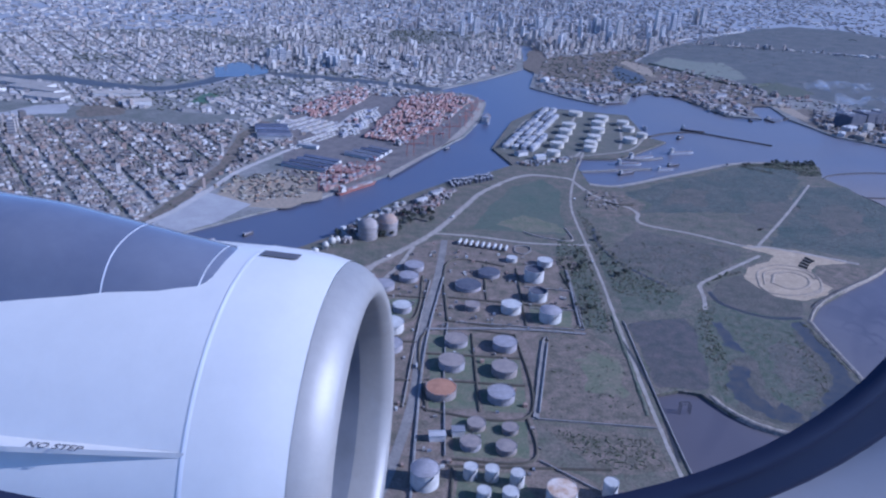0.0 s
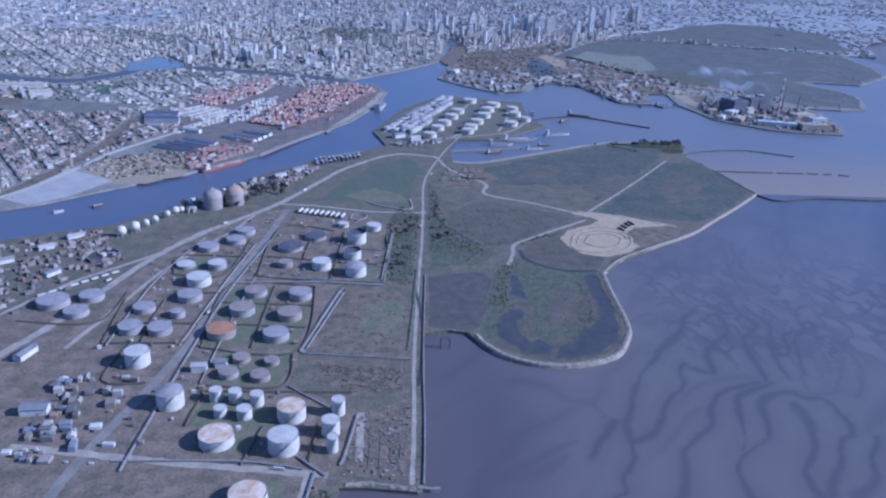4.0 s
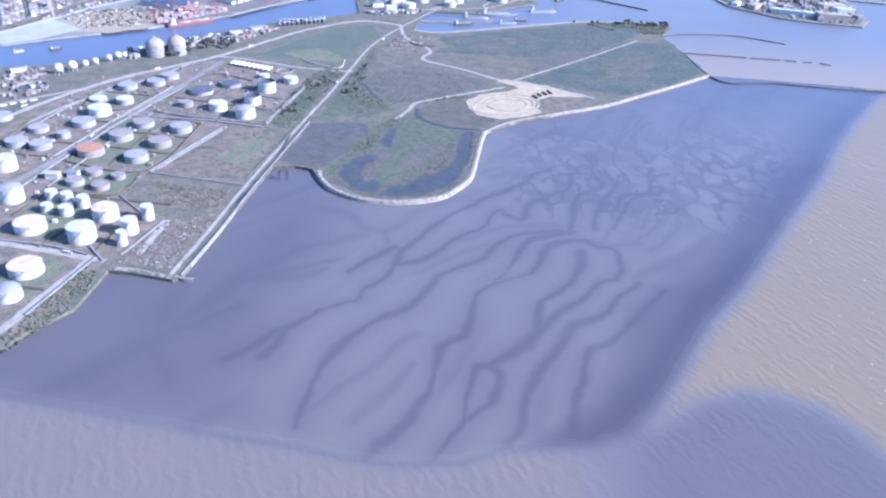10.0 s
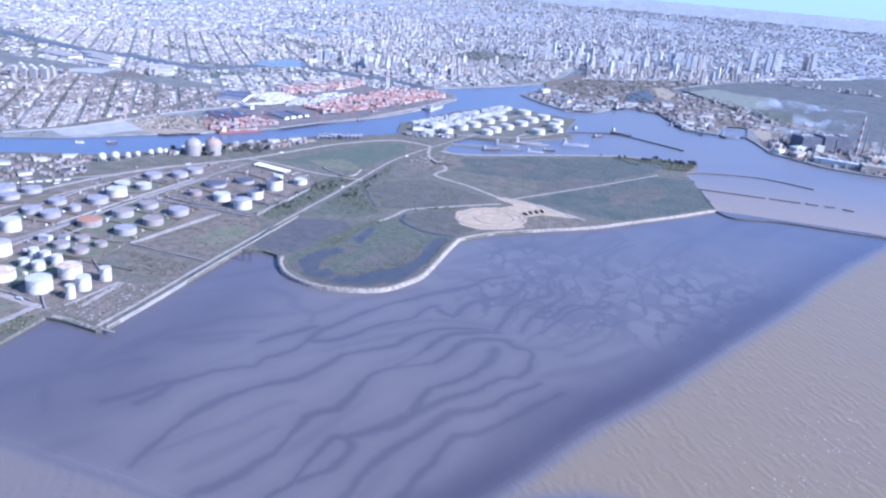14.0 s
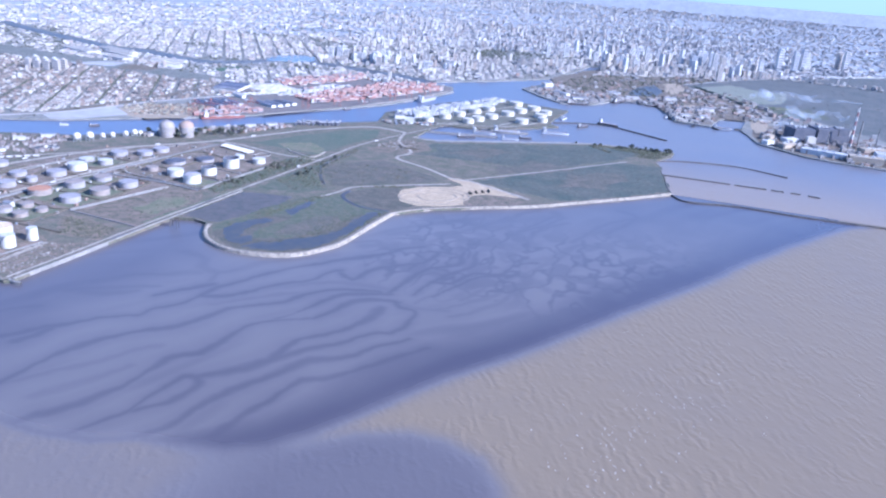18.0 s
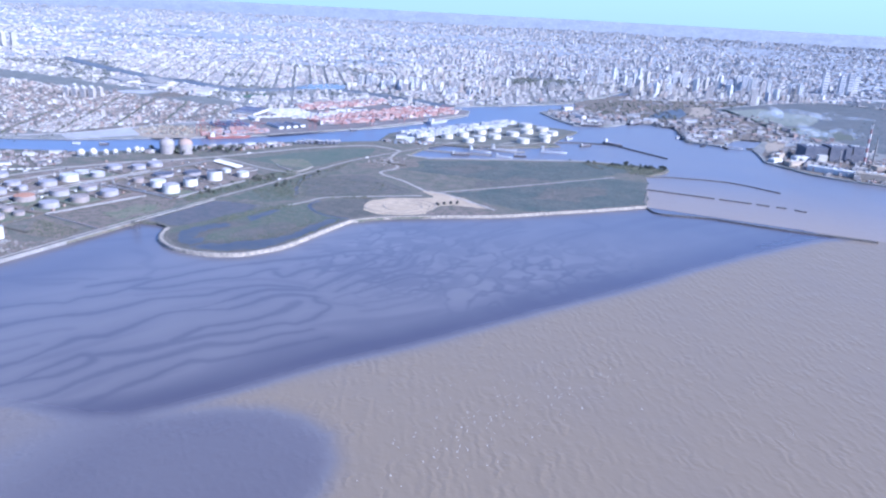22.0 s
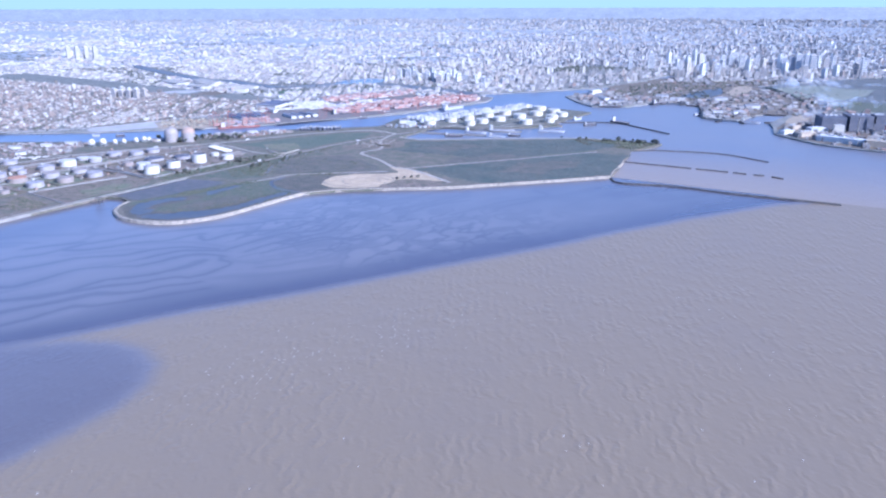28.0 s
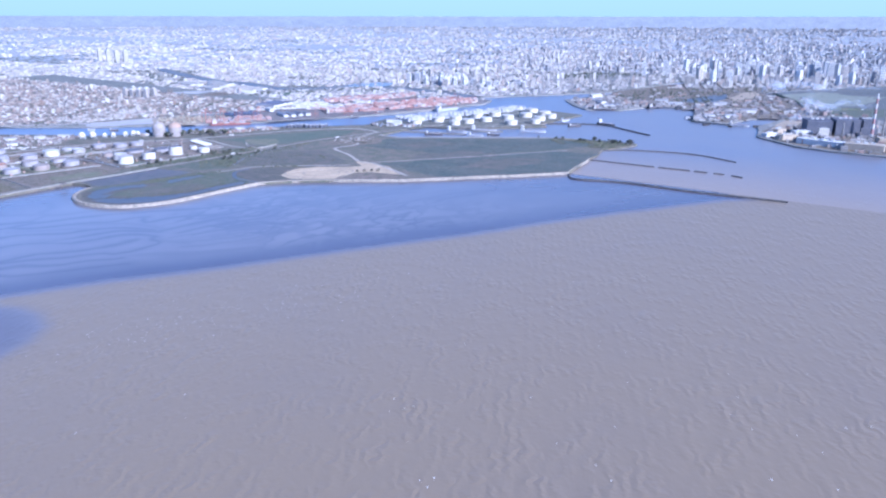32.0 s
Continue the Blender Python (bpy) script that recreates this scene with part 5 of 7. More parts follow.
M_TAN = mat("tan_sheet_roof", (0.40, 0.365, 0.32), (0.31, 0.285, 0.255), 12, rough=0.7, fine=0.15)
for x, y, a, b, h, w, n in ((-136, 934, 26, 7, 4, -0.35, 1),
                            (-640, 1240, 110, 26, 5, -0.35, 2), (-600, 1200, 90, 22, 5, -0.35, 2), (-560, 1150, 60, 30, 5, -0.2, 3), (-470, 1190, 70, 18, 5, 0.25, 1), (-690, 1190, 90, 30, 5, -0.3, 2),
                            (-420, 1130, 40, 20, 7, 0.4, 1), (430, 1440, 26, 9, 5, 0.3, 1), (390, 1480, 24, 9, 5, 0.3, 1), (572, 1400, 26, 9, 5, 0.5, 1), (500, 1490, 24, 9, 5, 0.4, 1),
                            (300, 1380, 32, 12, 6, -0.5, 1), (340, 1345, 28, 10, 5, 0.5, 1), (250, 1480, 28, 12, 6, 1.2, 1), (566, 1300, 24, 9, 5, 1.0, 1), (535, 1290, 20, 8, 4, 0.9, 1),
                            (150, 1010, 18, 8, 5, 1.0, 1), (138, 940, 16, 9, 5, 0.6, 1), (160, 925, 14, 8, 5, 0.4, 1), (24, 768, 15, 7, 4, 0.75, 1), (8, 742, 14, 6, 4, 0.8, 1),
                            (-138, 556, 14, 5, 3, 0.7, 1), (-152, 530, 12, 6, 3, 0.7, 1), (-172, 500, 15, 6, 3, 0.7, 1), (-126, 480, 12, 5, 3, 1.0, 1),
                            (-92, 360, 15, 6, 3.5, 1.3, 1), (-120, 330, 14, 7, 3.5, 1.3, 1), (-60, 300, 14, 7, 4, 0.1, 1), (18, 345, 9, 5, 4, 0.1, 1), (30, 350, 7, 5, 4, 0.1, 1)):
    shed(x, y, a, b, h, w, *(("long shed with a tan sheet roof", n, M_TAN) if x < -400 else ("long shed with a pale sheet roof", n)))


M_SHED_BLUE = mat("blue_grey_sheet_roof", (0.16, 0.17, 0.22), (0.11, 0.12, 0.16), 10, rough=0.6, fine=0.2, objrand=[(0.15, 0.165, 0.225), (0.105, 0.115, 0.16), (0.20, 0.205, 0.24)])
for x, y in ((-200, 1026), (-196, 1008), (-190, 990), (-186, 975)):
    shed(x, y, 44, 13, 4, 0.1, "wide depot shed with a blue-grey sheet roof", roof_m=M_SHED_BLUE)
for i in range(4):
    shed(-128 + i * 5.5, 843 + i * 12, 60 - i * 4, 8, 3.5, -0.42, "long low shed with a blue-grey sheet roof", roof_m=M_SHED_BLUE)
for i in range(4):
    shed(-66 + i * 7, 900 + i * 11, 46 - i * 5, 8, 3.5, -0.5, "long low shed with a blue-grey sheet roof", roof_m=M_SHED_BLUE)


# a group of slab towers standing alone, and the housing blocks by the railway
def apartment(x, y, a, b, h, turn, label, wall=None):
    root = tagged(new("apartment_tower"), label, "apartment block", "apartment towers")
    px, py, pz, k = lay(x, y)
    root.matrix_world = pose(px, py, pz, 0, 0, math.degrees(turn))
    w = bmesh.new()
    bmesh.ops.create_cube(w, size=1.0, matrix=Matrix.Translation((0, 0, h * k / 2)) @ Matrix.Diagonal((a * k, b * k, h * k, 1)))
    part("tower_body", bm_mesh("tower_body", w, wall or M_TOWER), root)
    n = max(4, min(8, int(h / 3.4)))
    for s in (-1, 1):
        yy = s * (b * k / 2 + 0.06)
        zz = 0.45 * h * k / n
        band = mesh("window_band", [(-a * k * 0.45, yy, 0), (a * k * 0.45, yy, 0), (a * k * 0.45, yy, zz), (-a * k * 0.45, yy, zz)], [(0, 1, 2, 3)], M_GLASS_FAR)
        for i in range(n):
            part("window_band", band, root, m=pose(0, 0, h * k * (i + 0.35) / n))
    t = bmesh.new()
    bmesh.ops.create_cube(t, size=1.0, matrix=Matrix.Translation((0, 0, h * k + 1.2 * k)) @ Matrix.Diagonal((a * k * 0.4, b * k * 0.5, 2.4 * k, 1)))
    part("roof_house", bm_mesh("roof_house", t, M_TOWER), root)


M_TOWER = mat("tower_plaster", (0.8, 0.79, 0.77), size=20, rough=0.8, objrand=[(0.62, 0.60, 0.57), (0.52, 0.50, 0.47), (0.50, 0.44, 0.38), (0.44, 0.44, 0.45), (0.66, 0.64, 0.62)])
M_TOWER_CREAM = mat("cream_tower_plaster", (0.36, 0.34, 0.30), (0.30, 0.285, 0.26), 14, rough=0.85)
M_TOWER_DULL = mat("dull_tower_plaster", (0.36, 0.33, 0.30), (0.30, 0.27, 0.25), 12, rough=0.85)
M_GLASS_FAR = mat("tower_windows", (0.17, 0.185, 0.22), (0.12, 0.135, 0.17), 10, rough=0.4)
for i in range(8):
    apartment(-560 + (i % 4) * 16 - (i // 4) * 10, 930 + (i // 4) * 26 + (i % 4) * 5, 9, 9, rng.uniform(14, 19), 0.3, "grey-brown apartment block among low houses", M_TOWER_DULL)
for i in range(4):
    apartment(-1770 + i * 28, 1630 + i * 16, 15, 14, 42, -0.35, "tall cream slab tower standing alone", M_TOWER_CREAM)
for i in range(34):
    x, y = -330 + rng.uniform(0, 330), 1500 + rng.uniform(0, 130)
    if free(np.array([x]), np.array([y]))[0]:
        apartment(x, y, rng.uniform(8, 14), rng.uniform(7, 10), rng.uniform(12, 26), rng.choice([0.35, 1.2]), "pale apartment tower beside the river")
for i in range(46):
    a, d = rng.uniform(1.40, 1.70), rng.uniform(1960, 2500)
    x, y = CX + d * math.cos(a), CY + d * math.sin(a)
    if free(np.array([x]), np.array([y]))[0] or d > 2290:
        apartment(x, y, rng.uniform(10, 16), rng.uniform(8, 12), rng.uniform(24, 48), rng.choice([0.35, 1.2]), "slender pale high-rise of the waterfront")

for x, y, h in ((361, 2340, 40), (383, 2323, 38), (518, 2324, 36), (534, 2323, 44), (548, 2406, 40), (773, 2518, 62), (816, 2489, 58), (840, 2518, 66), (861, 2585, 52), (978, 2771, 56), (997, 2751, 60)):
    apartment(x, y, 15, 13, h, 0.4, "tall grey-blue high-rise of the waterfront")


# ---- trees and scrub ----
def clumps(name, places, material, label, category):
    """Many uneven leaf clumps: x, y, radius, height, and the height of the ground where it is not nought."""
    base = bmesh.new()
    bmesh.ops.create_icosphere(base, subdivisions=1, radius=1.0)
    bv = np.array([v.co[:] for v in base.verts])
    bf = np.array([[v.index for v in f.verts] for f in base.faces])
    base.free()
    V, F, k = [], [], 0
    for x, y, r, h, *up in places:
        j = 1 + rng.uniform(-0.35, 0.35, (len(bv), 1))
        v = bv * j * np.array([r * rng.uniform(0.7, 1.3), r * rng.uniform(0.7, 1.3), h / 2])
        V.append(v + np.array([x, y, h * 0.42 + (up[0] if up else 0.0)]))
        F.append(bf + k)
        k += len(bv)
    return tagged(new(name, mesh(name, np.concatenate(V).tolist(), np.concatenate(F).tolist(), material)), label, category, kind="stuff")


def scatter(outline, n, r0, r1, avoid=(), near=10.0, patch=0.0):
    xs = [p[0] for p in outline]
    ys = [p[1] for p in outline]
    X, Y = rng.uniform(min(xs), max(xs), n * 4), rng.uniform(min(ys), max(ys), n * 4)
    ok = inside(X, Y, outline)
    for a in avoid:
        ok &= line_distance(X, Y, a) > near
    out = []
    for x, y in zip(X[ok], Y[ok]):
        if patch and noise.noise(Vector((x * 0.02, y * 0.02, 1.0))) < patch - 0.25 + rng.uniform(-0.2, 0.2):
            continue
        r = rng.uniform(r0, r1)
        out.append((x, y, r, r * rng.uniform(0.6, 1.1)))
        if len(out) >= n:
            break
    return out


ROADS = [[(149, 295), (150, 363), (156, 492), (160, 560), (163, 640), (168, 746), (190, 848), (215, 932)], [(22, 661), (54, 735), (80, 790), (133, 852), (185, 846)],
         [(185, 846), (200, 790), (235, 742), (232, 704), (277, 679), (318, 652), (345, 650), (412, 618)], [(310, 631), (280, 598), (250, 567), (231, 511), (222, 470)], [(333, 655), (401, 745), (482, 859)]]
belt = scatter([(126, 480), (150, 470), (160, 640), (140, 660), (128, 600)], 900, 0.4, 1.1, ROADS, 2.6)
belt += scatter([(165, 545), (200, 520), (222, 545), (205, 572), (188, 602), (182, 640), (184, 690), (172, 735)], 620, 0.4, 1.1, ROADS, 3.0)
belt += scatter([(205, 440), (222, 440), (226, 485), (245, 528), (225, 515)], 200, 0.4, 1.0, (), 1)
belt += scatter([(272, 400), (283, 420), (288, 470), (284, 480), (274, 440)], 90, 0.35, 0.8, (), 1)
belt += scatter([(303, 420), (305, 470), (303, 500), (300, 500), (301, 440)], 70, 0.4, 0.9, (), 1)
belt += scatter([(235, 720), (310, 660), (330, 655), (470, 850), (520, 935), (330, 868), (240, 800)], 220, 0.3, 0.8, ROADS, 3.0, patch=0.25)
belt += scatter([(340, 650), (412, 625), (535, 740), (525, 860), (480, 850)], 120, 0.3, 0.7, ROADS, 3.0, patch=0.3)
belt += scatter([(85, 372), (98, 455), (148, 450), (148, 366)], 90, 0.4, 0.9, ROADS, 3.0)
belt += scatter([(80, 358), (140, 350), (143, 324), (110, 322)], 420, 0.3, 0.8, ROADS, 3.0)
belt += scatter([(246, 384), (262, 392), (280, 415), (287, 440), (288, 490), (250, 508), (240, 500), (240, 440), (234, 405)], 420, 0.25, 0.7, (), 1)
belt += scatter([(200, 400), (206, 430), (222, 480), (226, 440), (212, 425), (205, 396)], 160, 0.25, 0.7, (), 1)
belt += scatter([(165, 500), (222, 545), (250, 575), (310, 632), (225, 680), (184, 690), (172, 735), (166, 600)], 800, 0.25, 0.8, ROADS, 2.5, patch=0.05)
belt += scatter([(240, 735), (330, 660), (470, 850), (500, 930), (420, 922), (330, 862), (240, 798)], 500, 0.25, 0.6, ROADS, 2.5)
belt += scatter([(345, 655), (440, 632), (535, 740), (525, 850), (475, 845)], 350, 0.25, 0.6, ROADS, 2.5)
belt += scatter([(60, 675), (112, 802), (148, 835), (160, 800), (148, 668)], 160, 0.2, 0.5, ROADS, 3.0)
belt += scatter([(100, 160), (112, 200), (108, 235), (96, 240), (92, 170)], 420, 0.4, 1.1, (), 1)
belt += scatter([(246, 556), (256, 570), (292, 590), (280, 592), (250, 575)], 90, 0.6, 1.6, ROADS, 2.5)
belt += scatter([(470, 922), (528, 925), (532, 955), (430, 940)], 520, 0.7, 1.7, (), 1)
belt += scatter([(420, 930), (447, 905), (476, 884), (522, 905), (528, 950), (480, 955)], 800, 0.5, 1.3, ROADS, 3.0, patch=0.1)
clumps("scrub", belt, M_BUSH, "dark olive scrub and reeds of the peninsula", "bushes")
city_trees = scatter([(-1250, 560), (-240, 560), (-215, 1030), (-1250, 1100)], 1500, 0.8, 1.8, (), 1, patch=0.1)
for k in range(-9, 12):
    bx, by = -360 + 0.82 * 64 * k, 800 + 0.56 * 64 * k
    for q in range(-110, 110):
        x, y = bx + 0.56 * q * 3.2 + rng.normal(0, 0.8), by - 0.82 * q * 3.2 + rng.normal(0, 0.8)
        if -1250 < x < -225 and 575 < y < 1025 and rng.rand() < 0.8 and free(np.array([x]), np.array([y]))[0]:
            r = rng.uniform(0.9, 1.9)
            city_trees.append((x, y, r, r * 1.5))
city_trees += PARKS
city_trees += scatter(RESERVE, 420, 0.8, 1.8, (), 1, patch=0.2)
city_trees += [p for p in scatter([(-800, 1130), (500, 1130), (900, 2000), (-900, 2100)], 1800, 1.0, 2.6, (), 1) if free(np.array([p[0]]), np.array([p[1]]))[0]]
clumps("far_woods", [(x, y, r * 0.8, h, z) for x, y, z, r, h in FAR_WOODS], M_WOODS, "dark woods and parks between the far suburbs", "trees")
clumps("street_trees", city_trees, M_TREE, "dark trees along streets and parks", "trees")


M_BARK = mat("bark", (0.10, 0.075, 0.055), None, 1, fine=0.3)


def tree_kit(seed):
    r = np.random.RandomState(seed)
    root = tagged(new("tree"), "broad dark green tree with an uneven crown", "tree", "trees of the peninsula")
    v, f = [], []
    for i in range(5):
        z, w = i * 0.8, 0.32 * (1 - 0.17 * i)
        for j in range(6):
            v.append((w * math.cos(j * 1.047) + 0.08 * i * math.sin(seed), w * math.sin(j * 1.047), z))
    for i in range(4):
        for j in range(6):
            f.append((i * 6 + j, i * 6 + (j + 1) % 6, i * 6 + 6 + (j + 1) % 6, i * 6 + 6 + j))
    part("trunk", mesh("trunk", v, f, M_BARK), root)
    V, F, k = [], [], 0
    for i in range(60):
        d = r.normal(size=3)
        d *= r.uniform(0.4, 1.0) ** 0.5 / np.linalg.norm(d)
        c = np.array([d[0] * 2.5, d[1] * 2.5, 4.2 + d[2] * 1.9])
        q = r.normal(size=(6, 3)) * 0.55 + c
        V.append(q)
        F += [[k, k + 1, k + 2], [k + 2, k + 3, k + 4], [k + 4, k + 5, k], [k, k + 2, k + 4], [k + 1, k + 3, k + 5], [k, k + 3, k + 5]]
        k += 6
    part("crown", mesh("crown", np.concatenate(V).tolist(), F, M_TREE), root)
    return root


kits = [tree_kit(s) for s in (1, 2, 3)]
spots = scatter([(495, 935), (533, 945), (534, 957), (470, 955)], 22, 0.45, 0.8, (), 1) + scatter([(400, 915), (505, 945), (500, 958), (405, 928)], 14, 0.4, 0.7, (), 1)
spots += scatter([(126, 500), (145, 500), (157, 630), (130, 600)], 16, 0.5, 0.85, ROADS, 4) + scatter([(170, 560), (186, 560), (184, 690), (172, 690)], 9, 0.5, 0.9, ROADS, 4)
spots += scatter([(-70, 640), (-20, 640), (30, 700), (10, 730), (-40, 690)], 30, 0.8, 1.2, [[(-14, 604), (22, 661), (54, 735)]], 5)
for i, kit in enumerate(kits):
    kit.matrix_world = pose(*spots[i][:2], 0.05)
for i, (x, y, s, _) in enumerate(spots[3:]):
    t = copy_thing(kits[i % 3], pose(x, y, 0.05, 0, 0, i * 47))
    t.scale = (s, s, s * 0.95)


# ---- clutter of yards, docks and back streets ----
M_CLUTTER = mat("yard_clutter", (0.3, 0.3, 0.3), size=6, rough=0.85, island=[(0.42, 0.40, 0.38), (0.16, 0.15, 0.15), (0.26, 0.23, 0.21), (0.56, 0.55, 0.53), (0.22, 0.24, 0.28), (0.34, 0.24, 0.19), (0.30, 0.28, 0.26)])
TANK_SPOTS = [tuple(float(v) for v in q.split()[:3]) for q in TANKS.replace("\n", "").split(",")]


def clutter(name, outline, n, s0, s1, h0, h1, turn, label, category="buildings", lanes=(), m=None):
    xs, ys = [p[0] for p in outline], [p[1] for p in outline]
    X, Y = rng.uniform(min(xs), max(xs), n * 5), rng.uniform(min(ys), max(ys), n * 5)
    ok = inside(X, Y, outline)
    for ln in lanes:
        ok &= line_distance(X, Y, ln) > 4 + s1 / 2
    rows = []
    for x, y in zip(X[ok], Y[ok]):
        a, b = rng.uniform(s0, s1), rng.uniform(s0, s1)
        if any(math.hypot(x - tx, y - ty) < tr + a for tx, ty, tr in TANK_SPOTS):
            continue
        rows.append((x, y, 0.0, a, b, rng.uniform(h0, h1), turn + rng.choice([0, 1.571]) + rng.normal(0, 0.08), rng.choice([0, 0, 0.8]) if h1 > 2.5 else 0))
        if len(rows) >= n:
            break
    boxes(name, rows, m or M_CLUTTER, label, category)


LANES = [[(-190, 180), (-100, 380), (-67, 497), (-39, 566), (-14, 604), (22, 661), (54, 735), (80, 790), (133, 852)], [(-150, 380), (-115, 449), (-90, 487), (-32, 573)], [(-72, 369), (-59, 428), (-44, 496), (2, 622)],
         [(-22, 250), (-5, 329), (5, 391), (9, 467), (22, 558), (30, 640)]]
clutter("bank_houses", [(-330, 370), (-214, 515), (-130, 575), (-108, 556), (-80, 505), (-110, 440), (-170, 330)], 620, 1.4, 4.6, 1.0, 2.8, 0.7, "jumble of low brown sheds and houses on the canal bank", lanes=LANES, m=M_BANK_HUTS)
clutter("bank_sheds", [(-30, 695), (0, 740), (30, 788), (48, 785), (40, 760), (14, 706)], 130, 1.8, 5.5, 1.5, 3.6, 0.9, "small grey and brown sheds beside the canal", lanes=LANES, m=M_BANK_HUTS)
clutter("quay_clutter", [(-80, 625), (-48, 690), (-12, 745), (0, 720), (-40, 640), (-58, 612)], 60, 2, 6, 1.5, 4, 0.9, "dark plant and sheds beside the silos", lanes=LANES)
clutter("plant_clutter", [(652, 1180), (662, 1122), (690, 1096), (718, 1068), (758, 1054), (816, 1048), (842, 1090), (856, 1230), (700, 1310)], 300, 2.2, 8, 1.5, 5.5, 0.3, "pipes, sheds and gear of the power plant", m=M_SOOTY)
clutter("dock_clutter", [(240, 1400), (275, 1345), (318, 1298), (365, 1322), (400, 1412), (480, 1405), (506, 1325), (526, 1244), (575, 1236), (590, 1320), (560, 1420), (400, 1470), (250, 1470)], 330, 3, 10, 1.5, 5.0, 0.4, "dock sheds and gear of the north harbour", m=M_SOOTY)
M_KEEP, M_CLUTTER = M_CLUTTER, mat("scrap_heaps", (0.3, 0.3, 0.3), size=6, rough=0.9, island=[(0.36, 0.32, 0.24), (0.28, 0.25, 0.20), (0.13, 0.12, 0.11), (0.42, 0.39, 0.33), (0.20, 0.18, 0.15), (0.30, 0.22, 0.16)])
clutter("scrap_yard", [(-165, 722), (-112, 748), (-106, 830), (-150, 836), (-205, 800), (-215, 765)], 330, 1.0, 4.6, 0.4, 2.2, 0.9, "brown heaps and huts of a scrap yard")
M_CLUTTER = M_KEEP
clutter("island_gear", [(126, 900), (140, 905), (196, 938), (204, 925), (150, 890)], 50, 1.5, 5, 1.5, 3.5, 0.6, "pump sheds at the neck of the island")
clutter("pump_gear", [(-55, 255), (76, 256), (76, 468), (122, 474), (126, 600), (20, 640), (-62, 560)], 170, 0.7, 2.6, 0.8, 2.4, 0.1, "small pump sheds and gear between the tanks", lanes=LANES)
M_CLUTTER = mat("grey_rubble", (0.3, 0.3, 0.3), size=3, rough=0.95, island=[(0.20, 0.18, 0.16), (0.27, 0.25, 0.22), (0.15, 0.14, 0.12), (0.33, 0.30, 0.27)])
clutter("rubble", [(112, 248), (118, 300), (146, 316), (150, 244)], 150, 0.4, 1.8, 0.2, 0.9, 0.1, "scattered pale rubble in the yard", "rubble")
clutter("rubble_lot", [(182, 748), (214, 738), (230, 765), (226, 798), (196, 803)], 70, 0.8, 3.5, 0.4, 1.5, 0.5, "rubble heaps on the bare lot", "rubble")
M_CLUTTER = M_KEEP
clutter("lot_huts", [(-60, 255), (-10, 255), (0, 330), (-12, 345), (-60, 340)], 60, 1.6, 6, 1.6, 3.6, 0.1, "low huts and gear beside the tanks", lanes=LANES)
clutter("terminal_gear", [(-190, 1108), (-125, 1290), (30, 1320), (0, 1270), (-70, 1275), (-130, 1215), (-165, 1110)], 120, 2, 8, 2.0, 4.5, 1.1, "sheds and gear behind the containers")


# ---- container terminal ----
M_BOX = mat("container_paint", (0.464, 0.224, 0.144), size=6, rough=0.6, objrand=[(0.316, 0.188, 0.168), (0.370, 0.258, 0.226), (0.277, 0.161, 0.149), (0.359, 0.295, 0.271), (0.433, 0.417, 0.409), (0.302, 0.206, 0.190), (0.213, 0.221, 0.253), (0.365, 0.229, 0.201)])
M_BOX_PALE = mat("pale_container_paint", (0.6, 0.6, 0.6), size=6, rough=0.6, objrand=[(0.48, 0.47, 0.45), (0.40, 0.39, 0.39), (0.34, 0.34, 0.36), (0.52, 0.48, 0.43)])
M_BOX_BLUE = mat("blue_container_paint", (0.2, 0.25, 0.4), size=6, rough=0.6, objrand=[(0.16, 0.18, 0.27), (0.24, 0.26, 0.34), (0.36, 0.36, 0.39), (0.14, 0.15, 0.20)])
M_CRANE = mat("red_crane_paint", (0.36, 0.14, 0.11), (0.30, 0.12, 0.10), 5, rough=0.5, fine=0.1)


BOX_L, BOX_W, BOX_H = 7.4, 1.5, 1.6


def container_mesh(name, m):
    """A ribbed box with corner posts."""
    L, W, H = BOX_L / 2, BOX_W / 2, BOX_H
    v, f = [], []
    n = 10
    for s in (-1, 1):
        for z in (0.0, H):
            for i in range(n + 1):
                v.append((-L + 2 * L * i / n, s * (W - (0.04 if i % 2 else 0.0)), z))
    w = n + 1
    for i in range(n):
        f += [(i, i + 1, w + i + 1, w + i), (2 * w + i + 1, 2 * w + i, 3 * w + i, 3 * w + i + 1), (w + i, w + i + 1, 3 * w + i + 1, 3 * w + i)]
    f += [(0, w, 3 * w, 2 * w), (w - 1, 3 * w - 1, 4 * w - 1, 2 * w - 1)]
    return mesh(name, v, f, m)


BOX_MESHES = [container_mesh("container", m) for m in (M_BOX, M_BOX_PALE, M_BOX_BLUE)]


def stack_kit(kind, wide, high, seed):
    r = random.Random(seed)
    names = ("stack of red and orange shipping containers", "stack of pale shipping containers", "stack of dark blue shipping containers")
    root = tagged(new("container_stack"), names[kind], "containers", "container stacks")
    for i in range(wide):
        for k in range(max(1, high - r.randint(0, 1))):
            part("container", BOX_MESHES[kind], root, m=pose(r.uniform(-0.1, 0.1), (i - (wide - 1) / 2) * (BOX_W + 0.06), k * (BOX_H + 0.02)))
    return root


KITS = [[stack_kit(k, w, h, k * 9 + h * 3 + w) for w, h in (((3, 1), (3, 2), (2, 1)) if k == 1 else ((4, 2), (4, 3), (3, 2)))] for k in range(3)]
used = set()


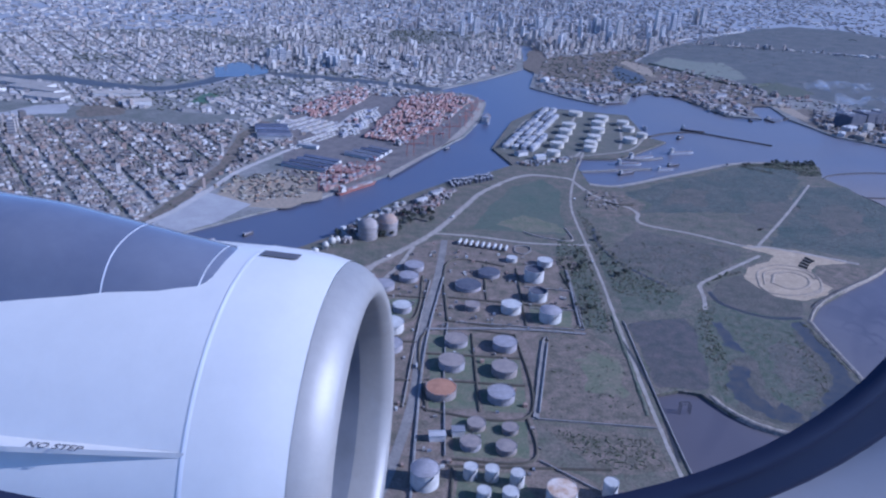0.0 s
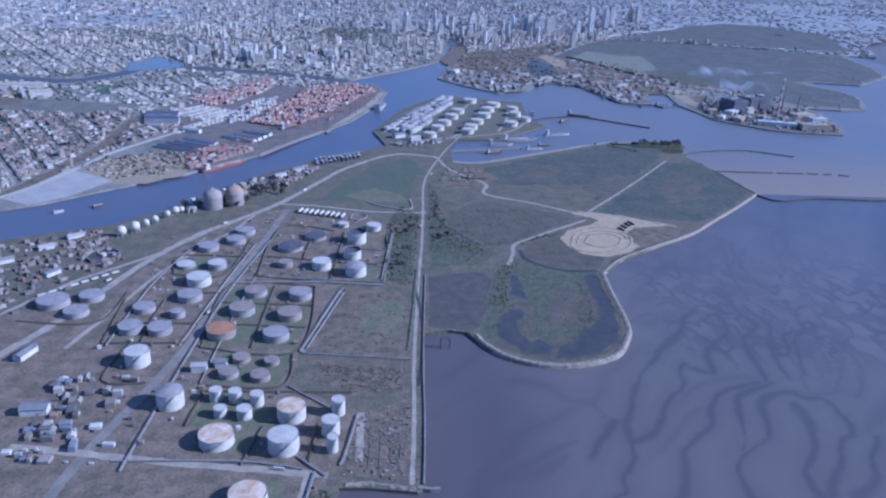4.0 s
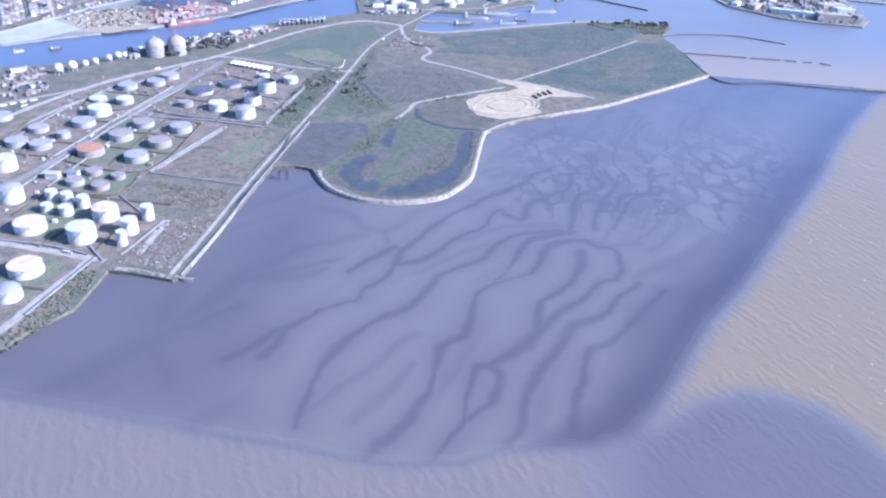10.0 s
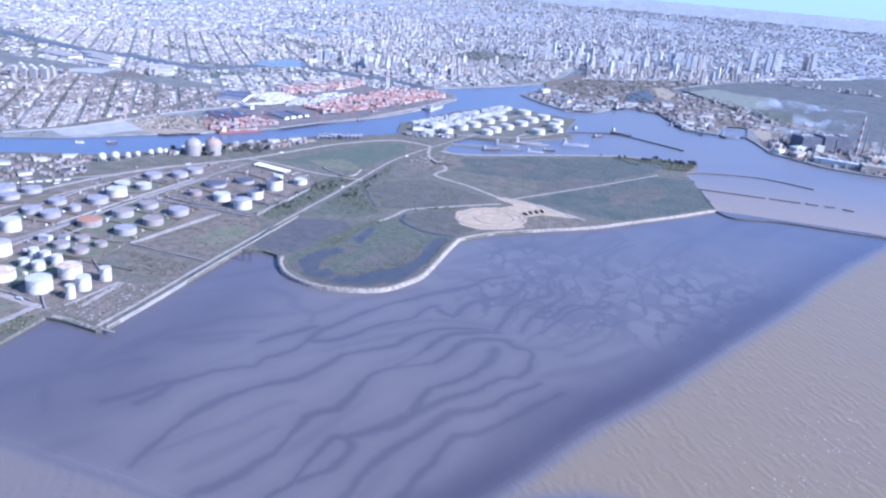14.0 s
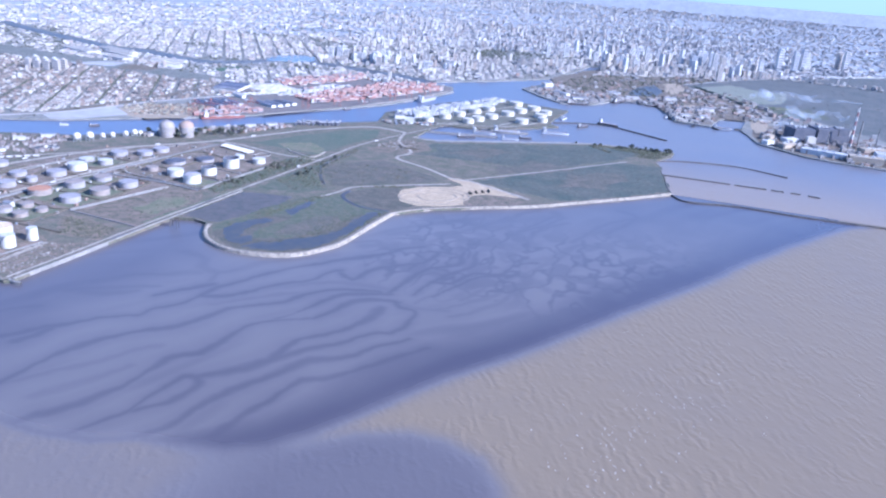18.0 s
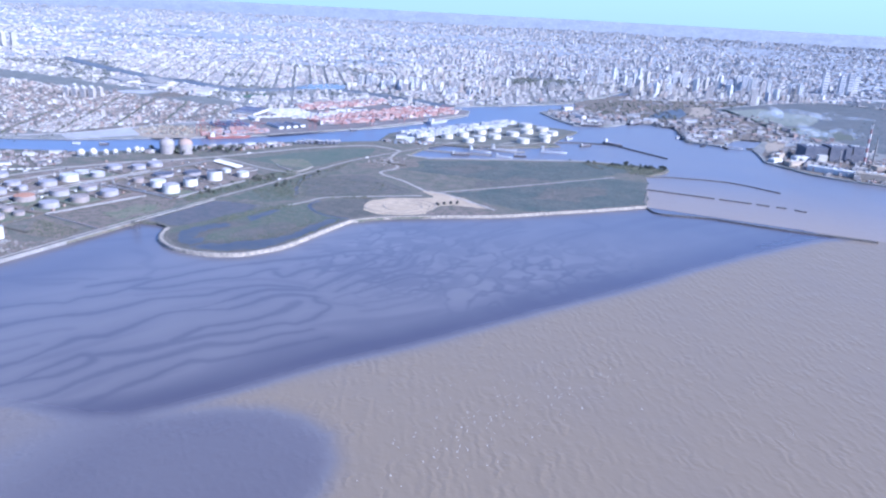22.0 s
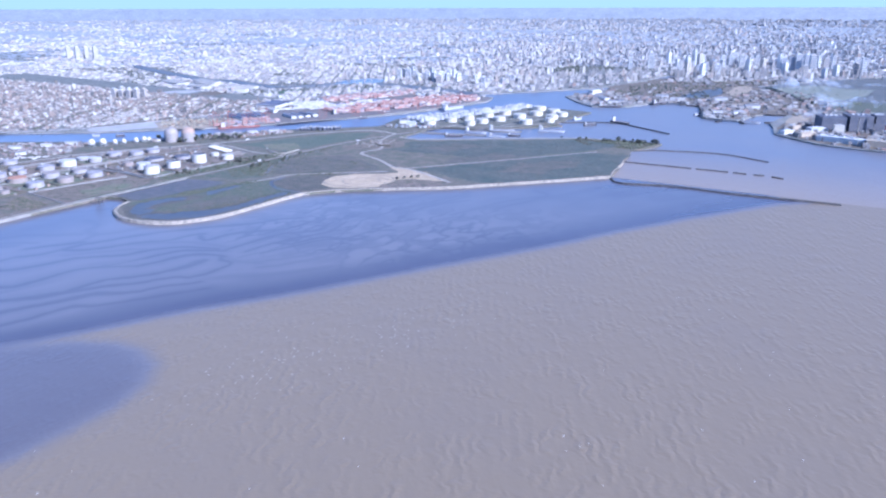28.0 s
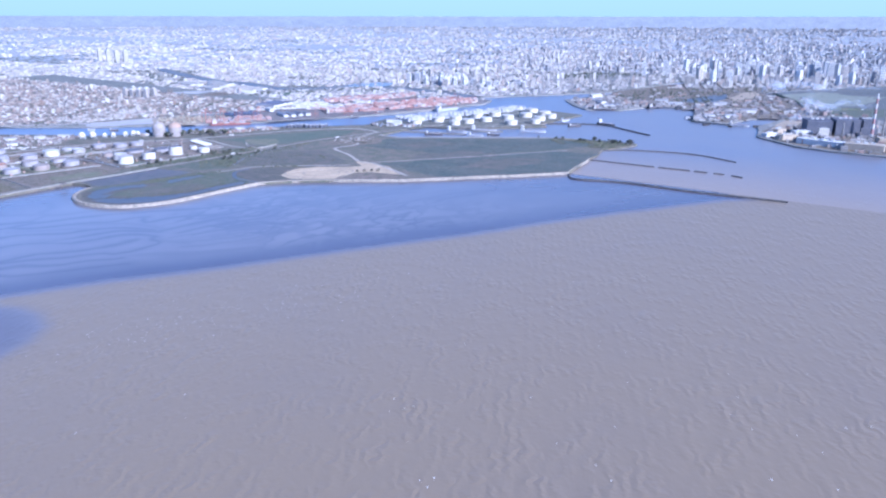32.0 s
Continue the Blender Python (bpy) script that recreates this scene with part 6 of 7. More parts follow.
def stacks(outline, kind, turn, dx, dy, skip, limit):
    xs, ys = [p[0] for p in outline], [p[1] for p in outline]
    mx, my = sum(xs) / len(xs), sum(ys) / len(ys)
    n = 0
    c, s = math.cos(turn), math.sin(turn)
    for i in range(-24, 25):
        for j in range(-50, 51):
            x, y = mx + i * dx * c - j * dy * s, my + i * dx * s + j * dy * c
            if n >= limit or not inside(np.array([x]), np.array([y]), outline)[0] or rng.rand() < skip:
                continue
            k = kind if rng.rand() < 0.9 else rng.randint(3)
            q = rng.randint(3)
            m = pose(x, y, 0.06, 0, 0, math.degrees(turn))
            if (k, q) not in used:
                used.add((k, q))
                KITS[k][q].matrix_world = m
            else:
                copy_thing(KITS[k][q], m)
            n += 1


def container_field(outline, turn, skip, m, label, rows_of=5, tiers=3):
    """Far blocks of containers, past counting: close ranks with lanes between."""
    xs, ys = [p[0] for p in outline], [p[1] for p in outline]
    mx, my = sum(xs) / len(xs), sum(ys) / len(ys)
    c, s = math.cos(turn), math.sin(turn)
    rows = []
    for i in range(-34, 35):
        for j in range(-130, 131):
            u, v = i * (BOX_L + 0.5) + 5.0 * (i // 6), j * (BOX_W + 0.08) + 2.6 * (j // rows_of)
            x, y = mx + u * c - v * s, my + u * s + v * c
            if abs(u) > 200 or rng.rand() < skip or not inside(np.array([x]), np.array([y]), outline)[0]:
                continue
            high = rng.randint(1, tiers + 1)
            if noise.noise(Vector((x * 0.05, y * 0.05, 8.0))) < -0.28:
                continue
            for k in range(high):
                rows.append((x, y, 0.35 + k * (BOX_H + 0.01), BOX_L, BOX_W, BOX_H - 0.3, turn, 0))
    boxes("container_field", rows, m, label, "containers")


M_FIELD_RED = mat("mixed_red_containers", (0.380, 0.220, 0.180), size=8, rough=0.65, island=[(0.341, 0.185, 0.161), (0.406, 0.270, 0.230), (0.266, 0.146, 0.134), (0.397, 0.317, 0.289), (0.494, 0.478, 0.462), (0.319, 0.207, 0.187), (0.211, 0.211, 0.243), (0.382, 0.226, 0.194), (0.290, 0.186, 0.170), (0.230, 0.138, 0.130)])
M_FIELD_PALE = mat("mixed_pale_containers", (0.6, 0.6, 0.6), size=8, rough=0.65, island=[(0.52, 0.49, 0.45), (0.50, 0.48, 0.46), (0.36, 0.35, 0.35), (0.56, 0.52, 0.46), (0.28, 0.27, 0.28), (0.40, 0.31, 0.27)])
stacks([(-100, 764), (-112, 846), (-84, 864), (-46, 870), (-40, 845), (-82, 786)], 0, 1.0, 8.6, 8.4, 0.16, 46)
stacks([(-103, 988), (-104, 1050), (-93, 1140), (-63, 1179), (-53, 1122), (-81, 1010)], 1, 1.15, 9.6, 7.2, 0.12, 95)
container_field([(-195, 1130), (-160, 1215), (-110, 1330), (-84, 1310), (-84, 1240), (-124, 1118), (-150, 1098)], 1.15, 0.16, M_FIELD_RED, "close ranks of red and brown shipping containers behind the terminal")
container_field([(-70, 985), (-60, 1060), (-38, 1160), (-20, 1268), (60, 1312), (98, 1262), (78, 1225), (46, 1110), (0, 1000), (-18, 968)], 1.15, 0.14, M_FIELD_RED, "close ranks of red and brown shipping containers on the terminal")
container_field([(24, 1068), (66, 1180), (88, 1258), (78, 1268), (54, 1180), (14, 1080)], 1.2, 0.2, M_FIELD_PALE, "ranks of pale containers along the quay", tiers=2)


def trailer_row(x, y, n, turn):
    root = tagged(new("trailer_row"), "row of pale box trailers parked end to end", "trailers", "parked trailers")
    root.matrix_world = pose(x, y, 0.06, 0, 0, math.degrees(turn))
    for i in range(n):
        part("trailer", BOX_MESHES[1], root, m=pose((i - n / 2) * (BOX_L + 0.9), 0, 0.0))


for i in range(10):
    trailer_row(-177 + i * 6.6, 1072 - i * 4.2 + (i % 2) * 3, 9 - (i % 3 == 2), 1.05)


def beam(bm, a, b, w):
    a, b = Vector(a), Vector(b)
    d = b - a
    m = Matrix.Translation((a + b) / 2) @ d.to_track_quat("Z", "Y").to_matrix().to_4x4() @ Matrix.Diagonal((w, w, d.length, 1))
    bmesh.ops.create_cube(bm, size=1.0, matrix=m)


def beams(name, rods, w, m):
    bm = bmesh.new()
    for a, b in rods:
        beam(bm, a, b, w)
    return bm_mesh(name, bm, m)


def quay_crane():
    root = tagged(new("quay_crane"), "red steel ship-to-shore gantry crane on the quay", "crane", "quay cranes")
    for x in (-5, 5):
        for y in (-6, 6):
            part("leg", beams("leg", [((x, y, 0), (x, y, 22))], 0.6, M_CRANE), root)
    for rod in (((-5, -6, 9), (5, -6, 9)), ((-5, 6, 9), (5, 6, 9)), ((-5, -6, 22), (-5, 6, 22)), ((5, -6, 22), (5, 6, 22))):
        part("portal_beam", beams("portal_beam", [rod], 0.5, M_CRANE), root)
    part("boom", beams("boom", [((-1, -10, 23), (-1, 24, 23)), ((1, -10, 23), (1, 24, 23)), ((-1, 24, 23), (1, 24, 23)), ((-1, 12, 23), (1, 12, 23))], 0.5, M_CRANE), root)
    part("mast", beams("mast", [((-5, 6, 22), (0, 5, 32)), ((5, 6, 22), (0, 5, 32)), ((0, 5, 32), (0, 22, 23.5)), ((0, 5, 32), (0, -9, 23.5))], 0.5, M_CRANE), root)
    part("machine_house", beams("machine_house", [((0, -8, 25.2), (0, -4, 25.2))], 3.2, M_TANK_WHITE), root)
    return root


crane = quay_crane()
spots = [(-97, 765, 32), (-84, 783, 32), (-68, 806, 32), (-50, 829, 32), (-6, 915, 24), (20, 968, 24), (42, 1012, 24), (68, 1078, 16), (80, 1124, 16), (92, 1185, 8)]
for i, (x, y, w) in enumerate(spots):
    m = pose(x, y, 0.06, 0, 0, -w - 58) @ Matrix.Diagonal((0.72, 0.72, 0.72, 1))
    if i == 0:
        crane.matrix_world = m
    else:
        copy_thing(crane, pose(x, y, 0.06, 0, 0, -w - 58))


# ---- ships ----
M_HULL = mat("dark_hull", (0.05, 0.06, 0.08), (0.09, 0.07, 0.06), 6, rough=0.5, fine=0.2)
M_HULL_RED = mat("red_hull", (0.27, 0.115, 0.095), (0.19, 0.08, 0.07), 6, rough=0.6, fine=0.2)
M_HULL_GREY = mat("grey_hull", (0.42, 0.44, 0.48), (0.30, 0.31, 0.34), 6, rough=0.5, fine=0.2)
M_DECK = mat("ship_deck", (0.28, 0.20, 0.16), (0.20, 0.16, 0.14), 4, rough=0.7, fine=0.2)


def ship(x, y, L, W, turn, hull_m, label, load=0, name="cargo_ship"):
    root = tagged(new(name), label, "ship", "ships in the harbour")
    root.matrix_world = pose(x, y, -2.0, 0, 0, math.degrees(turn))
    out = [(-L / 2, -W / 2 * 0.85), (-L * 0.42, -W / 2), (L * 0.3, -W / 2), (L * 0.42, -W * 0.33), (L / 2, 0), (L * 0.42, W * 0.33), (L * 0.3, W / 2), (-L * 0.42, W / 2), (-L / 2, W / 2 * 0.85)]
    H = 1.2 + W * 0.22
    u = min(1.0, L / 40)
    n = len(out)
    v = [(a * 0.97, b * 0.9, -0.6) for a, b in out] + [(a, b, H) for a, b in out]
    f = [(i, (i + 1) % n, n + (i + 1) % n, n + i) for i in range(n)]
    part("hull", mesh("hull", v, f, hull_m), root)
    part("deck", mesh("deck", [(a * 0.99, b * 0.97, H - 0.3) for a, b in out], [tuple(range(n))], M_DECK), root)
    w = bmesh.new()
    for z, a, b in ((0, L * 0.11, W * 0.8), (2.2 * u, L * 0.09, W * 0.7), (4.2 * u, L * 0.07, W * 0.85)):
        bmesh.ops.create_cube(w, size=1.0, matrix=Matrix.Translation((-L * 0.38, 0, H + z + 0.8 * u)) @ Matrix.Diagonal((a, b, 2.2 * u, 1)))
    part("bridge", bm_mesh("bridge", w, M_TANK_WHITE), root)
    part("funnel", beams("funnel", [((-L * 0.45, 0, H), (-L * 0.45, 0, H + 7 * u))], W * 0.16, hull_m), root)
    part("mast", beams("mast", [((L * 0.36, 0, H), (L * 0.36, 0, H + 6 * u))], 0.3 * u, M_TANK_WHITE), root)
    for i in range(load):
        for j in (-1, 0, 1):
            part("container", BOX_MESHES[0], root, m=pose(-L * 0.22 + i * 8.2, j * 1.6, H))
    for i in range(0 if load else 4):
        h = bmesh.new()
        bmesh.ops.create_cube(h, size=1.0, matrix=Matrix.Translation((-L * 0.2 + i * L * 0.15, 0, H + 0.2)) @ Matrix.Diagonal((L * 0.11, W * 0.6, 1.0, 1)))
        part("hatch", bm_mesh("hatch", h, M_CRANE if hull_m is M_HULL_RED else M_TANK_GREY), root)
    return root


ship(-62, 784, 62, 7, 0.90, M_HULL_RED, "long red cargo ship moored at the terminal", 5)
ship(-16, 978, 40, 9, 1.10, M_HULL, "dark ship moored at the quay", 0)
ship(42, 960, 14, 4, 1.1, M_HULL, "small dark tug lying at the quay", 0, "tug")
ship(108, 1140, 60, 12, 1.42, M_HULL_GREY, "grey ship at the quay of the terminal", 0)
ship(38, 1035, 18, 6, 1.1, M_HULL, "small dark tug lying at the quay", 0, "tug")
ship(275, 921, 34, 7, 0.15, M_HULL_GREY, "pale blue workboat in the dock", 0, "workboat")
ship(365, 988, 40, 7, 0.3, M_HULL_GREY, "pale barge moored off the island", 0, "barge")
ship(300, 955, 40, 6, 0.35, M_HULL_GREY, "grey barge in the dock", 0, "barge")
ship(318, 905, 24, 4, 0.3, M_HULL_GREY, "grey barge moored along the bank", 0, "barge")
ship(262, 880, 26, 5, 0.5, M_HULL, "dark barge moored along the bank", 0, "barge")
ship(392, 1075, 22, 5, 0.9, M_HULL, "dark workboat off the island", 0, "workboat")
ship(352, 1125, 26, 5, 1.4, M_HULL_GREY, "pale barge beside the island", 0, "barge")
ship(470, 1390, 20, 5, 0.2, M_HULL, "dark boat moored at the old docks", 0, "workboat")
ship(505, 1275, 18, 4, 1.4, M_HULL_GREY, "pale boat moored at the old docks", 0, "workboat")
ship(335, 925, 18, 4, 0.3, M_HULL, "small dark boat in the dock", 0, "workboat")
ship(-150, 640, 12, 3.5, 0.9, M_HULL, "small dark boat in the canal", 0, "tug")
ship(-180, 622, 10, 3, 0.8, M_HULL_GREY, "small grey boat in the canal", 0, "tug")
ship(425, 1120, 36, 7, -0.35, M_HULL, "dark dredger lying in the channel", 0, "dredger")
ship(410, 1395, 50, 9, 1.2, M_HULL, "dark ship in the north dock", 0)
ship(345, 1302, 44, 8, 0.4, M_HULL, "dark ship at the north quay", 0)
ship(600, 1226, 30, 7, 0.1, M_HULL_GREY, "grey boat at the north shore", 0, "workboat")
ribbon("dolphin_line", [(345, 1075), (380, 1100), (425, 1112), (470, 1085), (520, 1050)], 3, -1.6, M_DARKROCK, "low dark jetty off the island", "jetty", profile=[(-1.2, -1), (-1.2, 1.2), (1.2, 1.2), (1.2, -1)])
ribbon("finger_jetty", [(212, 937), (262, 945), (300, 945), (330, 960)], 4, -1.6, M_CONCRETE, "concrete jetty in the dock", "jetty", profile=[(-2, -1), (-2, 1.4), (2, 1.4), (2, -1)])
ribbon("finger_jetty", [(205, 880), (250, 892), (300, 905)], 4, -1.6, M_CONCRETE, "concrete jetty in the dock", "jetty", profile=[(-2, -1), (-2, 1.4), (2, 1.4), (2, -1)])


# ---- small tanks, spheres and silos ----
M_SILO = mat("silo_concrete", (0.31, 0.275, 0.255), (0.235, 0.21, 0.20), 6, fine=0.15)
M_LEG = mat("painted_leg", (0.6, 0.6, 0.6), None, 2, rough=0.5)


def lathe_mesh(name, prof, m, n=20, smooth=True):
    v, f = [], []
    for r, z in prof:
        v += [(r * math.cos(2 * math.pi * i / n), r * math.sin(2 * math.pi * i / n), z) for i in range(n)]
    for k in range(len(prof) - 1):
        f += [(k * n + i, k * n + (i + 1) % n, (k + 1) * n + (i + 1) % n, (k + 1) * n + i) for i in range(n)]
    return mesh(name, v, f, m, smooth)


def dome_prof(r, z0, h, steps=7):
    return [(r * math.cos(i / steps * math.pi / 2) + 0.001, z0 + h * math.sin(i / steps * math.pi / 2)) for i in range(steps + 1)]


def gas_sphere(x, y, r):
    root = tagged(new("gas_sphere"), "cream spherical gas tank on short legs", "gas tank", "gas spheres")
    root.location = (x, y, 0.02)
    prof = [(max(0.01, r * math.sin(math.pi * i / 12)), r * 1.35 - r * math.cos(math.pi * i / 12)) for i in range(13)]
    part("vessel", lathe_mesh("vessel", prof, M_CREAM), root)
    for i in range(6):
        a = i * math.pi / 3
        part("leg", beams("leg", [((r * 0.95 * math.cos(a), r * 0.95 * math.sin(a), 0), (r * 0.95 * math.cos(a), r * 0.95 * math.sin(a), r * 1.3))], 0.35, M_LEG), root)


for x, y, r in ((-101, 561, 4.2), (-93, 572, 4.3), (-88, 586, 3.0), (-83, 596, 3.0), (-76, 610, 3.0), (-71, 619, 3.4), (-67, 624, 2.8)):
    gas_sphere(x, y, r)
M_SILO_RUST = mat("rusty_silo_dome", (0.34, 0.235, 0.165), (0.27, 0.22, 0.20), 7, fine=0.25)
for x, y, top, label in ((-41, 640, M_SILO, "tall brownish dome-topped storage silo"), (-23, 653, M_SILO_RUST, "tall brownish storage silo with a rusty dome")):
    root = tagged(new("dome_silo"), label, "silo", "dome silos")
    root.location = (x, y, 0.02)
    part("wall", lathe_mesh("wall", [(9.0, 0), (9.0, 12.6)], M_SILO, 32), root)
    for z in (4.0, 8.2, 12.3):
        part("hoop", lathe_mesh("hoop", [(9.0, z - 0.2), (9.2, z - 0.15), (9.2, z + 0.15), (9.0, z + 0.2)], M_TANK_GREY, 32, False), root)
    part("stair", beams("stair", [((9.3 * math.cos(0.12 * i - 1.2), 9.3 * math.sin(0.12 * i - 1.2), 0.5 + i), (9.3 * math.cos(0.12 * i - 1.08), 9.3 * math.sin(0.12 * i - 1.08), 1.5 + i)) for i in range(12)], 0.5, M_STEEL), root)
    part("dome", lathe_mesh("dome", [(9.1, 12.5)] + dome_prof(9.0, 12.6, 6.6), top, 32), root)
    part("roof_vent", lathe_mesh("roof_vent", [(1.0, 19.2), (1.0, 20.6), (0.01, 20.9)], M_TANK_GREY, 10), root)


def round_works(x, y):
    """A round settling basin with a ring wall, a walkway and a hub."""
    root = tagged(new("round_basin"), "round pale concrete basin with a walkway", "basin")
    root.location = (x, y, 0.06)
    part("ring_wall", lathe_mesh("ring_wall", [(13.0, 0), (13.0, 1.8), (12.3, 1.8), (12.3, 0.4)], M_CONCRETE, 40, False), root)
    part("basin_water", lathe_mesh("basin_water", [(12.3, 0.5), (2.0, 0.5)], M_POND, 40, False), root, "dark water")
    part("hub", lathe_mesh("hub", [(2.2, 0), (2.2, 2.6), (0.05, 3.0)], M_CREAM, 16, False), root)
    part("walkway", beams("walkway", [((0, 0, 2.2), (12.8, 3.0, 2.2))], 0.9, M_STEEL), root)


round_works(-101, 517)


def bullet_kit():
    root = tagged(new("pressure_tank"), "white lying gas tank with domed ends on two saddles", "gas tank", "lying gas tanks")
    r, L, z = 1.25, 4.6, 2.0
    ends = [(0.02, -L - 1.0), (0.62, -L - 0.85), (1.05, -L - 0.45), (r, -L), (r, L), (1.05, L + 0.45), (0.62, L + 0.85), (0.02, L + 1.0)]
    part("vessel", lathe_mesh("vessel", ends, M_TANK_WHITE, 18), root, m=pose(0, 0, z, 90, 0, 0))
    for y in (-2.2, 2.2):
        part("saddle", beams("saddle", [((-1.1, y, 0.7), (1.1, y, 0.7))], 1.4, M_CONCRETE), root)
    part("top_pipe", beams("top_pipe", [((0, -2.5, z + r + 0.3), (0, 2.5, z + r + 0.3))], 0.3, M_STEEL), root)
    return root


bullet = bullet_kit()
for i in range(9):
    m = pose(44 + i * 5.2, 634 - i * 1.5, 0.06, 0, 0, -16)
    if i == 0:
        bullet.matrix_world = m
    else:
        copy_thing(bullet, m)


def small_tank_kit(r, h, look_m, label, group, roof_m=None):
    root = tagged(new("small_tank"), label, "tank", group)
    part("shell", lathe_mesh("shell", [(r, 0), (r, h)], look_m, 16, False), root)
    part("roof", lathe_mesh("roof", [(r * 1.02, h - 0.05), (r * 1.02, h + 0.1), (0.05, h + r * 0.28)], roof_m or look_m, 16, False), root)
    part("top_rail", lathe_mesh("top_rail", [(r * 1.0, h + 0.5), (r * 1.0, h + 0.65)], M_STEEL, 16, False), root)
    return root


M_SILVER = mat("aluminium_paint", (0.48, 0.48, 0.50), (0.36, 0.36, 0.38), 5, rough=0.4, metal=0.3, fine=0.1)
kit_s = [small_tank_kit(3.6, 5.5, M_SILVER, "small silvery upright tank in close rows", "silver tanks of the island"), small_tank_kit(4.6, 5, M_TANK_WHITE, "small white upright tank in close rows", "silver tanks of the island")]
first = [True, True]
for i in range(34):
    for j in range(6):
        x, y = 122 + i * 2.9 + j * 11.0, 975 + i * 7.6 - j * 4.4
        if not inside(np.array([x]), np.array([y]), [(115, 955), (160, 1120), (215, 1225), (232, 1220), (222, 1160), (196, 1075), (172, 995), (160, 950)])[0] or rng.rand() < 0.12:
            continue
        q = int(rng.rand() < 0.35)
        m = pose(x + rng.uniform(-0.6, 0.6), y + rng.uniform(-0.6, 0.6), 0.06)
        if first[q]:
            kit_s[q].matrix_world, first[q] = m, False
        else:
            copy_thing(kit_s[q], m).scale = (1, 1, rng.uniform(0.75, 1.2))
kit_c = small_tank_kit(1.9, 2.6, M_TANK_DARK, "small dark tank with a white top beside the canal", "canal bank tanks", M_TANK_WHITE)
k0 = True
for i in range(5):
    for j in range(11):
        x, y = 44 + j * 4.6 - i * 1.6, 797 + j * 3.2 + i * 7.0
        if rng.rand() < 0.12 or not inside(np.array([x]), np.array([y]), [(34, 797), (40, 812), (80, 844), (98, 862), (104, 846), (76, 806), (56, 786)])[0]:
            continue
        m = pose(x + rng.uniform(-0.5, 0.5), y + rng.uniform(-0.5, 0.5), 0.06)
        if k0:
            kit_c.matrix_world, k0 = m, False
        else:
            copy_thing(kit_c, m).scale = (1, 1, rng.uniform(1.0, 2.0))


# ---- power plant ----
M_DARKBLOCK = mat("dark_boiler_house", (0.085, 0.09, 0.115), (0.13, 0.13, 0.15), 10, fine=0.2)
M_BRICK = mat("ochre_brick_hall", (0.40, 0.34, 0.26), (0.30, 0.25, 0.20), 8, fine=0.15)
M_RED = mat("red_band_paint", (0.34, 0.20, 0.19), None, 4)


def block(name, x, y, a, b, h, turn, m, label, levels=1):
    root = tagged(new(name), label, "industrial building", "power plant")
    root.matrix_world = pose(x, y, 0.05, 0, 0, math.degrees(turn))
    for i in range(levels):
        w = bmesh.new()
        s = 1 - 0.22 * i
        bmesh.ops.create_cube(w, size=1.0, matrix=Matrix.Translation(((i % 2) * a * 0.05, 0, h * (i + 0.5))) @ Matrix.Diagonal((a * s, b * s, h, 1)))
        part("storey" if i else "hall", bm_mesh("hall", w, m), root)
    for i in range(3):
        w = bmesh.new()
        bmesh.ops.create_cube(w, size=1.0, matrix=Matrix.Translation((a * (i - 1) * 0.2, b * 0.1, h * levels + 0.8)) @ Matrix.Diagonal((a * 0.1, b * 0.2, 1.6, 1)))
        part("roof_vent", bm_mesh("roof_vent", w, M_SHED_WALL), root)


for q in (("boiler_house", 714, 1200, 34, 34, 20, 0.4, M_DARKBLOCK, "broad dark boiler house", 1), ("boiler_house", 748, 1214, 32, 32, 22, 0.4, M_DARKBLOCK, "tall dark boiler house", 1), ("boiler_house", 774, 1228, 22, 30, 11, 0.4, M_DARKBLOCK, "tall dark boiler house", 2), ("pump_house", 728, 1168, 13, 8, 12, 0.3, M_CREAM, "small cream hall before the boiler houses", 1),
          ("turbine_hall", 738, 1088, 60, 14, 7, -0.25, M_SHED_WALL, "long pale turbine hall beside the quay", 1), ("turbine_hall", 790, 1072, 44, 18, 9, 0.0, M_BRICK, "ochre brick turbine hall beside the quay", 1),
          ("switch_house", 824, 1126, 26, 18, 8, 0.1, M_SHED_WALL, "grey switch house with roof vents", 1), ("workshop", 690, 1120, 26, 14, 6, 0.9, M_BRICK, "low brick workshop beside the shore", 1), ("workshop", 665, 1130, 20, 10, 5, 1.0, M_SHED_WALL, "low grey workshop of the plant", 1),
          ("workshop", 700, 1170, 24, 16, 6, 0.6, M_SHED_WALL, "low grey workshop of the plant", 1), ("workshop", 815, 1160, 40, 18, 7, 0.4, M_BRICK, "long ochre brick hall of the plant", 1), ("workshop", 668, 1175, 22, 12, 6, 1.2, M_BRICK, "low brick hall by the shore", 1)):
    block(*q)


def chimney(x, y, r, h, banded):
    root = tagged(new("chimney"), "tall red and white banded chimney" if banded else "tall pale concrete chimney", "chimney", "power plant")
    root.location = (x, y, 0.05)
    n = 9
    for i in range(n):
        r0, r1 = r * (1 - 0.45 * i / n), r * (1 - 0.45 * (i + 1) / n)
        m = (M_RED if i % 2 else M_TANK_WHITE) if banded else M_CONCRETE
        part("shaft_band", lathe_mesh("shaft_band", [(r0, h * i / n), (r1, h * (i + 1) / n)], m, 16), root)
    part("rim", lathe_mesh("rim", [(r * 0.56, h), (r * 0.6, h), (r * 0.6, h + 0.8), (r * 0.45, h + 0.8), (r * 0.45, h - 2)], M_DARKROCK, 16), root)


chimney(786, 1185, 2.2, 62, True)
chimney(752, 1170, 1.3, 22, False)
chimney(798, 1196, 1.6, 40, False)
chimney(822, 1190, 1.6, 28, False)


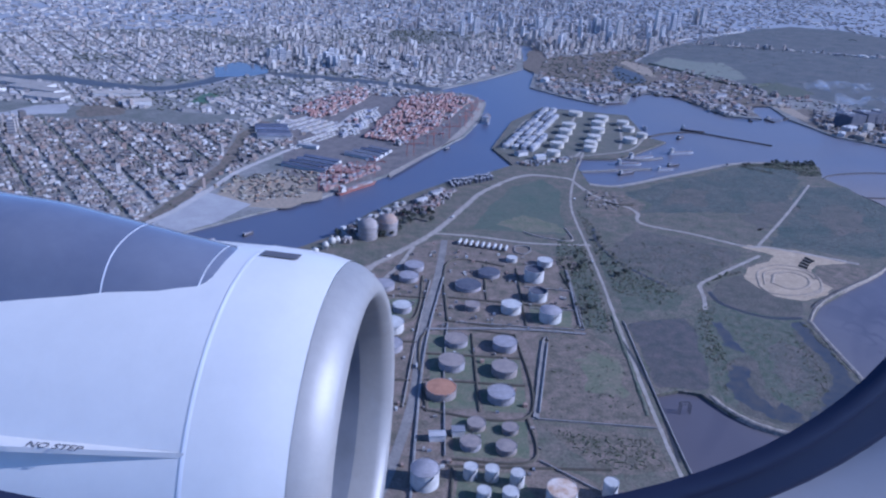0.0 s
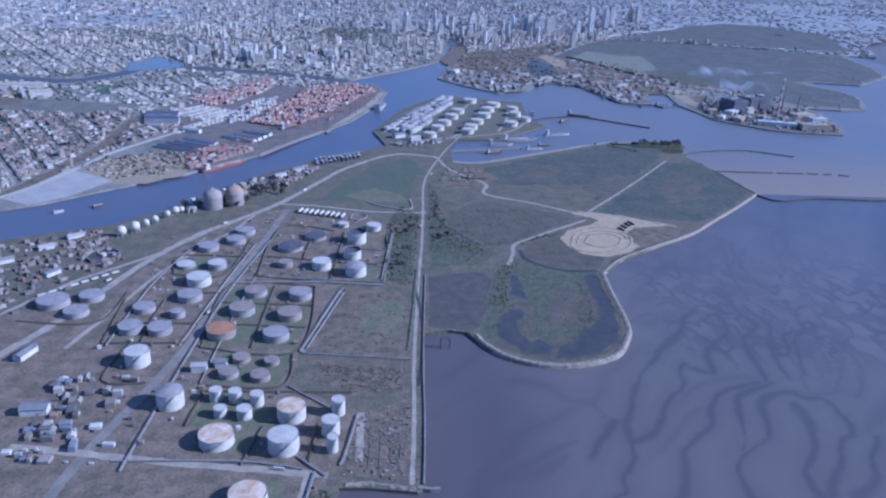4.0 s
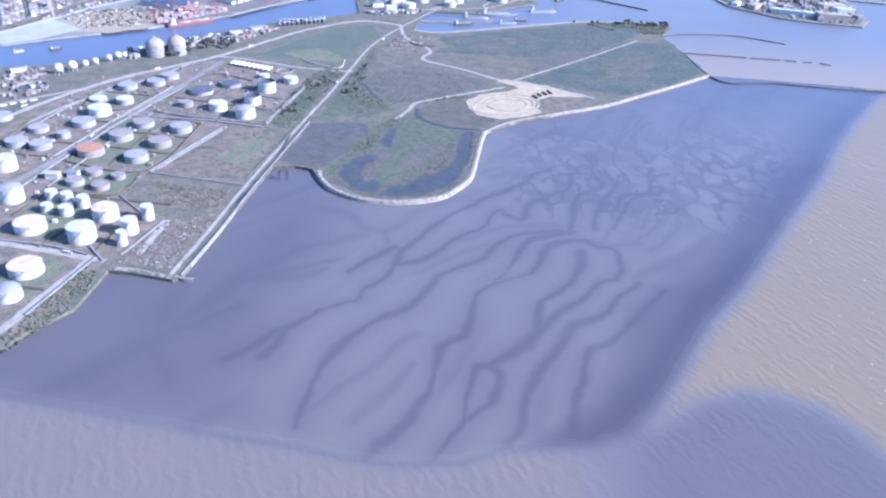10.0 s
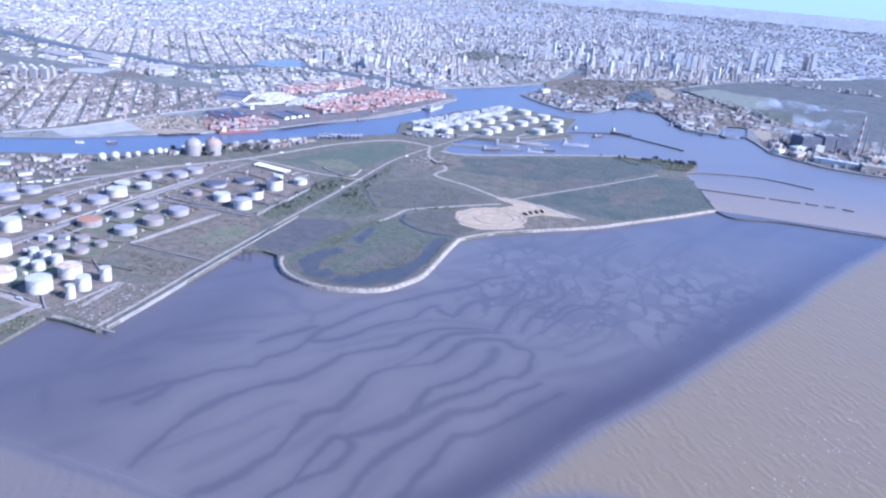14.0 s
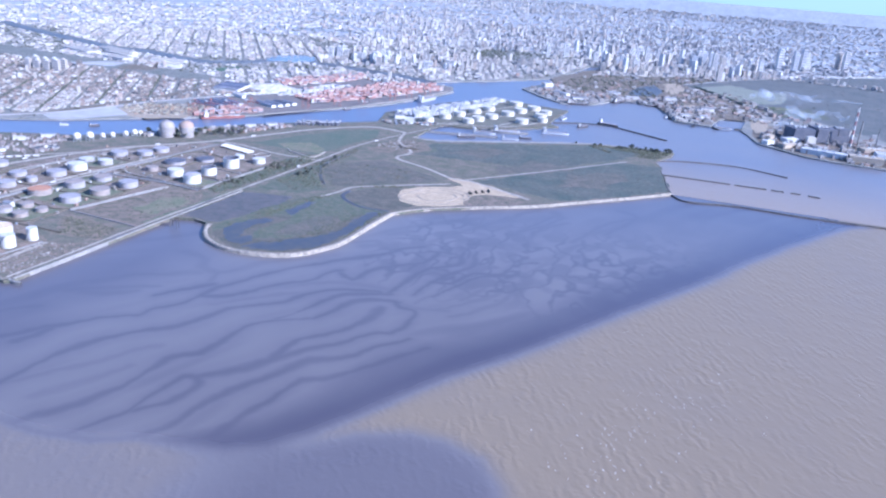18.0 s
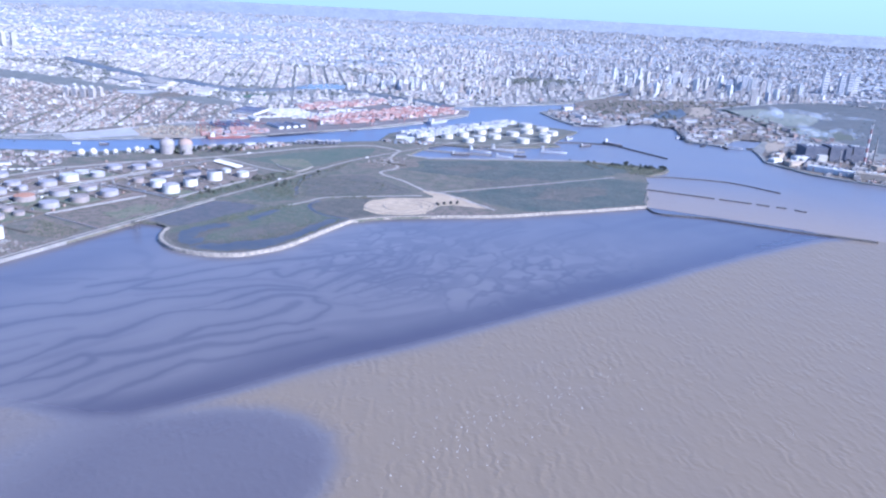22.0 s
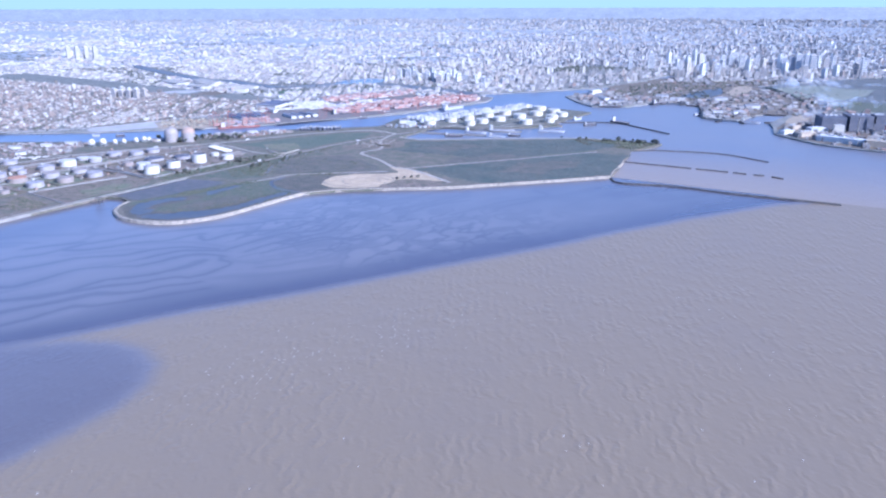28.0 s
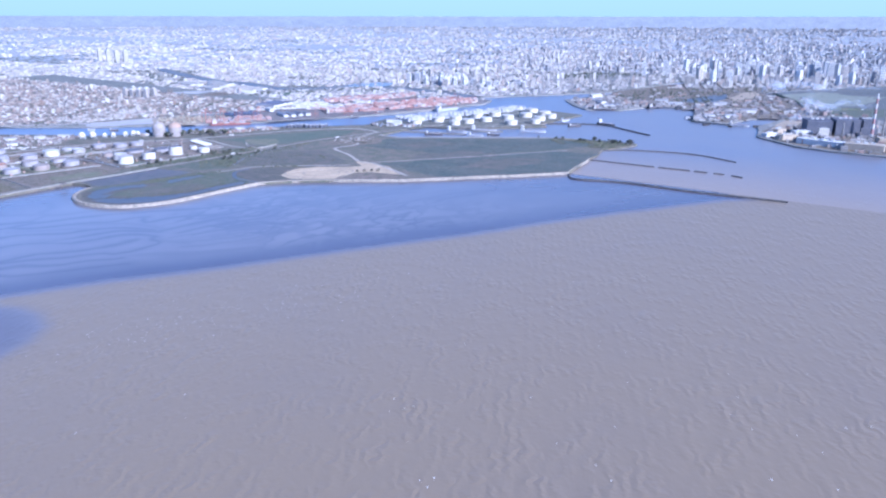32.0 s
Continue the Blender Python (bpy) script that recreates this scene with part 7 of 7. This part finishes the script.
# ---- bunds, pipes and piers of the tank farm ----
M_PIPE = mat("pipe_rack", (0.27, 0.26, 0.25), (0.17, 0.16, 0.155), 3, rough=0.5, fine=0.3)
BUND = [(-1.0, 0), (-0.35, 0.9), (0.35, 0.9), (1.0, 0)]
for s in ([(12, 372), (12, 466), (76, 466)], [(76, 466), (74, 370), (12, 372)], [(44, 372), (45, 466)], [(12, 405), (75, 401)], [(12, 437), (76, 434)], [(25, 328), (70, 328), (72, 366)],
          [(28, 484), (122, 478), (128, 575)], [(28, 484), (32, 590), (80, 585)], [(86, 480), (90, 582)], [(30, 522), (122, 510)], [(60, 520), (62, 585)], [(-36, 484), (2, 484), (10, 560)],
          [(-36, 484), (-40, 520), (12, 520)], [(-26, 452), (6, 452)], [(-52, 404), (2, 404)], [(-50, 376), (0, 378)], [(-52, 376), (-58, 440)], [(-30, 404), (-30, 440)], [(-28, 378), (-30, 404)],
          [(24, 322), (112, 322)], [(24, 288), (26, 322)], [(60, 255), (66, 288)], [(96, 290), (94, 258)], [(50, 215), (88, 214)], [(-118, 404), (-66, 404), (-60, 452)], [(-10, 330), (-36, 332), (-34, 376)]):
    ribbon("earth_bund", s, 2, 0.06, M_BUND, "low dark earth bund between tanks", "bund", profile=BUND, wobble=0.1, step=6)
for s, w in (([(2, 250), (8, 391), (14, 467), (27, 558)], 1.6), ([(12, 470), (75, 474), (128, 470)], 2.2), ([(80, 372), (98, 456)], 1.2), ([(-4, 258), (60, 258), (92, 252)], 1.2), ([(126, 480), (133, 580)], 1.4),
             ([(98, 250), (97, 240), (92, 190)], 1.6), ([(110, 256), (112, 262), (117, 300)], 1.6), ([(22, 330), (24, 420), (28, 480)], 1.0), ([(-48, 372), (-46, 470), (-30, 560)], 1.2), ([(104, 247), (88, 262)], 1.4)):
    ribbon("pipe_rack", s, w, 0.1, M_PIPE, "low rack of pale pipes", "pipes", profile=[(-w / 2, 0.3), (-w / 2, 0.9), (-w / 6, 1.1), (w / 6, 1.1), (w / 2, 0.9), (w / 2, 0.3)], step=6)
WALL = [(-0.45, 0), (-0.35, 1.0), (0.35, 1.0), (0.45, 0)]
for s in ([(128, 476), (134, 575)], [(84, 478), (128, 476)], [(92, 545), (131, 540)], [(92, 508), (130, 506)], [(76, 368), (95, 459), (99, 459)], [(80, 366), (76, 368)], [(78, 366), (148, 360)],
          [(34, 482), (84, 478)], [(-2, 374), (6, 466), (16, 552)], [(104, 303), (74, 328)]):
    ribbon("bund_wall", s, 1, 0.06, M_CONCRETE, "low pale concrete bund wall", "wall", profile=WALL, step=20)
ribbon("pier", [(150, 240), (156, 238.6), (161, 239)], 2, -0.2, M_CONCRETE, "short concrete pier at the corner of the wall", "pier", profile=[(-0.9, -2), (-0.9, 0.3), (0.9, 0.3), (0.9, -2)])
ribbon("debris_bank", [(114, 241), (125, 242), (138, 240), (149, 238)], 5, 0.05, M_RIPRAP, "pale rubble heaped on the quay", "rubble", profile=[(-1.4, 0), (-0.6, 0.6), (0.5, 0.4), (1.4, 0)], wobble=0.7, step=1.5)
root = tagged(new("river_hoist"), "dark steel frame standing in the mud", "hoist")
root.location = (171, 380, -1.2)
for x in (-3, 3):
    for y in (-1.5, 1.5):
        part("post", beams("post", [((x, y, -1), (x, y, 6))], 0.45, M_DARKROCK), root)
part("crossbeam", beams("crossbeam", [((-3, -1.5, 6), (3, -1.5, 6)), ((-3, 1.5, 6), (3, 1.5, 6)), ((-3, -1.5, 6), (-3, 1.5, 6)), ((3, -1.5, 6), (3, 1.5, 6))], 0.4, M_DARKROCK), root)


# ---- lorries on the terminal road ----
def lorry_kit():
    root = tagged(new("lorry"), "white lorry parked beside the terminal road", "lorry", "parked lorries")
    for name, x0, x1, h, m in (("trailer", -7.0, 4.2, 3.6, M_TANK_WHITE), ("cab", 4.7, 7.0, 3.0, M_BOX_PALE)):
        bm = bmesh.new()
        bmesh.ops.create_cube(bm, size=1.0, matrix=Matrix.Translation(((x0 + x1) / 2, 0, h / 2 + 0.7)) @ Matrix.Diagonal((x1 - x0, 2.5, h - 0.9, 1)))
        part(name, bm_mesh(name, bm, m), root)
    for x in (-5.5, -4.2, 5.4):
        for y in (-1.0, 1.0):
            part("wheel", lathe_mesh("wheel", [(0.01, -0.2), (0.5, -0.2), (0.5, 0.2), (0.01, 0.2)], M_DARKROCK, 10), root, m=pose(x, y, 0.5, 90, 0, 0))
    return root


lorry = lorry_kit()
k = 0
for row in range(3):
    for i in range(14):
        if rng.rand() < 0.25:
            continue
        m = pose(-168 + i * 4.4 + row * 7, 925 + i * 8.0 - row * 4, 0.07, 0, 0, 57 + rng.normal(0, 2))
        if k == 0:
            lorry.matrix_world = m @ Matrix.Diagonal((0.5, 0.55, 0.55, 1))
        else:
            copy_thing(lorry, m).scale = (0.5, 0.55, 0.55)
        k += 1
for x, y, w in ((160, 600, 88), (176, 770, 70), (-20, 597, 55), (40, 700, 65), (-80, 470, 66), (80, 252, -5), (6, 420, 88)):
    copy_thing(lorry, pose(x, y, 0.2, 0, 0, w)).scale = (0.4, 0.45, 0.45)
for i in range(8):
    copy_thing(lorry, pose(-80 - 5.4 * i, 484 - 5.9 * i, 0.2, 0, 0, 48)).scale = (0.42, 0.5, 0.5)


# ---- foam flecks on the river ----
M_FOAM = mat("foam", (0.6, 0.57, 0.52), None, 2, rough=0.9)
v, f = [], []
for i in range(240):
    if i < 120:
        q = rng.rand()
        x, y = 531 + 55 * q + rng.normal(0, 12), 190 + 115 * q + rng.normal(0, 20)
    else:
        x, y = rng.uniform(500, 900), rng.uniform(20, 420)
        if x - 0.55 * y < 330:
            continue
    a = 2.1 + rng.normal(0, 0.3)
    L, w = rng.uniform(0.25, 0.9), rng.uniform(0.12, 0.3)
    c, s = math.cos(a), math.sin(a)
    b = len(v)
    v += [(x + u * c - t * s, y + u * s + t * c, -1.93) for u, t in ((-L, 0), (-L * 0.3, -w), (L * 0.6, -w * 0.7), (L, 0), (L * 0.3, w), (-L * 0.5, w * 0.8))]
    f.append(tuple(range(b, b + 6)))
tagged(new("foam", mesh("foam", v, f, M_FOAM)), "white foam flecks on the brown water", "foam", kind="stuff")


# ---- thin smoke drifting from the chimneys ----
M_SMOKE = bpy.data.materials.new("thin_smoke")
M_SMOKE.use_nodes = True
sn, sl = M_SMOKE.node_tree.nodes, M_SMOKE.node_tree.links
sm, tr, df = sn.new("ShaderNodeMixShader"), sn.new("ShaderNodeBsdfTransparent"), sn.new("ShaderNodeBsdfDiffuse")
df.inputs["Color"].default_value = (0.74, 0.78, 0.84, 1)
wisp = sn.new("ShaderNodeTexNoise")
wisp.inputs["Scale"].default_value, wisp.inputs["Detail"].default_value = 0.045, 3.0
at_place = sn.new("ShaderNodeNewGeometry")
sl.new(at_place.outputs["Position"], wisp.inputs["Vector"])
thin = sn.new("ShaderNodeMapRange")
thin.inputs[1].default_value, thin.inputs[2].default_value, thin.inputs[4].default_value = 0.36, 0.74, 0.20
sl.new(wisp.outputs["Fac"], thin.inputs[0])
sl.new(thin.outputs[0], sm.inputs[0])
sl.new(tr.outputs[0], sm.inputs[1])
sl.new(df.outputs[0], sm.inputs[2])
sl.new(sm.outputs[0], sn["Material Output"].inputs["Surface"])
for x0, y0, z0, reach, count in ((786, 1185, 66, 150, 24), (798, 1196, 42, 110, 16)):
    bm = bmesh.new()
    for i in range(count):
        q = (i / (count - 1)) ** 1.1
        r = 1.6 + 9.0 * q * rng.uniform(0.6, 1.3)
        m = Matrix.Translation((x0 - reach * q + rng.normal(0, 2 * q + 0.1), y0 + 20 * q + rng.normal(0, 9 * q), z0 + 2 + 5 * math.sin(q * 2.4) - 14 * q + rng.normal(0, 0.3 + 6.0 * q))) @ Matrix.Rotation(rng.normal(0, 0.3), 4, "Y") @ Matrix.Diagonal((r * 1.5, r, r * 0.6, 1))
        bmesh.ops.create_icosphere(bm, subdivisions=3, radius=1.0, matrix=m)
    tagged(new("smoke", bm_mesh("smoke", bm, M_SMOKE, True)), "thin pale smoke drifting from the chimney", "smoke", kind="stuff")


# ---- the aeroplane's engine and cabin window, as they stand at the start of the flight ----
M_COWL = mat("white_cowl_paint", (0.66, 0.64, 0.60), (0.60, 0.585, 0.55), 1.2, rough=0.3, fine=0.03, spec=0.5)
M_LIP = mat("bare_metal_lip", (0.30, 0.29, 0.275), (0.25, 0.24, 0.23), 0.6, rough=0.5, metal=0.2, fine=0.06)
M_DUCT = mat("inlet_duct", (0.22, 0.23, 0.26), (0.16, 0.17, 0.19), 0.6, rough=0.5)
M_NAVY = mat("dark_blue_gloss_paint", (0.115, 0.125, 0.17), (0.15, 0.16, 0.20), 0.8, rough=0.16, fine=0.05, spec=0.6)
M_SEAM = mat("pale_sealant", (0.8, 0.8, 0.8), None, 1)
M_INK = mat("dark_marking", (0.12, 0.12, 0.14), None, 1)
M_SEAL = mat("dark_rubber_seal", (0.018, 0.022, 0.045), (0.03, 0.035, 0.06), 0.1, rough=0.4)
M_TRIM = mat("grey_cabin_panel", (0.36, 0.34, 0.34), (0.30, 0.29, 0.29), 0.1, rough=0.7)
STAND = aim((0.0, 0.0, 263.3), -2.61, -23.02, 3.07)
AXIS_WAY = Vector((0.985, -0.07, 0.085)).normalized()
UP_WAY = (Vector((0, 1, 0.42)) - AXIS_WAY * Vector((0, 1, 0.42)).dot(AXIS_WAY)).normalized()
SIDE_WAY = UP_WAY.cross(AXIS_WAY)
NOSE = Matrix.Translation((-0.50, -1.33, -5.0)) @ Matrix((AXIS_WAY, SIDE_WAY, UP_WAY)).transposed().to_4x4()


def engine():
    """A turbofan cowling: x ahead along its axis, z up, the lip's front at 0."""
    root = tagged(new("jet_engine"), "white jet engine cowling with bare metal lip and blue pylon", "jet engine")
    root.matrix_world = STAND @ NOSE
    n = 96

    def turn(name, prof, m, close=False):
        v, f = [], []
        for s, r in prof:
            v += [(s, r * math.cos(2 * math.pi * i / n), r * math.sin(2 * math.pi * i / n)) for i in range(n)]
        for k in range(len(prof) - 1):
            f += [(k * n + i, (k + 1) * n + i, (k + 1) * n + (i + 1) % n, k * n + (i + 1) % n) for i in range(n)]
        if close:
            f.append(tuple((len(prof) - 1) * n + i for i in range(n)))
        return mesh(name, v, f, m, True)

    lip = [(-0.20, 1.235), (-0.15, 1.215), (-0.09, 1.175), (-0.03, 1.115), (0.0, 1.06), (-0.02, 1.015), (-0.10, 0.985), (-0.26, 0.96)]
    part("inlet_lip", turn("inlet_lip", lip, M_LIP), root, "bare metal inlet lip")
    part("inlet_cowl", turn("inlet_cowl", [(-0.202, 1.238), (-0.35, 1.272), (-0.5, 1.292), (-0.72, 1.304)], M_COWL), root)
    part("fan_cowl", turn("fan_cowl", [(-0.735, 1.303), (-1.4, 1.315), (-2.2, 1.31), (-3.0, 1.26), (-3.9, 1.12)], M_COWL), root)
    part("seam", turn("seam", [(-0.715, 1.305), (-0.727, 1.3068), (-0.74, 1.3055)], M_SEAM), root, "pale seam between cowls")
    part("inlet_duct", turn("inlet_duct", [(-0.26, 0.96), (-0.6, 0.96), (-1.1, 0.97), (-1.3, 0.97), (-1.3, 0.2)], M_DUCT, True), root, "dark inlet duct")
    for i in range(22):
        a = i * 2 * math.pi / 22
        c, s = math.cos(a), math.sin(a)
        v = [(-1.1, 0.22 * c, 0.22 * s), (-1.25, 0.95 * c - 0.02 * s, 0.95 * s + 0.02 * c), (-1.05, 0.95 * math.cos(a + 0.22), 0.95 * math.sin(a + 0.22)), (-1.0, 0.22 * math.cos(a + 0.5), 0.22 * math.sin(a + 0.5))]
        part("fan_blade", mesh("fan_blade", v, [(0, 1, 2, 3)], M_DUCT), root)
    part("spinner", turn("spinner", [(-0.7, 0.01), (-0.8, 0.1), (-0.95, 0.18), (-1.05, 0.23)], M_DUCT), root)
    # pylon fairing: a ridge growing backwards on top
    v, f = [], []
    secs = [(-0.72, 0.26, -0.05), (-0.92, 0.36, 0.05), (-1.45, 0.46, 0.16), (-2.0, 0.56, 0.27), (-2.6, 0.58, 0.34), (-4.2, 0.60, 0.36)]
    m = 14
    for s, w, h in secs:
        for j in range(m + 1):
            u = -1 + 2 * j / m
            base = 1.30 - 0.02 * max(0, -s - 2.0) ** 2
            v.append((s, w * u, math.sqrt(max(0.1, base ** 2 - (w * u) ** 2)) - 0.02 + h * max(0.0, 1 - u ** 4)))
    for i in range(len(secs) - 1):
        for j in range(m):
            k = i * (m + 1) + j
            f.append((k, k + 1, k + m + 2, k + m + 1))
    pylon = part("pylon_fairing", mesh("pylon_fairing", v, f, M_NAVY, True), root, "glossy dark blue pylon fairing")
    for i in (1, 2):
        s, w, h = secs[i]
        v = []
        for j in range(m + 1):
            q = Vector(mesh_point(secs, i, j, m))
            v += [q + Vector((0.005, 0, 0.006)), q + Vector((-0.005, 0, 0.006))]
        part("seam", mesh("seam", v, [(2 * j, 2 * j + 1, 2 * j + 3, 2 * j + 2) for j in range(m)], M_SEAM), pylon)
    # strake on the near side with its marking
    foot = lambda s, d, r=1.306: Vector((s, r * math.sin(radians(d)), r * math.cos(radians(d))))
    out = Vector((0, math.sin(radians(-80)), math.cos(radians(-80))))
    q = [foot(-0.72, -57), foot(-1.6, -57) + out * 0.10, foot(-2.6, -57) + out * 0.13, foot(-2.6, -57)]
    up = Vector((0, out.z, -out.y))
    v = [p + up * 0.015 for p in q] + [p - up * 0.015 for p in q]
    strake = part("strake", mesh("strake", v, [(0, 1, 2, 3), (7, 6, 5, 4), (0, 4, 5, 1), (1, 5, 6, 2), (2, 6, 7, 3), (3, 7, 4, 0)], M_COWL), root, "white strake fin")
    text = bpy.data.curves.new("marking", "FONT")
    text.body = "NO STEP"
    text.size = 0.075
    text.extrude = 0.001
    text.materials.append(M_INK)
    t = new("marking", text)
    t.parent = strake
    t.matrix_local = Matrix.Translation(foot(-1.52, -57) + out * 0.085 + up * 0.018) @ Matrix((Vector((1, 0, 0)), -out, up)).transposed().to_4x4()
    # vent slot in the cowl
    v = []
    for s in (-0.46, -0.70):
        for ang in (0.17, 0.085):
            r = 1.298 + (0.012 if s < -0.5 else 0.0)
            v.append((s, r * math.sin(ang), r * math.cos(ang)))
    v = [v[0], v[1], v[3], v[2]]
    part("vent_slot", mesh("vent_slot", v, [(0, 1, 2, 3)], M_INK), root, "dark vent slot")


def mesh_point(secs, i, j, m):
    s, w, h = secs[i]
    u = -1 + 2 * j / m
    base = 1.30 - 0.02 * max(0, -s - 2.0) ** 2
    return s, w * u, math.sqrt(max(0.1, base ** 2 - (w * u) ** 2)) - 0.02 + h * max(0.0, 1 - u ** 4)


engine()


def cabin_window():
    """An oval window opening seen from inside: rubber seal and the panel round it."""
    root = tagged(new("cabin_window"), "oval aeroplane window with a dark seal in a grey panel", "window")
    d = 0.20
    k = d / 1322.5
    root.matrix_world = STAND @ Matrix.Translation(((560 - 784) * k, (441 - 140) * k, -d))
    n = 96

    def ring(name, rows, m):
        v, f = [], []
        for a, b, z in rows:
            for i in range(n):
                c, s = math.cos(2 * math.pi * i / n), math.sin(2 * math.pi * i / n)
                v.append((a * k * math.copysign(abs(c) ** 0.77, c), b * k * math.copysign(abs(s) ** 0.77, s), z))
        for q in range(len(rows) - 1):
            f += [(q * n + i, q * n + (i + 1) % n, (q + 1) * n + (i + 1) % n, (q + 1) * n + i) for i in range(n)]
        return mesh(name, v, f, m, True)

    part("seal", ring("seal", [(1165, 778, -0.0012), (1172, 786, 0.0), (1190, 812, 0.002), (1215, 815, -0.002), (1250, 835, 0.003), (1280, 850, 0.0)], M_SEAL), root, "dark rubber seal")
    part("panel", ring("panel", [(1280, 850, 0.0), (1330, 900, 0.006), (1500, 1150, 0.008), (1900, 1500, 0.008)], M_TRIM), root, "grey cabin panel")


cabin_window()
